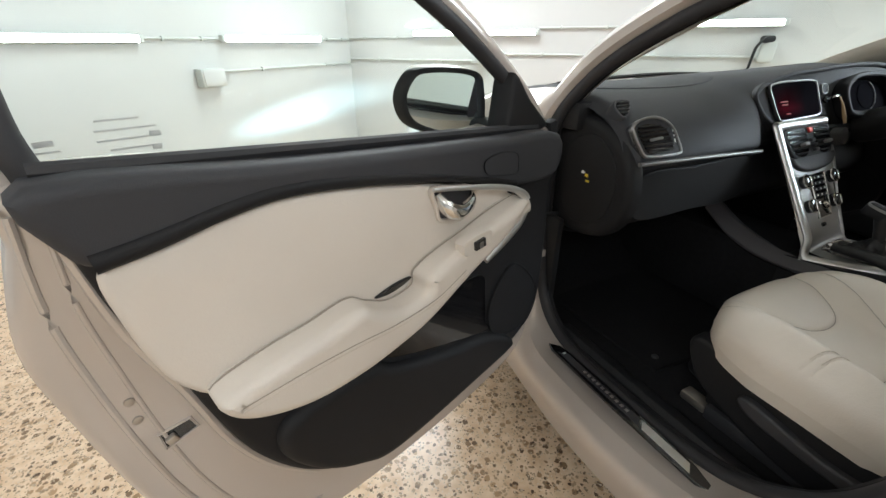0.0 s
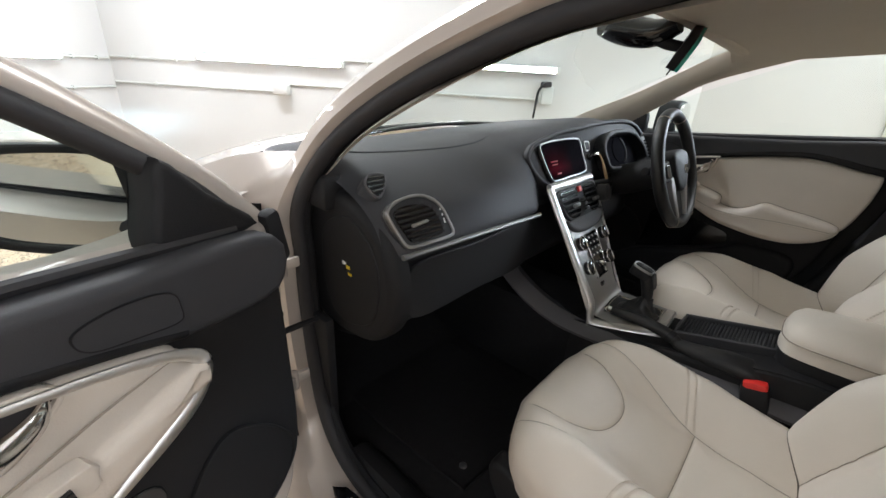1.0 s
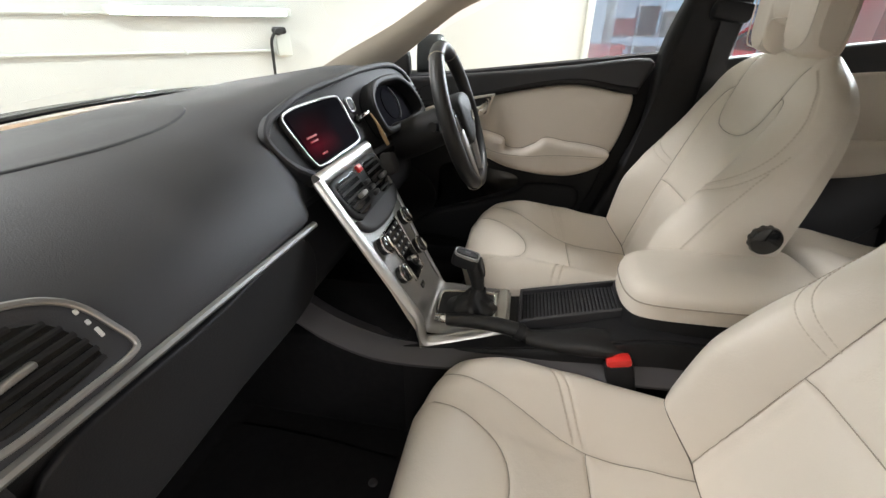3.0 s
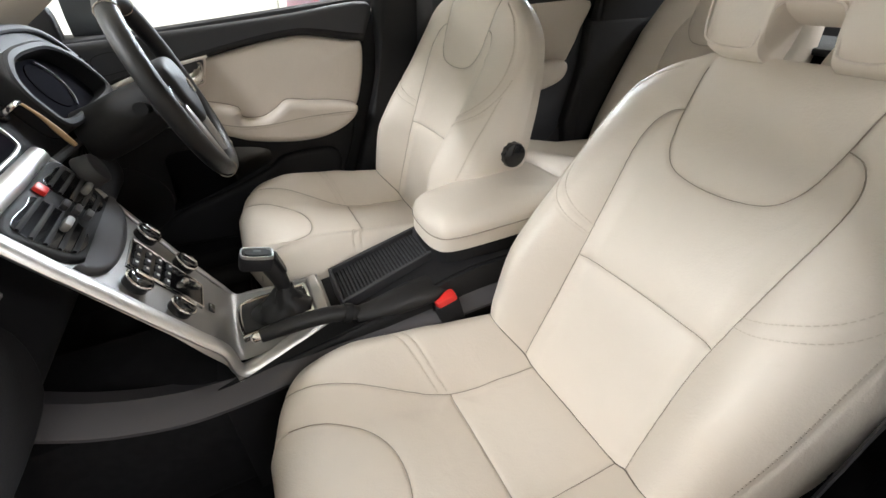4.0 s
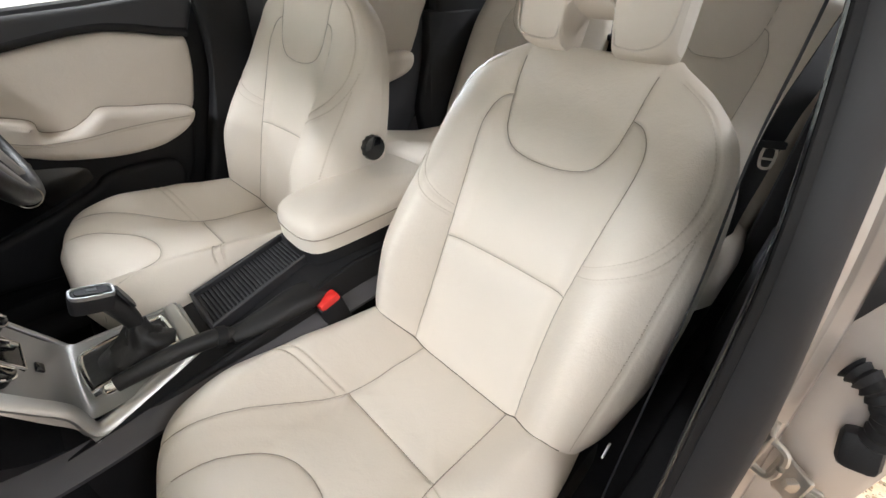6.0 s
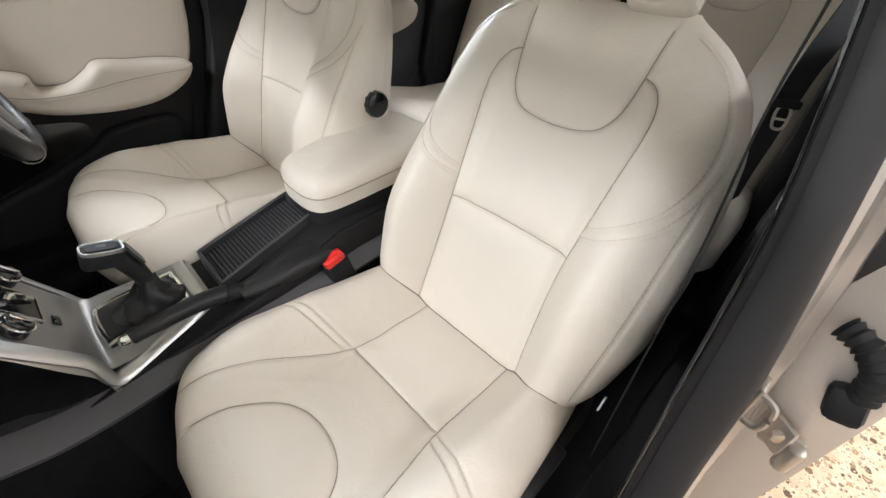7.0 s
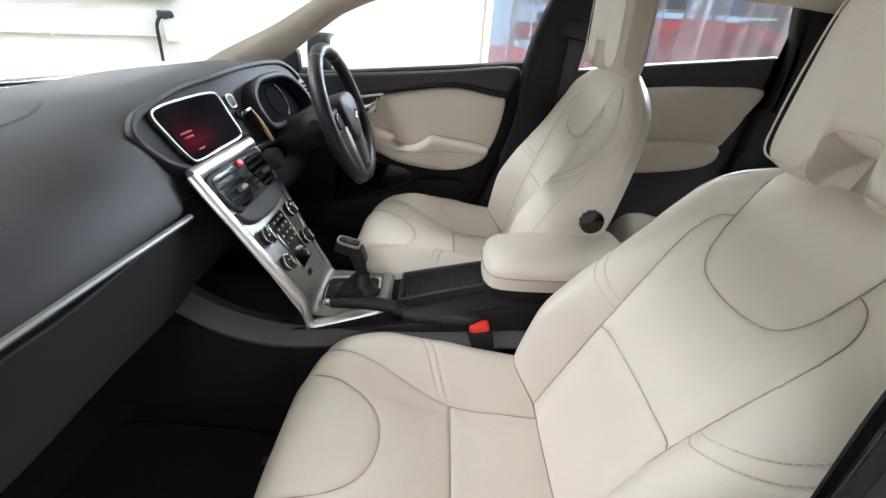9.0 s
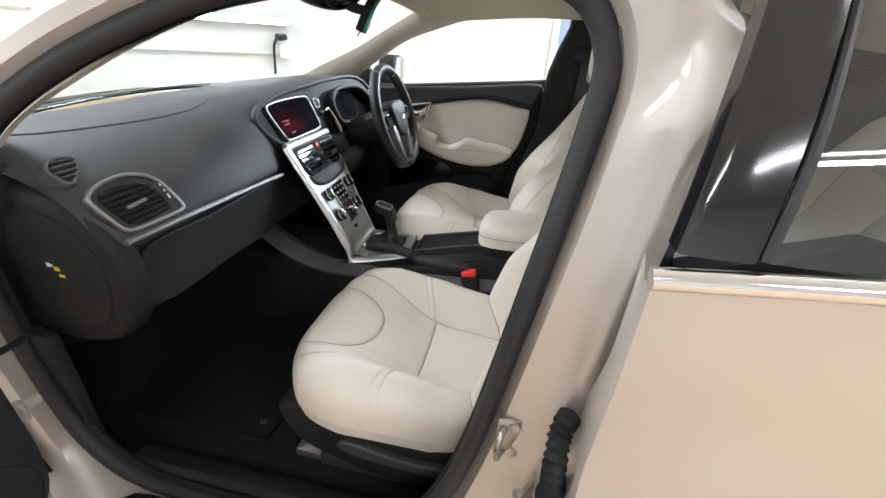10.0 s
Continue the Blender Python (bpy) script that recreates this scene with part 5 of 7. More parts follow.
for e in (-1, 1):
    part("spoke", plate([(e * 0.06, 0.035), (e * 0.165, 0.022), (e * 0.170, -0.012), (e * 0.06, -0.028)], -0.022, 0.004, 0.006, None, 4), SOFT_DARK, wheel)
    part("spoke_switches", plate([(e * 0.082, 0.026), (e * 0.125, 0.02), (e * 0.122, -0.012), (e * 0.08, -0.016)], 0.002, 0.011, 0.003, None, 4), GLOSS, wheel, "glossy switch pad")
    part("spoke_insert", plate([(e * 0.055, -0.02), (e * 0.085, -0.028), (e * 0.074, -0.09), (e * 0.048, -0.158), (e * 0.034, -0.158), (e * 0.046, -0.08)], -0.012, 0.010, 0.005, None, 4), ALU, wheel, "satin metal spoke insert")
part("lower_spoke", plate([(-0.034, -0.06), (0.034, -0.06), (0.032, -0.166), (-0.032, -0.166)], -0.025, 0.0, 0.006, None, 3), SOFT_DARK, wheel)
part("column", tube([(0, 0, -0.02), (0, -0.005, -0.09), (0, -0.01, -0.16), (0, -0.01, -0.27)], [0.055, 0.06, 0.062, 0.062], 18, 4, 0.85), SOFT_DARK, wheel)
for e in (-1, 1):
    part("stalk", tube([(e * 0.05, 0.0, -0.055), (e * 0.10, 0.012, -0.05), (e * 0.15, 0.02, -0.045)], [0.009, 0.010, 0.012], 10, 4), SOFT_DARK, wheel)
part("light_switch", cyl(0.03, 0.026, 0.03, 24, 0.004, pose(-0.17, -0.03, -0.17)), GREY_PLASTIC, wheel)


# ---- the car's body ----
car = thing("car_body", pose(-0.02, 0, 0), "champagne beige metallic hatchback body with its door open", "car body")
LOOP = [(0.50, 0.80), (0.49, 0.60), (0.44, 0.40), (0.335, 0.31), (0.17, 0.285), (-0.05, 0.29), (-0.20, 0.315), (-0.30, 0.38), (-0.365, 0.48), (-0.42, 0.651), (-0.471, 0.935), (-0.507, 1.144),
        (-0.512, 1.235), (-0.465, 1.292), (-0.35, 1.312), (-0.20, 1.302), (-0.07, 1.278), (0.04, 1.249), (0.22, 1.175), (0.37, 1.085), (0.47, 0.985), (0.505, 0.90)]
HINGE = [(0, .012), (.02, .012), (.045, .016), (.055, .03), (.075, .05), (.105, .075), (.115, .13), (.115, .30)]
SILL = [(0, .010), (.03, .006), (.06, .010), (.100, .012), (.118, .030), (.135, .045), (.145, .09), (.125, .17)]
APIL = [(0, .012), (.012, .02), (.022, .03), (.022, .05), (.008, .066), (-.02, .076), (-.05, .078), (-.08, .07)]
ROOF = [(0, .012), (.012, .02), (.028, .03), (.030, .05), (.012, .08), (-.03, .105), (-.12, .125), (-.30, .135)]
BPIL = [(0, .012), (.02, .02), (.040, .028), (.046, .05), (.050, .075), (.060, .085), (.065, .10), (.060, .115)]
KINDS = [HINGE, HINGE, HINGE, SILL, SILL, SILL, SILL, SILL, BPIL, BPIL, BPIL, BPIL, BPIL, ROOF, ROOF, ROOF, APIL, APIL, APIL, APIL, APIL, HINGE]


def side_x(z, y=0.0):
    a = float(np.interp(z, [0.25, 0.30, 0.45, 0.9, 1.1, 1.3], [-0.772, -0.768, -0.752, -0.748, -0.712, -0.655]))
    b = float(np.interp(z, [0.25, 0.45, 0.70, 0.88, 0.975, 1.055, 1.12, 1.3], [-0.785, -0.777, -0.757, -0.746, -0.738, -0.725, -0.712, -0.655]))
    return a + (b - a) * float(step(-y, 0.24, 0.40))


keyed = np.array([[y, z, side_x(z, y), *np.array(k).ravel()] for (y, z), k in zip(LOOP, KINDS)])
dense = smooth_line(keyed, 6, True)
mid_yz = dense[:, :2]
tan = np.roll(mid_yz, -1, 0) - np.roll(mid_yz, 1, 0)
tan /= np.linalg.norm(tan, axis=1)[:, None]
outw = np.stack([tan[:, 1], -tan[:, 0]], 1)
cen = mid_yz.mean(0)
if np.sum((mid_yz - cen) * outw) < 0:
    outw = -outw


def frame_ring(i, mirror=False):
    y, z, x, *sec = dense[i]
    return [((x - dx), y + r * outw[i][0], z + r * outw[i][1]) for dx, r in np.array(sec).reshape(-1, 2)]


N = len(dense)
rings = [frame_ring(i) for i in range(N)]
wpart("door_aperture", fixed(loft(rings + [rings[0]], False, False)), PAINT, car, "painted pillars and sill round the door opening")
# rubber seal with its inner lip
seal = []
for d, o in zip(dense, outw):
    wide = float(step(-d[0], 0.27, 0.37)) * float(step(d[1], 0.36, 0.52)) * (1 - float(step(d[1], 1.16, 1.27))) * (1 - 0.45 * float(step(d[1], 0.74, 0.98)))
    a, b = 0.0165 + 0.011 * wide, 0.0165 - 0.003 * wide
    seal.append([(d[2] - 0.002 - 0.015 * wide + a * math.cos(k), d[0] + (0.004 + b * math.sin(k)) * o[0], d[1] + (0.004 + b * math.sin(k)) * o[1]) for k in np.linspace(0, 2 * math.pi, 17)[:-1]])
wpart("door_seal", fixed(loft(seal + seal[:1], True, False)), RUBBER, car, "black rubber door seal")
wpart("seal_groove", tube([(d[2] + 0.0145, d[0] - 0.006 * o[0], d[1] - 0.006 * o[1]) for d, o in zip(dense, outw) if d[0] < -0.25 and 0.40 < d[1] < 1.22], 0.0022, 6, 1), GLOSS, car, "black groove beside the seal")
lip = [[(d[2] + dx * (1 - 0.4 * float(step(-d[0], 0.2, 0.4))), d[0] - r * o[0], d[1] - r * o[1]) for d, o in zip(dense, outw)] for dx, r in ((0.0, 0.0), (0.006, 0.008), (0.018, 0.010), (0.028, 0.003), (0.030, -0.02))]
wpart("aperture_trim", fixed(loft([list(r) for r in zip(*lip)] + [[q[0] for q in lip]], False, False)), SOFT_DARK, car, "black inner trim round the opening")

# black cavity behind the hinges
cav = []
for z in np.linspace(0.36, 0.93, 10):
    y0 = float(np.interp(z, [0.36, 0.40, 0.60, 0.80, 0.90], [0.41, 0.44, 0.49, 0.50, 0.505]))
    x0 = side_x(z)
    cav.append([(x0 - dx - 0.003, y0 + r - 0.004, z) for dx, r in ((0.066, 0.040), (0.080, 0.052), (0.107, 0.075), (0.118, 0.13), (0.118, 0.28))])
wpart("hinge_cavity", loft(cav, False, False), CARPET, car, "black cavity behind the door hinges")

# sill tread plate
plate_o = [(-0.185, -0.850), (-0.160, -0.812), (0.250, -0.812), (0.278, -0.826), (0.285, -0.850)]
tread = wpart("tread_plate", plate([(u, v) for u, v in plate_o], 0, 0.0065, 0.003, lambda u, v, h: (v + 0.012, u, 0.3005 + h + 0.05 * (v + 0.83)), 2), GLOSS, car, "black and bright sill tread plate")
wpart("tread_insert", plate([(-0.165, -0.842), (-0.150, -0.820), (-0.02, -0.820), (-0.04, -0.842)], 0.006, 0.0078, 0.0006, lambda u, v, h: (v + 0.012, u, 0.3005 + h + 0.05 * (v + 0.83)), 1), SATIN, tread, "bright aluminium insert")
wpart("tread_insert", plate([(-0.03, -0.842), (-0.012, -0.820), (0.245, -0.820), (0.268, -0.842)], 0.006, 0.0074, 0.0006, lambda u, v, h: (v + 0.012, u, 0.3005 + h + 0.05 * (v + 0.83)), 1), GREY_PLASTIC, tread, "dark insert with raised wordmark")
for i in range(10):
    wpart("tread_letter", rbox(0.009, 0.009, 0.001, 0.0003, Matrix.Translation((-0.819, 0.165 - 0.0165 * i, 0.3095))), STEEL, tread, "raised letter-sized bar")
wpart("tread_mark", rbox(0.010, 0.007, 0.001, 0.0003, Matrix.Translation((-0.819, 0.252, 0.3095))), PALE, tread)

# floor, footwells and bulkhead
wpart("floor_carpet", box_to((-0.71, -1.05, 0.20), (0.67, 0.62, 0.268), 0.01), CARPET, car, "black carpet")
wpart("toe_board", fixed(loft([[(x, y, z) for y, z in ((0.52, 0.262), (0.66, 0.33), (0.78, 0.50), (0.80, 0.66), (0.84, 0.66), (0.82, 0.45), (0.70, 0.25))] for x in (-0.72, 0.69)])), CARPET, car)
for e, xx in ((-1, -0.735), (1, 0.675)):
    wpart("kick_panel", box_to((xx - 0.012, 0.43, 0.26), (xx + 0.012, 0.80, 0.66), 0.006), SOFT_DARK, car)
    wpart("sill_trim", fixed(loft([[(xx - e * a, y, z) for a, z in ((-0.01, 0.26), (-0.012, 0.300), (0.0, 0.312), (0.03, 0.308), (0.055, 0.285), (0.06, 0.26))] for y in (-0.36, -0.1, 0.2, 0.36)])), SOFT_DARK, car, "black sill trim")
wpart("rear_floor", box_to((-0.71, -1.6, 0.20), (0.67, -1.05, 0.30), 0.01), CARPET, car)
mat = thing("floor_mat", pose(-0.38, 0.3, 0.268), "black carpet floor mat in the footwell", "floor mat")
wpart("mat", plate([(-0.60, 0.14), (-0.56, 0.10), (-0.24, 0.09), (-0.20, 0.14), (-0.18, 0.50), (-0.24, 0.58), (-0.56, 0.58), (-0.61, 0.5)], 0.266, 0.277, 0.004, None, 4), CARPET, mat)
for x in (-0.55, -0.27):
    wpart("mat_clip", cyl(0.011, 0.009, 0.006, 16, 0.002, pose(x, 0.145, 0.279)), GREY_PLASTIC, mat, "round mat clip")

# roof, headliner, windscreen, bonnet
def roof_z(y):
    return float(np.interp(y, [-1.75, -1.3, -0.8, -0.4, -0.1, 0.05], [1.34, 1.385, 1.405, 1.402, 1.375, 1.352]))


ys = np.linspace(-1.75, 0.03, 16)
wpart("headliner", loft([[(x, y, roof_z(y) - 0.016 - 0.075 * abs(x / 0.62) ** 5) for x in np.linspace(-0.62, 0.60, 17)] for y in ys], False, False), LINING, car, "cream cloth headliner")
wpart("roof_panel", loft([[(x, y, roof_z(y) + 0.028 - 0.07 * abs(x / 0.66) ** 4) for x in np.linspace(-0.67, 0.65, 17)] for y in np.linspace(-1.8, 0.05, 16)], False, False), PAINT, car, "painted roof")
base = smooth_line([(-0.70, 0.60, 0.985), (-0.52, 0.73, 1.004), (-0.2, 0.80, 1.018), (0.15, 0.80, 1.02), (0.46, 0.73, 1.006), (0.64, 0.60, 0.985)], 5)
head = smooth_line([(-0.58, 0.02, 1.325), (-0.42, 0.055, 1.348), (-0.2, 0.07, 1.36), (0.15, 0.07, 1.36), (0.38, 0.055, 1.348), (0.54, 0.02, 1.325)], 5)
rows = [[b + (h - b) * k + np.array([0, 0.02, 0.02]) * math.sin(math.pi * k) for b, h in zip(base, head)] for k in np.linspace(0, 1, 8)]
ws = wpart("windscreen", loft(rows, False, False), GLASS, car, "clear windscreen")
ws.visible_shadow = False
wpart("screen_band", tube([p + np.array([0, 0.0, 0.002]) for p in base], 0.009, 8, 1, 0.8), GLOSS, car, "black windscreen edge")
wpart("header_trim", tube([p - np.array([0, 0.02, 0.012]) for p in head], 0.022, 8, 1, 0.6), LINING, car)
wpart("cowl", loft([[b + np.array([0, a, c]) for b in base] for a, c in ((0, 0), (0.05, -0.012), (0.10, -0.02), (0.14, -0.01))], False, False), SOFT_DARK, car)
wpart("wiper", tube([(-0.50, 0.80, 1.008), (-0.2, 0.845, 1.017), (0.2, 0.85, 1.018)], 0.006, 6), GLOSS, car)
bon = []
for k in np.linspace(0, 1, 12):
    y = 0.90 + 0.85 * k
    zc = 0.995 - 0.05 * k - 0.16 * k ** 3
    w = 0.80 - 0.10 * k ** 2
    bon.append([(-0.02 + w * u, y - 0.08 * u * u * (1 - k) - 0.25 * u * u * k, zc - 0.06 * abs(u) ** 2.5) for u in np.linspace(-1, 1, 17)])
wpart("bonnet", loft(bon, False, False), PAINT, car, "painted bonnet")
for e in (-1, 1):
    wing = []
    for k in np.linspace(0, 1, 12):
        y = 0.58 + 1.0 * k
        xo = 0.875 - 0.10 * k ** 3
        zt = 0.955 - 0.10 * k ** 2
        wing.append([(-0.02 + e * (xo - 0.10), y, zt), (-0.02 + e * (xo - 0.05), y, zt - 0.015), (-0.02 + e * (xo - 0.015), y, zt - 0.06), (-0.02 + e * xo, y, zt - 0.16), (-0.02 + e * xo, y, 0.5), (-0.02 + e * (xo - 0.02), y, 0.25)])
    wpart("front_wing", loft(wing, False, False), PAINT, car, "painted front wing")
    lens = wpart("headlamp", plate([(-0.12, -0.05), (0.12, -0.035), (0.14, 0.03), (-0.05, 0.06)], 0, 0.03, 0.015, lambda u, v, h, e=e: (-0.02 + e * (0.62 - u * 0.6), 1.62 + h + 0.3 * u, 0.70 + v)), GLASS, car, "clear headlamp lens")
wpart("front_bumper", fixed(loft([[(x, 1.66 - 0.30 * (x / 0.85) ** 2 + dy, z) for dy, z in ((0, 0.66), (0.05, 0.55), (0.06, 0.35), (0.02, 0.2), (-0.2, 0.2), (-0.2, 0.66))] for x in np.linspace(-0.84, 0.80, 14)])), PAINT, car)
for x in (-0.80, 0.76):
    for y in (1.22, -1.42):
        w = wpart("wheel", cyl(0.315, 0.315, 0.2, 36, 0.03, pose(x, y, 0.316, 0, 90)), RUBBER, car, "black tyre")
        wpart("wheel_rim", cyl(0.22, 0.22, 0.205, 28, 0.01, pose(x, y, 0.316, 0, 90)), ALU, w, "alloy rim")
wpart("underbody", box_to((-0.80, -1.75, 0.17), (0.76, 1.5, 0.215), 0.01), SOFT_DARK, car)

# pillar trims inside
def ribbon(a, b, bulge, n=7):
    """A curved strip between two lines."""
    a, b = smooth_line(a, 6), smooth_line(b, 6)
    return loft([[p + (q - p) * k + np.array(bulge) * math.sin(math.pi * k) for p, q in zip(a, b)] for k in np.linspace(0, 1, n)], False, False)


for e in (1, -1):
    X = (lambda x: x) if e == 1 else (lambda x: -0.04 - x)
    low = [(0.43, 1.0), (0.312, 1.073), (0.18, 1.165), (0.07, 1.229), (-0.164, 1.308), (-0.30, 1.335)]
    upp = [(0.64, 1.005), (0.50, 1.082), (0.319, 1.168), (0.20, 1.235), (0.05, 1.320), (-0.10, 1.37)]
    if e == -1:
        low = [(0.47, 0.965), (0.36, 1.072), (0.21, 1.160), (0.03, 1.236), (-0.08, 1.264), (-0.25, 1.292)]
    wpart("pillar_trim", ribbon([(X(0.64) if e == 1 else side_x(z) + 0.012, y, z) for y, z in low], [(X(0.575), y, z) for y, z in upp], (-0.022 * e, -0.012, -0.004)), LINING, car, "cream windscreen pillar trim")
    rail = [(-0.25, 1.322), (-0.53, 1.350), (-0.9, 1.352), (-1.3, 1.325), (-1.7, 1.26)]
    wpart("roof_rail", ribbon([(X(0.638), y, z) for y, z in rail], [(X(0.56), y, z + 0.03) for y, z in rail], (-0.012 * e, 0, -0.006)), LINING, car, "cream roof rail trim")
# driver's side pillars
bp = [(-0.42, 0.70), (-0.485, 0.90), (-0.49, 1.09), (-0.516, 1.206), (-0.550, 1.30), (-0.56, 1.345), (-0.70, 1.345), (-0.685, 1.2), (-0.675, 1.09), (-0.66, 0.9), (-0.62, 0.5), (-0.60, 0.3), (-0.38, 0.3), (-0.36, 0.5)]
wpart("pillar_foot", box_to((0.690, -0.66, 0.27), (0.712, -0.30, 1.06), 0.008), SOFT_DARK, car)
bt = wpart("centre_pillar", plate(bp, 0, 0.045, 0.018, lambda u, v, h: (0.665 - h - 0.02 * float(step(v, 1.05, 1.35)), u, v), 3), SOFT_DARK, car, "black centre pillar trim")
cp = [(-1.36, 0.95), (-1.37, 1.15), (-1.33, 1.30), (-1.36, 1.35), (-1.70, 1.37), (-1.98, 1.30), (-2.0, 1.0), (-1.9, 0.5), (-1.3, 0.5)]
wpart("rear_pillar", plate(cp, 0, 0.04, 0.015, lambda u, v, h: (0.66 - h, u, v), 3), SOFT_DARK, car, "black rear pillar trim")
wpart("quarter_trim", plate([(-1.46, 1.16), (-1.46, 0.5), (-2.0, 0.5), (-2.0, 1.22), (-1.7, 1.2)], 0, 0.03, 0.01, lambda u, v, h: (0.67 - h, u, v), 1), SOFT_DARK, car)
wpart("quarter_trim", plate([(-1.50, 1.36), (-1.46, 1.2), (-1.42, 0.5), (-2.0, 0.5), (-2.0, 1.36)], 0, 0.03, 0.01, lambda u, v, h: (-0.70 + h, u, v), 1), SOFT_DARK, car)
wpart("rear_hatch", box_to((-0.66, -2.04, 0.3), (0.63, -1.98, 0.99), 0.02), SOFT_DARK, car)
wpart("hatch_skin", box_to((-0.70, -2.062, 0.3), (0.67, -2.044, 0.985), 0.008), PAINT, car, "champagne painted hatch skin")
hg_ = wpart("hatch_glass", loft([[(x, y, z) for x in np.linspace(-0.60, 0.57, 5)] for y, z in ((-2.0, 0.99), (-1.90, 1.16), (-1.76, 1.33))], False, False), GLASS_TINT, car, "tinted hatch glass")
hg_.visible_shadow = False
for xa, xb in ((-0.72, -0.655), (0.615, 0.70)):
    wpart("rear_side_panel", box_to((xa, -2.0, 0.20), (xb, -1.33, 1.0), 0.02), SOFT_DARK, car, "black rear side trim")
wpart("rocker_panel", box_to((0.70, -1.45, 0.17), (0.83, 0.85, 0.36), 0.02), SOFT_DARK, car, "black inner rocker panel")
wpart("rear_rocker_panel", box_to((-0.87, -1.45, 0.17), (-0.765, -0.55, 0.27), 0.02), PAINT, car, "painted rocker panel")
wpart("boot_floor", box_to((-0.66, -2.0, 0.20), (0.62, -1.6, 0.45), 0.02), CARPET, car)
wpart("rear_shelf", box_to((-0.62, -1.97, 0.93), (0.60, -1.62, 0.95), 0.006), SOFT_DARK, car)
# the near centre pillar inside
def pillar_ring(z):
    y = float(np.interp(z, [0.35, 0.48, 0.651, 0.935, 1.144, 1.3], [-0.30, -0.365, -0.42, -0.471, -0.507, -0.515]))
    x, back = side_x(z, y), float(np.interp(z, [0.35, 1.3], [0.20, 0.12]))
    lip = float(np.interp(z, [0.45, 0.65, 0.9, 1.1], [0.001, -0.008, -0.018, -0.018]))
    return [(x + dx, y - r, z) for dx, r in ((lip, 0.010), (0.004, 0.007), (0.014, 0.010), (0.0185, 0.020), (0.017, 0.05), (0.008, back - 0.02), (-0.002, back), (-0.010, back + 0.004))]


wpart("centre_pillar", fixed(loft([pillar_ring(z) for z in np.linspace(0.945, 1.31, 14)])), RAIL_GREY, car, "charcoal upper centre pillar trim")
wpart("centre_pillar", fixed(loft([pillar_ring(z) for z in np.linspace(0.34, 0.942, 20)])), SOFT_DARK, car, "black lower centre pillar trim")

# rear door of the near side
rdoor = thing("rear_door", pose(-0.88, -0.95, 0.25), "closed champagne rear door with chrome waist strip", "car door")
skin_x = lambda z: float(np.interp(z, [0.24, 0.35, 0.55, 0.74, 0.795, 0.812, 0.95, 1.08], [-0.860, -0.884, -0.900, -0.912, -0.912, -0.901, -0.903, -0.895]))
front_y = lambda z: float(np.interp(z, [0.24, 0.5, 0.78, 1.08], [-0.480, -0.524, -0.551, -0.560]))
zz = np.linspace(0.24, 1.060, 30)
rings = []
for z in zz:
    y0 = front_y(z)
    rings.append([(skin_x(z) + 0.070 + 0.034 * (1 - float(step(z, 0.78, 0.95))), y0 - 0.012, z), (skin_x(z) + 0.012, y0 + 0.001, z), (skin_x(z) + 0.003, y0 - 0.003, z), (skin_x(z), y0 - 0.012, z)] + [(skin_x(z), y, z + 0.088 * max(0.0, (z - 0.80) / 0.26) * (-0.555 - y)) for y in np.linspace(y0 - 0.05, -1.50, 8)])
wpart("door_skin", fixed(loft(rings, False, False)), PAINT, rdoor, "champagne painted door skin")
wpart("waist_strip", tube([(-0.899, -0.557, 1.069), (-0.899, -0.72, 1.086), (-0.899, -0.95, 1.106), (-0.899, -1.45, 1.140)], 0.0105, 10, 4, 1.0), CHROME, rdoor, "chrome waist strip")
tumble = lambda z: -0.893 + 0.25 * max(0.0, z - 1.08) + 0.90 * max(0.0, z - 1.08) ** 2
wf = []
for z in np.linspace(1.092, 1.37, 16):
    ya, yb = np.interp(z, [1.092, 1.20, 1.37], [-0.572, -0.590, -0.624]), np.interp(z, [1.092, 1.20, 1.37], [-0.632, -0.650, -0.674])
    wf.append([(tumble(z) - h, y, z) for y, h in ((ya, -0.02), (ya, 0.002), (ya - 0.002, 0.004), *[(ya + (yb - ya) * k, 0.004 + 0.0015 * math.sin(math.pi * k)) for k in (0.2, 0.4, 0.6, 0.8)], (yb + 0.002, 0.004), (yb, 0.002), (yb, -0.02))])
wpart("window_frame", fixed(loft(wf)), GLOSS, rdoor, "glossy black window pillar")
g = wpart("window", loft([[(tumble(z) + 0.006, y, z) for y in np.linspace(-0.64 - 0.2 * (z - 1.09), -1.5, 8)] for z in np.linspace(1.09, 1.37, 6)], False, False), GLASS_TINT, rdoor, "tinted rear window")
g.visible_shadow = False
wpart("window_post", tube([(-0.893, -0.636, 1.095), (-0.853, -0.655, 1.2), (-0.748, -0.681, 1.365)], 0.0045, 8, 4), RUBBER, rdoor, "grey window run")
wpart("door_card", plate([(-0.62, 0.28), (-0.62, 1.03), (-1.0, 1.05), (-1.5, 1.07), (-1.5, 0.7), (-1.5, 0.28)], 0, 0.04, 0.012, lambda u, v, h: (-0.80 + h, u, v), 2), SOFT_DARK, rdoor)
wpart("arm_pad", plate([(-0.84, 0.765), (-0.86, 0.735), (-1.15, 0.76), (-1.2, 0.81), (-1.1, 0.82)], 0, 0.03, 0.012, lambda u, v, h: (-0.765 + h, u, v)), LEATHER_DOOR, rdoor, "cream leather door pad")
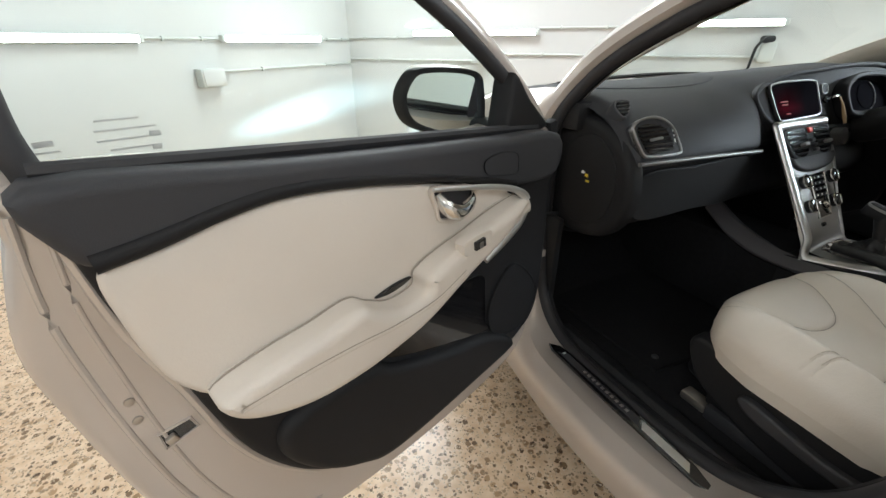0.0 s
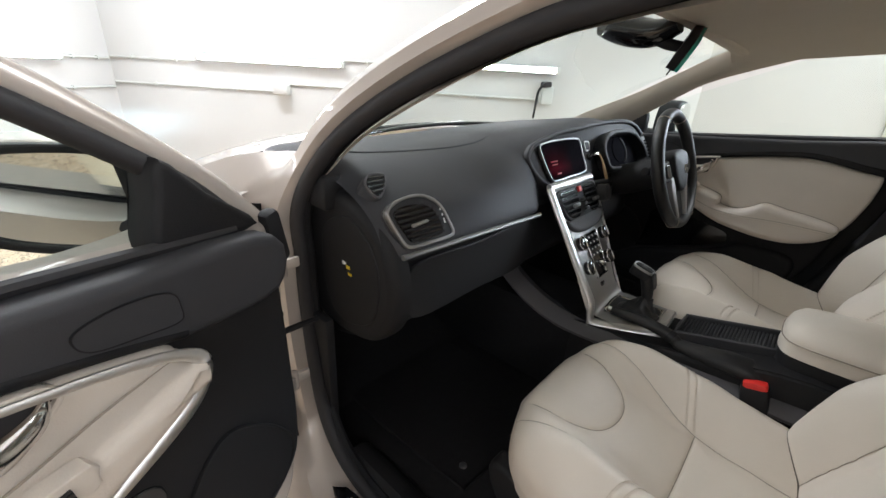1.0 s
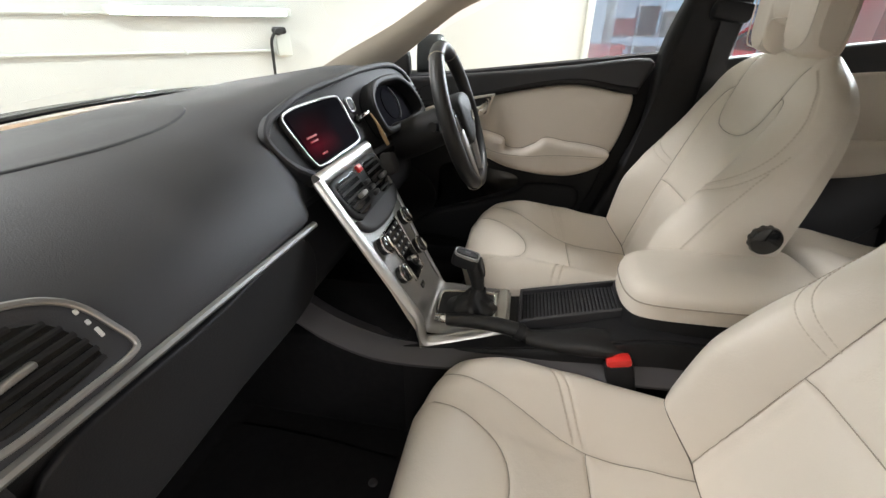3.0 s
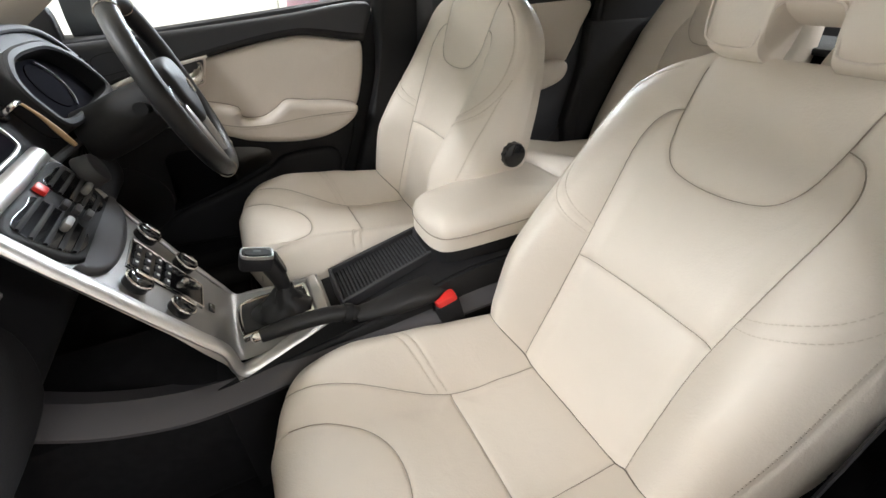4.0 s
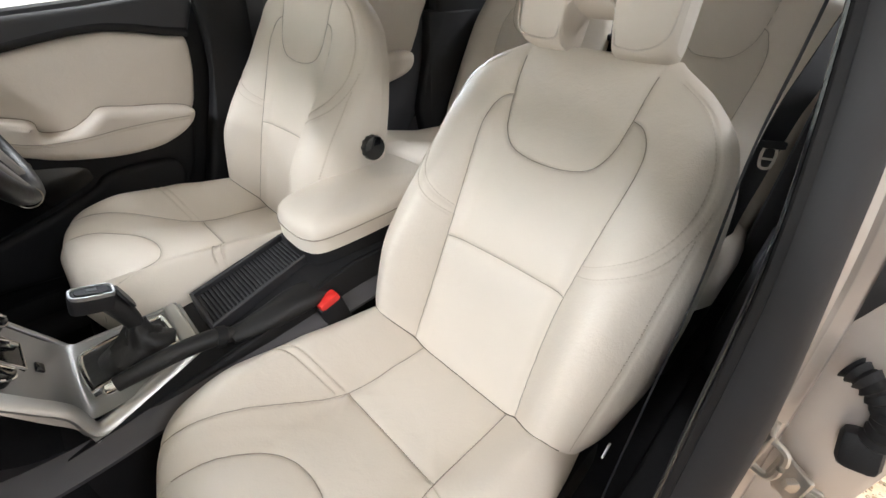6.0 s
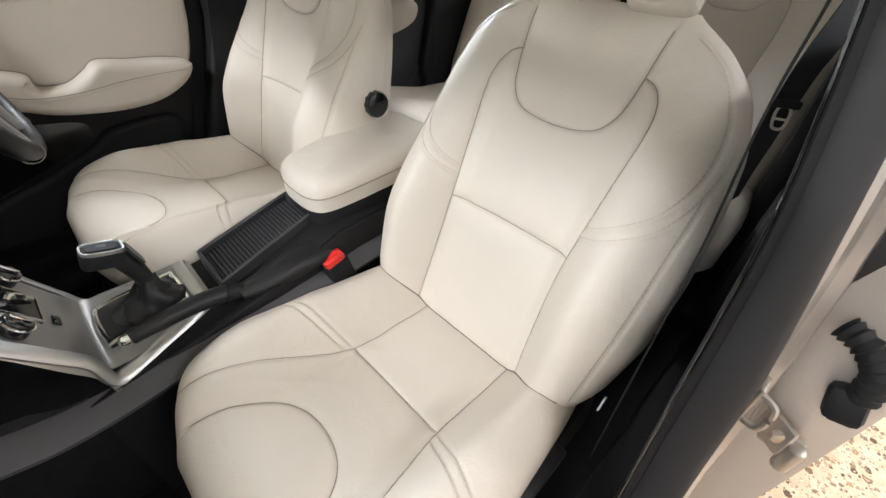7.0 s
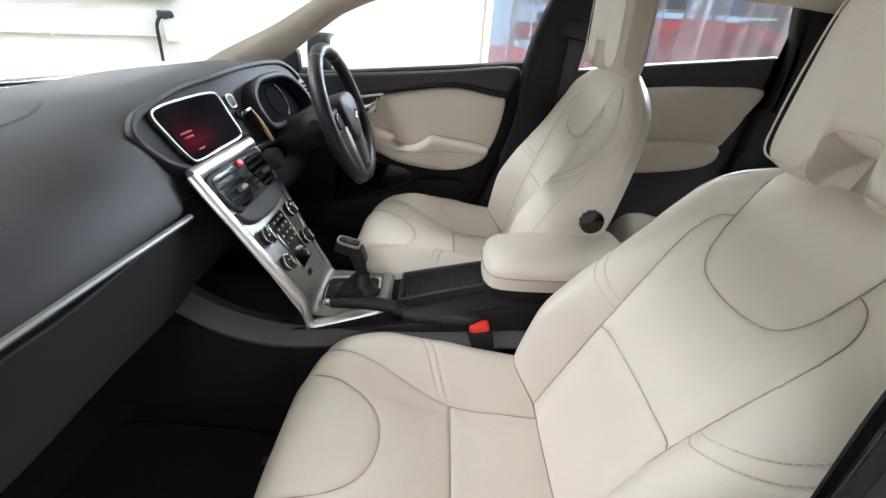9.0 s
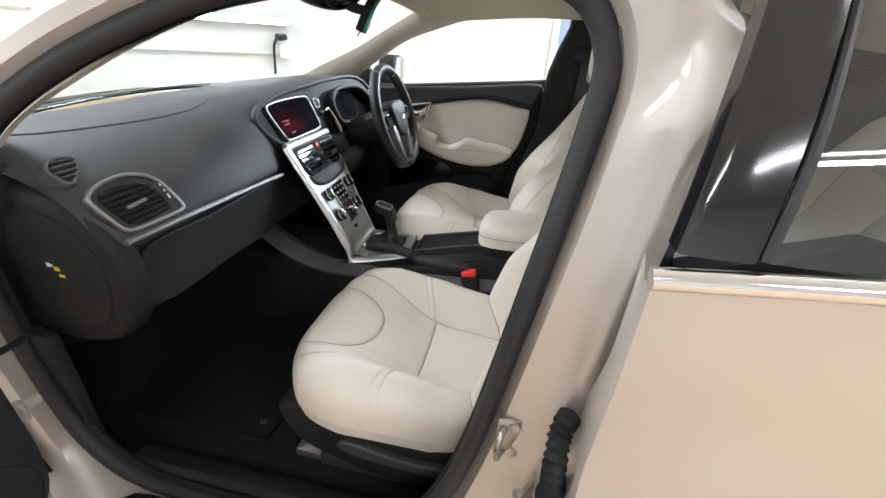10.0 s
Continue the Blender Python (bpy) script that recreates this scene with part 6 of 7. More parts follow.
# hardware on the pillar: striker, hinge and cable bellows
striker = wpart("striker", join(rbox(0.006, 0.035, 0.075, 0.003, pose(-0.801, -0.478, 0.727, 0, 0, 8)), tube([(-0.802, -0.474, 0.748), (-0.822, -0.466, 0.744), (-0.822, -0.466, 0.704), (-0.802, -0.474, 0.700)], 0.0042, 8)), STEEL, car, "zinc door striker")
for z in (0.752, 0.702):
    wpart("striker_screw", cyl(0.009, 0.008, 0.007, 16, 0.002, pose(-0.804, -0.486, z, 0, 90)), STEEL, striker)
hinge = wpart("door_hinge", join(rbox(0.008, 0.04, 0.05, 0.006, pose(-0.846, -0.512, 0.668, 0, 0, 55)), cyl(0.010, 0.010, 0.045, 16, 0.003, pose(-0.874, -0.511, 0.640)), rbox(0.04, 0.008, 0.036, 0.004, pose(-0.860, -0.520, 0.650))), STEEL, car, "zinc rear door hinge")
wpart("hinge_bolt", cyl(0.010, 0.009, 0.010, 6, 0.002, pose(-0.850, -0.503, 0.672, 90, 0, 30)), STEEL, hinge)
bel = []
for i, t in enumerate(np.linspace(0, 1, 40)):
    p = smooth_line([(-0.830, -0.545, 0.822), (-0.852, -0.534, 0.818), (-0.874, -0.531, 0.795), (-0.879, -0.533, 0.757)], 10)[int(t * 30)]
    bel.append((p, 0.0135 + 0.0018 * math.sin(i * 1.57)))
wpart("cable_bellows", tube([p for p, _ in bel], [r for _, r in bel], 12, 1), SOFT_DARK, car, "black ribbed cable bellows")
wpart("bellows_plug", rbox(0.036, 0.03, 0.045, 0.010, pose(-0.876, -0.536, 0.738, 20, 15, 0)), SOFT_DARK, car)

# ---- door trims ----
def door_trim(door, P, add, label_side):
    """The inner side of a front door. P(s, z, n): s from the front corner of the arm pad to the rear, n into the cabin. add: wpart or part."""
    F = lambda u, v, h: P(u, v, h)
    carrier = [(-0.126, 0.955), (0.05, 0.972), (0.30, 0.992), (0.50, 1.010), (0.72, 1.030), (0.712, 0.955), (0.695, 0.86), (0.665, 0.76), (0.640, 0.66), (0.605, 0.56), (0.54, 0.46), (0.45, 0.385), (0.353, 0.353), (0.14, 0.365), (-0.060, 0.385), (-0.160, 0.44), (-0.190, 0.52), (-0.190, 0.68), (-0.186, 0.80), (-0.178, 0.87)]
    add("lower_carrier", plate(carrier, -0.045, 0.0, 0.012, F, 5), SOFT_DARK, door, "black door trim")
    up = 0.011 if label_side == "passenger" else 0.0
    upper = [(-0.165, 0.858), (-0.168, 0.952), (0.05, 0.974), (0.30, 0.994), (0.50, 1.012), (0.722, 1.033), (0.716, 0.965), (0.690, 0.933), (0.643, 0.942), (0.57, 0.955), (0.499, 0.960), (0.397, 0.948), (0.252, 0.920), (0.10, 0.888), (0.0, 0.862)]
    upper = upper[:7] + [(u, v + up * min(1.0, 0.2 + u / 0.3)) for u, v in upper[7:]]
    add("upper_trim", plate(upper, -0.03, 0.020, 0.014, F, 4), SOFT, door, "charcoal upper door trim")
    roll = smooth_line([(0.700, 0.942), (0.643, 0.949), (0.57, 0.962), (0.499, 0.967), (0.397, 0.956), (0.252, 0.929), (0.10, 0.897), (0.0, 0.871)], 5)
    roll = roll + np.array([up * min(1.0, 0.2 + u / 0.3) * np.array([0.0, 1.0]) for u, _ in roll])
    add("trim_roll", tube([F(u, v, 0.014) for u, v in roll], np.linspace(0.0125, 0.0075, len(roll)), 10, 1, 1.0, (0, 0, 1)), SOFT_DARK, door, "black roll along the leather")
    cream = [(0.692, 0.929), (0.643, 0.936), (0.57, 0.950), (0.499, 0.956), (0.397, 0.944), (0.252, 0.916), (0.11, 0.884), (0.015, 0.855), (0.03, 0.80), (0.13, 0.76), (0.26, 0.72), (0.40, 0.685), (0.52, 0.672), (0.61, 0.70), (0.637, 0.728), (0.658, 0.750), (0.674, 0.79), (0.691, 0.86)]
    cream = [(u + 0.5 * up * (u > 0.66), v + up * min(1.0, 0.2 + u / 0.3) * (v > 0.85)) for u, v in cream]
    add("leather_panel", plate(cream, -0.02, 0.013, 0.010, F, 5, 0.006), LEATHER_DOOR, door, "cream leather door panel")
    pad = [(0.646, 0.752), (0.62, 0.764), (0.56, 0.775), (0.508, 0.780), (0.440, 0.790), (0.405, 0.770), (0.360, 0.750), (0.308, 0.756), (0.300, 0.784), (0.25, 0.803), (0.18, 0.818), (0.101, 0.838), (0.010, 0.850), (0.030, 0.818), (0.095, 0.783), (0.18, 0.750), (0.250, 0.718), (0.31, 0.693), (0.381, 0.678), (0.45, 0.670), (0.522, 0.672), (0.575, 0.686), (0.615, 0.706), (0.64, 0.730)]
    pd = add("arm_pad", plate(pad, 0.0, 0.070, 0.019, F, 5), LEATHER_DOOR, door, "cream leather arm pad")
    st = smooth_line([(0.626, 0.742), (0.54, 0.744), (0.46, 0.742), (0.377, 0.736), (0.29, 0.742), (0.215, 0.768)], 8)
    add("pad_seam", tube([F(u, v, 0.0700) for u, v in st], 0.0010, 6, 1), THREAD, pd)
    add("pad_seam", tube([F(u, v - 0.007, 0.0698) for u, v in st], 0.0009, 6, 1), STITCH, pd)
    top = smooth_line([p for p in pad[:13]], 6)
    add("pad_outline", tube([F(u, v + 0.001, 0.021) for u, v in top], 0.0016, 6, 1), THREAD, pd)
    if label_side == "passenger":
        add("pull_cup", plate([(0.306, 0.772), (0.322, 0.764), (0.355, 0.759), (0.385, 0.764), (0.365, 0.770), (0.335, 0.774)], 0.0, 0.022, 0.002, F, 5), GLOSS, pd, "dark pull cup")
    bow = [(0.262, 0.924), (0.18, 0.910), (0.10, 0.893), (0.04, 0.874), (0.010, 0.852), (0.016, 0.832), (0.040, 0.808), (0.085, 0.786), (0.150, 0.759)]
    add("chrome_bow", tube([F(u, v, 0.034 + 0.030 * k) for k, (u, v) in zip(np.linspace(0, 1, 9), bow)], [0.003, 0.004, 0.005, 0.006, 0.009, 0.0115, 0.0115, 0.0095, 0.005], 10, 5, 1.2), SATIN, door, "satin chrome bow")
    cup = [(0.252, 0.920), (0.244, 0.880), (0.235, 0.856), (0.198, 0.848), (0.165, 0.858), (0.135, 0.882), (0.145, 0.902), (0.19, 0.912)]
    cp_ = add("handle_cup", plate(cup, 0.0, 0.017, 0.004, F, 5), GREY_PLASTIC, door, "recessed door handle cup")
    add("cup_frame", rim_plate(cup, 0.006, 0.0, 0.024, F, 5), LEATHER_DOOR, cp_)
    add("handle", tube([F(0.238, 0.905, 0.018), F(0.230, 0.885, 0.036), F(0.205, 0.872, 0.044), F(0.165, 0.880, 0.036), F(0.148, 0.890, 0.02)], [0.006, 0.010, 0.011, 0.008, 0.004], 10, 5, 1.4), CHROME, door, "chrome door handle")
    sw = add("switch_plate", plate([(0.225, 0.812), (0.218, 0.827), (0.152, 0.831), (0.148, 0.812), (0.155, 0.798), (0.215, 0.796)], 0.05, 0.0725, 0.002, F, 2), LEATHER_DOOR, door)
    add("window_switch", plate([(0.199, 0.820), (0.172, 0.822), (0.170, 0.805), (0.197, 0.803)], 0.07, 0.0785, 0.0015, F, 1), GLOSS, sw, "black window switch")
    add("switch_rocker", plate([(0.190, 0.817), (0.181, 0.818), (0.180, 0.808), (0.189, 0.807)], 0.078, 0.0815, 0.001, F, 1), ALU, sw, "silver window rocker")
    spk = [(-0.036, 0.655), (-0.115, 0.60), (-0.165, 0.51), (-0.115, 0.432), (0.002, 0.455), (0.053, 0.535), (0.030, 0.610)]
    gr = add("speaker_grille", plate(spk, -0.01, 0.005, 0.004, F, 5, 0.003), SOFT_DARK, door, "black speaker grille")
    add("grille_edge", rim_plate(spk, 0.004, -0.01, 0.0075, F, 5), SOFT_DARK, gr)
    pocket = [(0.36, 0.625), (0.33, 0.655), (0.147, 0.682), (0.07, 0.66), (0.075, 0.56), (0.045, 0.50), (0.20, 0.545), (0.34, 0.598)]
    add("door_pocket", plate(pocket, -0.005, 0.003, 0.002, F, 5), GLOSS, door, "dark map pocket")
    bin_o = [(0.40, 0.62), (0.34, 0.585), (0.20, 0.535), (0.04, 0.488), (-0.06, 0.40), (0.10, 0.375), (0.353, 0.362), (0.45, 0.40), (0.53, 0.47), (0.58, 0.56), (0.55, 0.62)]
    add("pocket_front", plate(bin_o, 0.0, 0.020, 0.017, F, 5), SOFT_DARK, door, "black map pocket front")
    tw = [(0.108, 0.944), (0.06, 0.950), (0.012, 0.940), (0.002, 0.915), (0.008, 0.896), (0.060, 0.903), (0.100, 0.912), (0.115, 0.928)]
    tg = add("tweeter_grille", plate(tw, 0.015, 0.0225, 0.001, F, 5), SOFT, door, "small tweeter grille")
    add("tweeter_edge", rim_plate(tw, 0.0016, 0.015, 0.0232, F, 5), SOFT_DARK, tg)


# the open passenger door
PD = pose(-1.059, 0.262, 0, 0, 0, 200)
pdoor = thing("front_door", PD, "open champagne front door with cream leather trim", "car door")
shell = [(-0.150, 0.31), (-0.202, 0.45), (-0.207, 0.70), (-0.194, 0.955), (0.05, 0.968), (0.40, 0.995), (0.725, 1.025), (0.752, 0.97), (0.782, 0.86), (0.772, 0.74), (0.752, 0.60), (0.725, 0.48), (0.66, 0.37), (0.55, 0.295), (0.36, 0.262), (0.05, 0.262)]
body = part("door_shell", plate(shell, -0.135, -0.028, 0.012, lambda u, v, h: (u, h, v), 5), PAINT, pdoor, "champagne painted door shell")
door_trim(pdoor, lambda s, z, n: (s, n, z), part, "passenger")
part("door_edge_seal", tube([(0.715, -0.02, 1.02), (0.712, -0.018, 0.95), (0.697, -0.018, 0.85), (0.665, -0.018, 0.74), (0.635, -0.018, 0.62), (0.59, -0.018, 0.52), (0.52, -0.018, 0.43)], 0.007, 8, 5), PAINT, pdoor, "painted inner door flange")
for k in (0.0, 1.0):
    part("pressed_ridge", tube([(0.740 - 0.022 * k, -0.0285, 1.00), (0.748 - 0.024 * k, -0.0285, 0.90), (0.742 - 0.026 * k, -0.0285, 0.80), (0.728 - 0.026 * k, -0.0285, 0.68), (0.706 - 0.026 * k, -0.0285, 0.56), (0.672 - 0.026 * k, -0.0285, 0.46), (0.615 - 0.02 * k, -0.0285, 0.375), (0.52, -0.0285, 0.325 + 0.014 * k)], 0.0042 - 0.001 * k, 8, 5), PAINT, body)
lat = [(0.707, 0.683), (0.672, 0.684), (0.667, 0.666), (0.705, 0.658)]
latch = part("latch", plate(lat, -0.04, -0.0265, 0.001, lambda u, v, h: (u, h, v), 1), GLOSS, pdoor, "black door latch mouth")
part("latch_claw", rbox(0.014, 0.010, 0.012, 0.003, pose(0.697, -0.024, 0.670, 0, 20)), STEEL, latch, "steel latch claw")
part("latch_plate", rim_plate([(0.691 + (u - 0.691) * 1.18, 0.6725 + (v - 0.6725) * 1.3) for u, v in lat], 0.0035, -0.04, -0.0245, lambda u, v, h: (u, h, v), 1), PAINT, latch, "bright edge of the latch mouth")
for z in (0.753, 0.722):
    part("latch_screw", cyl(0.006, 0.006, 0.004, 14, 0.001, pose(0.720, -0.0275, z, 90)), STEEL, pdoor)
fr = [(-0.19, 0.955), (-0.12, 1.035), (-0.02, 1.118), (0.08, 1.190), (0.22, 1.262), (0.40, 1.300), (0.56, 1.295), (0.68, 1.255), (0.735, 1.19), (0.745, 1.08), (0.735, 1.01)]
part("window_frame", tube([(u, -0.055 - 0.16 * (v - 0.96), v) for u, v in fr], [0.022, 0.021, 0.021, 0.020, 0.020, 0.020, 0.020, 0.020, 0.020, 0.020, 0.020], 12, 5, 0.8, (0, 1, 0)), PAINT, pdoor, "painted window frame")
inn = [(-0.145, 0.975), (-0.09, 1.035), (0.0, 1.105), (0.10, 1.172), (0.23, 1.238), (0.40, 1.276), (0.55, 1.272), (0.66, 1.237), (0.712, 1.18), (0.722, 1.08), (0.715, 1.025)]
part("frame_seal", tube([(u, -0.045 - 0.16 * (v - 0.96), v) for u, v in inn], 0.015, 10, 5, 0.9, (0, 1, 0)), RUBBER, pdoor, "black window seal")
pane = part("window_glass", fixed(([(u, -0.055 - 0.16 * (v - 0.96), v) for u, v in smooth_line(inn, 4)], [tuple(range(len(smooth_line(inn, 4))))])), GLASS, pdoor, "clear door glass")
pane.visible_shadow = False
for i, (u, v, w) in enumerate(((0.63, 1.068, 0.05), (0.625, 1.058, 0.07), (0.63, 1.048, 0.06), (0.60, 1.050, 0.014), (0.625, 1.038, 0.05), (0.602, 1.036, 0.012), (0.695, 1.052, 0.02), (0.695, 1.044, 0.028))):
    part("glass_mark", rbox(w * 0.8, 0.0008, 0.0022 if w > 0.02 else 0.006, 0.0002, Matrix.Translation((u, -0.0535 - 0.16 * (v - 0.96), v))), BOX_GREY, pane, "small unreadable glass print")
part("belt_seal", tube([(-0.13, -0.028, 0.966), (0.05, -0.028, 0.982), (0.40, -0.028, 1.010), (0.715, -0.028, 1.036)], 0.009, 8, 4), RUBBER, pdoor, "black belt line seal")
part("sail_panel", plate([(-0.045, 1.085), (-0.10, 1.03), (-0.175, 0.962), (-0.06, 0.962), (-0.012, 0.970), (-0.026, 1.03)], -0.075, -0.022, 0.010, lambda u, v, h: (u, h - 0.08 * max(0, v - 0.98), v), 3), SOFT_DARK, pdoor, "black mirror sail panel")
mo = [(0.123, 1.016), (0.102, 1.062), (0.045, 1.084), (-0.115, 1.077), (-0.146, 1.035), (-0.145, 0.958), (-0.074, 0.940), (0.079, 0.968)]
mo = [(-0.072 + (0.94 * u + 0.137) * 0.61, v) for u, v in mo]
MH = lambda u, h: h - 0.68 * u
mir = part("door_mirror", plate([(u * 1.02, 1.012 + (v - 1.012) * 1.12) for u, v in mo], -0.275, -0.195, 0.018, lambda u, v, h: (u + 0.006 + 0.7 * (h + 0.19), MH(u, h), v), 5), PAINT, pdoor, "door mirror in black and body colour")
part("mirror_cap", plate([(u * 1.01, 1.012 + (v - 1.012) * 1.10) for u, v in mo], -0.24, -0.345, -0.06, lambda u, v, h: (u + 0.006 + 0.7 * (h + 0.19), MH(u, h), v), 5), PAINT, mir, "painted mirror cap")
part("mirror_glass", plate(mo, -0.2, -0.190, 0.002, lambda u, v, h: (u, MH(u, h), v), 5), MIRROR, mir, "mirror glass")
part("mirror_rim", rim_plate([(u * 1.03, 1.012 + (v - 1.012) * 1.09) for u, v in mo], 0.011, -0.215, -0.183, lambda u, v, h: (u + 0.004, MH(u, h), v), 5), SOFT_DARK, mir, "black mirror rim")
part("mirror_arm", tube([(-0.05, -0.06, 0.975), (-0.07, -0.13, 0.965), (-0.08, -0.22, 0.975)], [0.022, 0.026, 0.030], 12, 4, 0.7), SOFT_DARK, mir)
for z in (0.85, 0.58):
    hg = part("door_hinge", join(rbox(0.05, 0.010, 0.030, 0.004, pose(-0.215, -0.045, z, 0, 0, 10)), cyl(0.009, 0.009, 0.045, 14, 0.003, pose(-0.240, -0.052, z)), rbox(0.04, 0.010, 0.022, 0.004, pose(-0.258, -0.050, z, 0, 0, -20))), PAINT, pdoor, "painted door hinge")
part("check_strap", tube([(-0.19, -0.06, 0.717), (-0.25, -0.05, 0.708), (-0.31, -0.04, 0.699)], 0.0065, 8), SOFT_DARK, pdoor, "black check strap")
part("door_bellows", tube([(-0.19, -0.115, 0.70), (-0.215, -0.12, 0.735), (-0.25, -0.12, 0.735), (-0.28, -0.115, 0.70)], [0.011, 0.012, 0.012, 0.011], 12, 6), SOFT_DARK, pdoor, "black cable bellows")
part("front_cover", rbox(0.035, 0.03, 0.10, 0.01, pose(-0.212, -0.035, 0.925, 0, 12)), SOFT_DARK, pdoor)

# the driver's door
ddoor = thing("front_door", pose(0.70, 0.05, 0.3), "closed driver door with cream leather trim", "car door")
door_trim(ddoor, lambda s, z, n: (0.668 - n, 0.245 - s * 0.995, z + 0.052 + 0.0 * s), wpart, "driver")
wpart("door_body", box_to((0.716, -0.50, 0.30), (0.84, 0.48, 1.03), 0.02), SOFT_DARK, ddoor, "black inner door shell")
wpart("door_skin", box_to((0.8425, -0.515, 0.28), (0.856, 0.50, 1.02), 0.006), PAINT, ddoor, "champagne painted door skin")
wpart("waist_rail", tube([(0.688, 0.42, 1.000), (0.688, 0.1, 1.026), (0.688, -0.25, 1.060), (0.688, -0.50, 1.086)], 0.014, 8, 4, 1.3), SOFT, ddoor, "charcoal waist rail")
gl = wpart("window_glass", loft([[(0.715 - 0.25 * (z - 1.0) ** 1.0, y, z) for y in np.linspace(0.42 if z < 1.06 else 0.42 - (z - 1.06) * 2.4, -0.53, 8)] for z in np.linspace(1.0, 1.34, 6)], False, False), GLASS, ddoor, "clear door glass")
gl.visible_shadow = False
wpart("sail_panel", plate([(0.30, 1.005), (0.44, 0.995), (0.42, 1.02), (0.30, 1.10), (0.28, 1.06)], 0, 0.03, 0.008, lambda u, v, h: (0.70 - h, u, v), 3), SOFT_DARK, ddoor, "black mirror sail panel")
dm = [(0.72, 1.015), (0.735, 1.09), (0.78, 1.125), (0.88, 1.12), (0.91, 1.08), (0.90, 1.02), (0.85, 0.995), (0.76, 0.995)]
dmir = wpart("door_mirror", plate(dm, 0.26, 0.34, 0.02, lambda u, v, h: (u + 0.035, 0.535 - h, v + 0.022), 5), SOFT_DARK, ddoor, "black-edged door mirror")
wpart("mirror_glass", plate([(0.82 + (u - 0.82) * 0.88, 1.058 + (v - 1.058) * 0.86) for u, v in dm], 0.335, 0.343, 0.002, lambda u, v, h: (u + 0.035, 0.535 - h, v + 0.022), 5), MIRROR, dmir, "mirror glass")

# rear door of the driver's side
rd = thing("rear_door", pose(0.70, -1.0, 0.3), "closed rear door with cream leather panel", "car door")
wpart("door_card", plate([(-0.62, 0.35), (-0.62, 1.08), (-0.95, 1.12), (-1.37, 1.165), (-1.37, 0.95), (-1.28, 0.6), (-1.1, 0.38)], 0, 0.05, 0.010, lambda u, v, h: (0.71 - h, u, v), 1), SOFT, rd, "charcoal rear door trim")
wpart("leather_panel", plate([(-0.64, 0.98), (-0.80, 1.025), (-0.973, 1.049), (-1.148, 1.060), (-1.34, 1.058), (-1.31, 0.97), (-1.28, 0.90), (-1.22, 0.84), (-0.98, 0.835), (-0.70, 0.80), (-0.64, 0.85)], 0, 0.016, 0.010, lambda u, v, h: (0.662 - h, u, v), 4), LEATHER_DOOR, rd, "cream leather panel")
wpart("arm_pad", plate([(-0.70, 0.83), (-0.95, 0.862), (-1.15, 0.872), (-1.235, 0.86), (-1.22, 0.80), (-1.10, 0.765), (-0.85, 0.745), (-0.70, 0.76)], 0, 0.07, 0.026, lambda u, v, h: (0.668 - h, u, v), 4), LEATHER_DOOR, rd, "cream leather arm pad")
wpart("handle", tube([(0.64, -0.83, 1.0), (0.625, -0.86, 0.985), (0.64, -0.92, 0.985)], 0.008, 8), CHROME, rd, "chrome handle")
g2 = wpart("window_glass", loft([[(0.715 - 0.25 * (z - 1.1), y, z) for y in np.linspace(-0.68, -1.38, 8)] for z in np.linspace(1.1, 1.345, 5)], False, False), GLASS, rd, "clear rear door glass")
g2.visible_shadow = False
wpart("door_body", box_to((0.715, -1.40, 0.30), (0.85, -0.53, 1.06), 0.02), PAINT, rd)

# ---- rear seat ----
bench = thing("rear_seat", pose(-0.02, -1.05, 0.30), "cream leather rear bench seat", "car seat")
rc_half = lambda l: curve1(l, [(-0.05, 0.30), (0.1, 0.32), (0.4, 0.325), (0.47, 0.30), (0.5, 0.27)])
rc_front = lambda a, l: curve1(l, [(-0.05, 0.0), (0.2, -0.01), (0.4, 0.02), (0.5, 0.01)]) + 0.03 * step(np.abs(a), 0.12, 0.26)
rc_lines = mirrored([smooth_line([(0.13, -0.03), (0.13, 0.2), (0.16, 0.45)], 6)]) + [smooth_line([(-0.13, 0.18), (0.13, 0.18)], 4)]
rb_half = lambda l: curve1(l, [(-0.05, 0.29), (0.1, 0.315), (0.45, 0.31), (0.58, 0.28), (0.64, 0.22)])
rb_front = lambda a, l: 0.0 * l + 0.05 * step(np.abs(a), 0.12, 0.26) * curve1(l, [(-0.05, 1.0), (0.3, 0.8), (0.6, 0.1)])
rb_lines = mirrored([smooth_line([(0.13, -0.03), (0.125, 0.2), (0.14, 0.42), (0.12, 0.5), (0.1, 0.52)], 6)]) + [smooth_line([(0.11, 0.63), (0.10, 0.5), (0.06, 0.44), (0, 0.43), (-0.06, 0.44), (-0.10, 0.5), (-0.11, 0.63)], 6)]
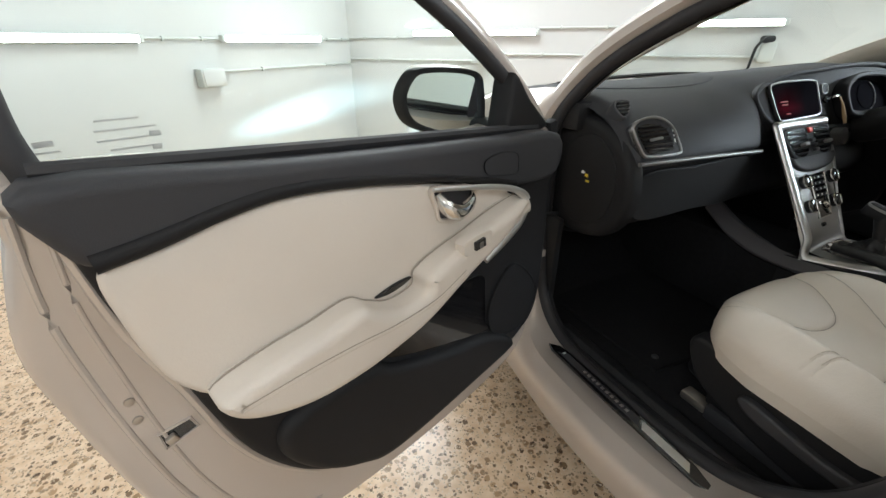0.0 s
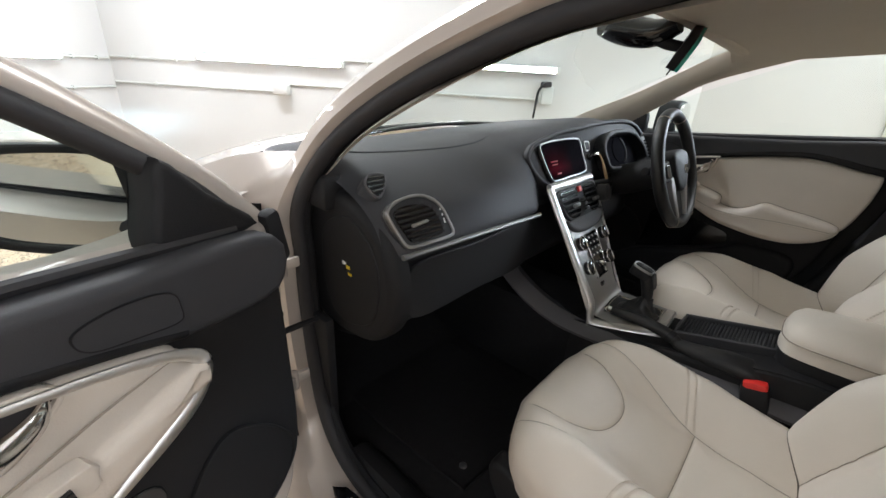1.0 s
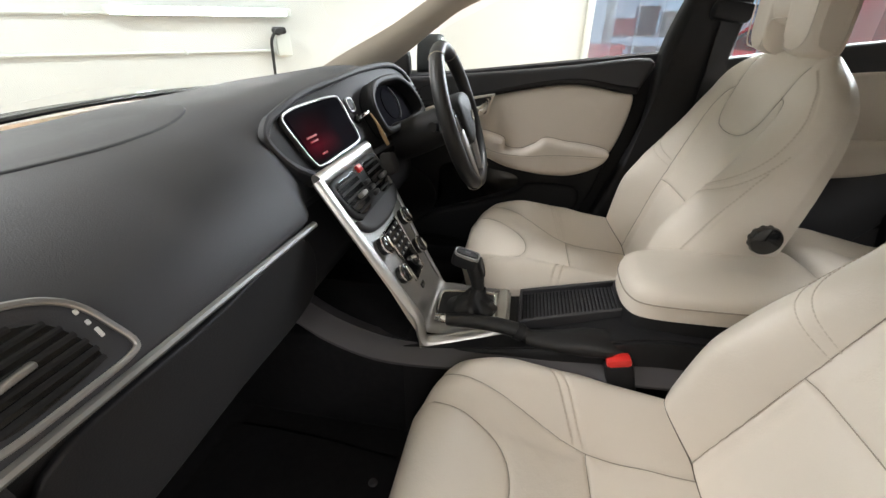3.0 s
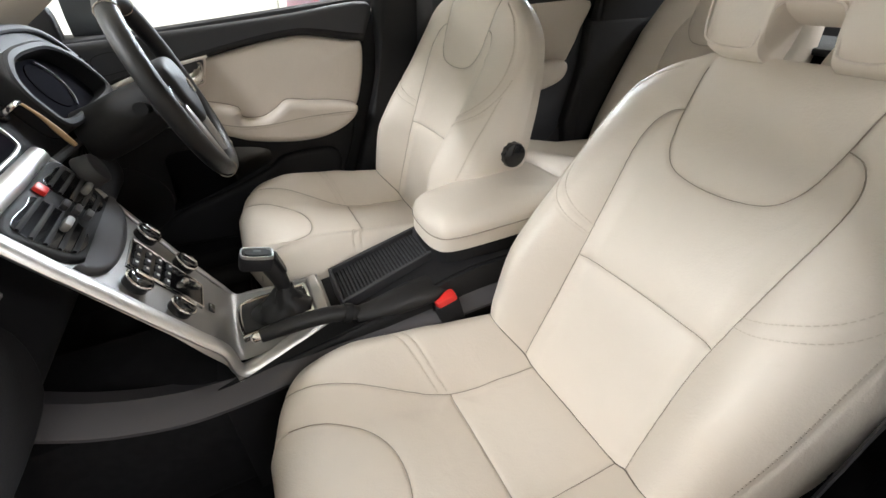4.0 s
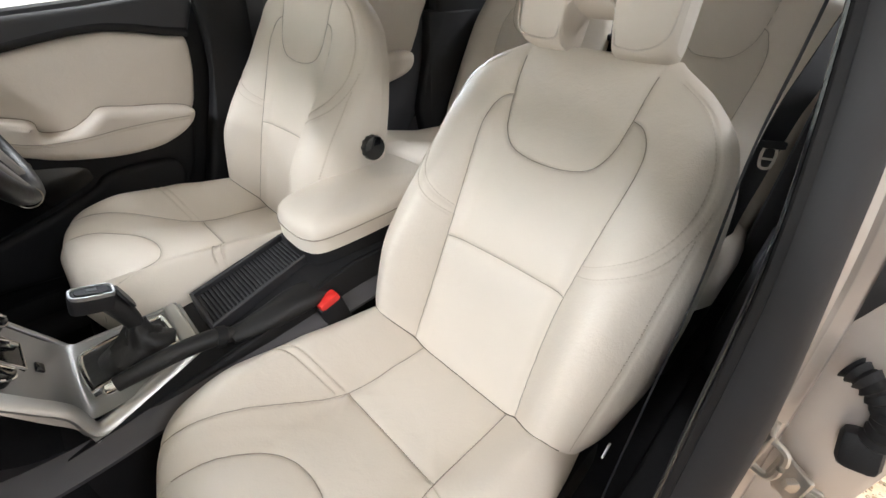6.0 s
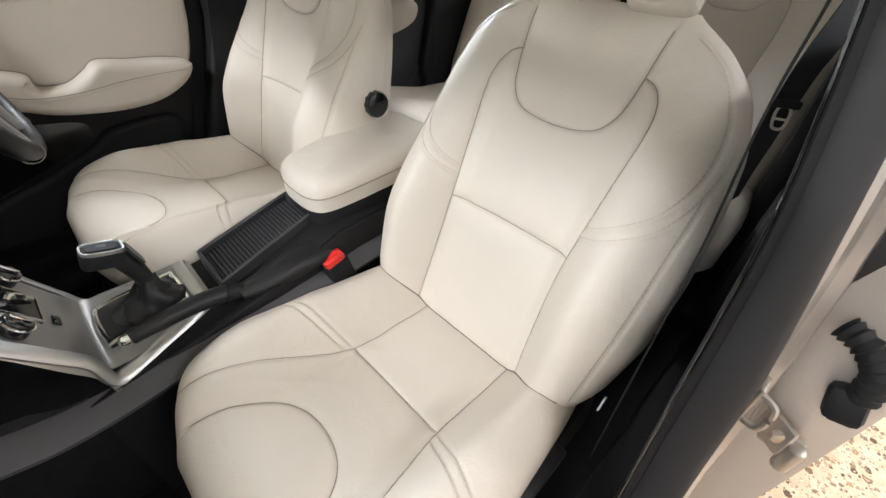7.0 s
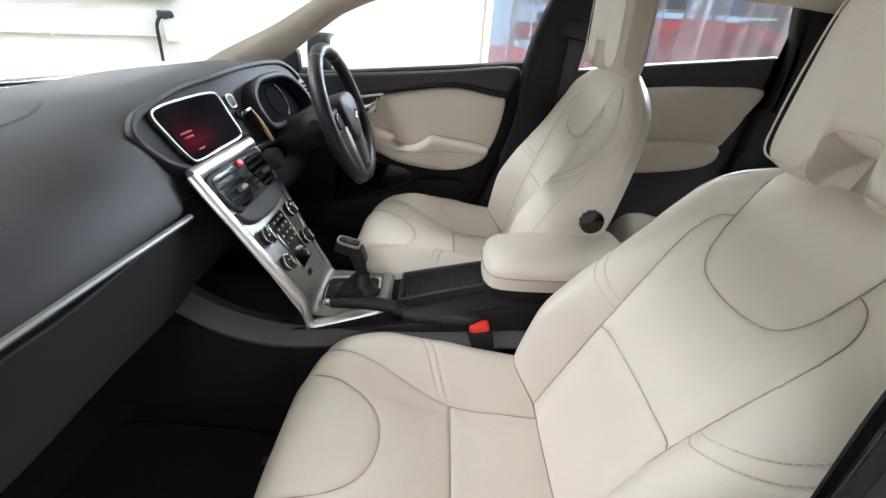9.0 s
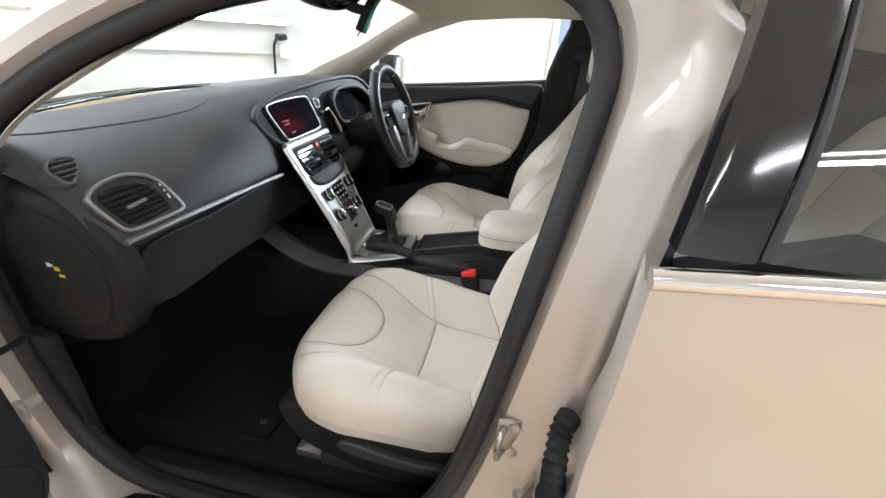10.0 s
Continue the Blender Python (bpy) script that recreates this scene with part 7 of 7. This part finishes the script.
for cx in (-0.35, 0.31):
    v, f, lf = sheet(rc_half, rc_front, lambda l: curve1(l, [(-0.05, -0.14), (0.5, -0.12)]), -0.05, 0.5, rc_lines, 60, 60, end=0.06)
    c = wpart("seat_cushion", (turned((v, f), (cx, -1.40, 0.535), 6), f), LEATHER, bench)
    v, f, lf = sheet(rb_half, rb_front, lambda l: curve1(l, [(-0.05, -0.12), (0.64, -0.10)]), -0.05, 0.64, rb_lines, 130, 110, end=0.07)
    bk = wpart("backrest", (turned((v, f), (cx, -1.40, 0.535), 114), f), LEATHER, bench)
    thread([[p for p in q if p[1] < 0.60] for q in rb_lines], lambda a, l: lf(a, l) + 0.0008, (cx, -1.40, 0.535), 114, 0.0008, "backrest_seam", THREAD, bk)
    wpart("head_restraint", plate([(-0.13, 0.63), (-0.14, 0.68), (-0.11, 0.74), (0, 0.75), (0.11, 0.74), (0.14, 0.68), (0.13, 0.63)], -0.09, 0.02, 0.03, lambda a, l, h, cx=cx: tuple(turned((np.array([(a, l, h)]), []), (cx, -1.40, 0.535), 114)[0])), LEATHER, bench, "cream leather head restraint")
wpart("bench_base", box_to((-0.66, -1.42, 0.262), (0.62, -0.93, 0.46), 0.03), SOFT_DARK, bench)

# ---- belts and mirror ----
def strap(pts, width, face, thick=0.0012):
    """Flat webbing along a smooth line; face: the way its broad side looks."""
    line = smooth_line(pts, 8)
    t = np.gradient(line, axis=0)
    rings = []
    for p, d in zip(line, t):
        w = Vector(d).cross(Vector(face)).normalized() * width / 2
        n = Vector(face).normalized() * thick
        rings.append([p + np.array(w) + np.array(n), p - np.array(w) + np.array(n), p - np.array(w) - np.array(n), p + np.array(w) - np.array(n)])
    return fixed(loft(rings))


b1 = thing("seat_belt", pose(0.6, -0.6, 0.4), "black driver seat belt on the centre pillar", "seat belt")
wpart("webbing", strap([(0.600, -0.640, 1.20), (0.597, -0.632, 1.0), (0.597, -0.615, 0.7), (0.60, -0.60, 0.42)], 0.048, (-1, 0, 0)), WEBBING, b1)
wpart("anchor_cover", rbox(0.05, 0.10, 0.05, 0.016, pose(0.602, -0.636, 1.205, 8)), SOFT_DARK, b1, "black belt anchor cover")
b2 = thing("seat_belt", pose(-0.66, -0.7, 0.3), "black passenger seat belt beside the centre pillar", "seat belt")
wpart("webbing", strap([(-0.674, -0.565, 1.22), (-0.674, -0.555, 1.10), (-0.672, -0.55, 1.0), (-0.680, -0.55, 0.85), (-0.683, -0.55, 0.70), (-0.686, -0.54, 0.5), (-0.69, -0.52, 0.34)], 0.047, (1, 0.12, 0)), WEBBING, b2)
wpart("anchor_cover", rbox(0.03, 0.06, 0.07, 0.012, pose(-0.676, -0.565, 1.23)), SOFT_DARK, b2, "black belt anchor cover")
b3 = thing("seat_belt", pose(-0.66, -1.0, 0.5), "black rear seat belt with steel tongue", "seat belt")
wpart("webbing", strap([(-0.672, -1.10, 1.16), (-0.659, -0.97, 1.02), (-0.648, -0.95, 0.93), (-0.640, -1.0, 0.78), (-0.625, -1.15, 0.60)], 0.047, (-0.8, 0.7, 0.2)), WEBBING, b3)
TG = Matrix.Translation((-0.652, -0.925, 0.900)) @ pose(0, 0, 0, 14, 10, -12) @ Matrix.Scale(0.66, 4)
on_tongue = lambda u, v, h: tuple(TG @ Vector((u, -h, v)))
wpart("tongue", rim_plate([(-0.017, 0.0), (0.017, 0.0), (0.015, -0.050), (-0.015, -0.050)], 0.0075, -0.0012, 0.0012, on_tongue, 3), STEEL, b3, "steel belt tongue")
wpart("tongue_bar", rbox(0.030, 0.0026, 0.006, 0.001, TG @ Matrix.Translation((0, 0, -0.028))), STEEL, b3)
wpart("tongue_cap", rbox(0.062, 0.014, 0.020, 0.005, TG @ Matrix.Translation((0, 0, 0.008))), SOFT_DARK, b3, "black plastic tongue grip")
im = thing("interior_mirror", pose(0.0, 0.2, 1.345), "black interior mirror with sensor housing on the windscreen", "mirror")
wpart("sensor_housing", tube([(-0.02, 0.235, 1.330), (-0.012, 0.20, 1.327), (0.0, 0.15, 1.320), (0.0, 0.10, 1.318), (0.0, 0.05, 1.335)], [0.03, 0.05, 0.058, 0.05, 0.03], 18, 5, 0.62), GLOSS, im, "black sensor housing")
wpart("mirror_arm", tube([(0.0, 0.11, 1.315), (0.0, 0.07, 1.295), (0.01, 0.035, 1.288)], [0.016, 0.014, 0.012], 10, 4), SOFT_DARK, im)
MC, ML, MS = Vector((0.04, 0.035, 1.292)), Vector((0.965, 0.19, 0.26)).normalized(), Vector((0.28, -0.35, 0.89))
MN = ML.cross(MS).normalized()
MS = MN.cross(ML).normalized()
MN = MN if MN.y < 0 else -MN
on_mirror = lambda u, v, h: tuple(MC + ML * u + MS * v + MN * h)
MO = [(-0.11, -0.032), (-0.10, 0.034), (0.0, 0.040), (0.10, 0.034), (0.11, -0.032), (0.0, -0.038)]
mb = wpart("mirror_body", plate(MO, -0.012, 0.010, 0.006, on_mirror, 4), SOFT_DARK, im)
wpart("mirror_glass", plate([(u * 0.94, v * 0.9) for u, v in MO], 0.010, 0.0165, 0.001, on_mirror, 4), MIRROR, mb)
wpart("edge_band", rim_plate([(u * 0.985, v * 0.97) for u, v in MO], 0.005, 0.004, 0.016, on_mirror, 4), GREEN_TINT, mb, "teal glass edge")
wpart("mirror_foot", tube([on_mirror(-0.108, -0.03, 0.0), on_mirror(-0.112, -0.045, 0.0)], 0.002, 6, 1), GLOSS, mb)
# small parts on the passenger seat's outer side
wpart("seat_tag", rbox(0.003, 0.012, 0.026, 0.001, pose(-0.668, -0.500, 0.512, 25)), PALE, pseat, "white fabric tag")
wpart("belt_guide", tube([(-0.655, -0.575, 0.640), (-0.672, -0.580, 0.636), (-0.678, -0.590, 0.628)], [0.006, 0.007, 0.004], 8), SOFT_DARK, pseat, "black belt guide")
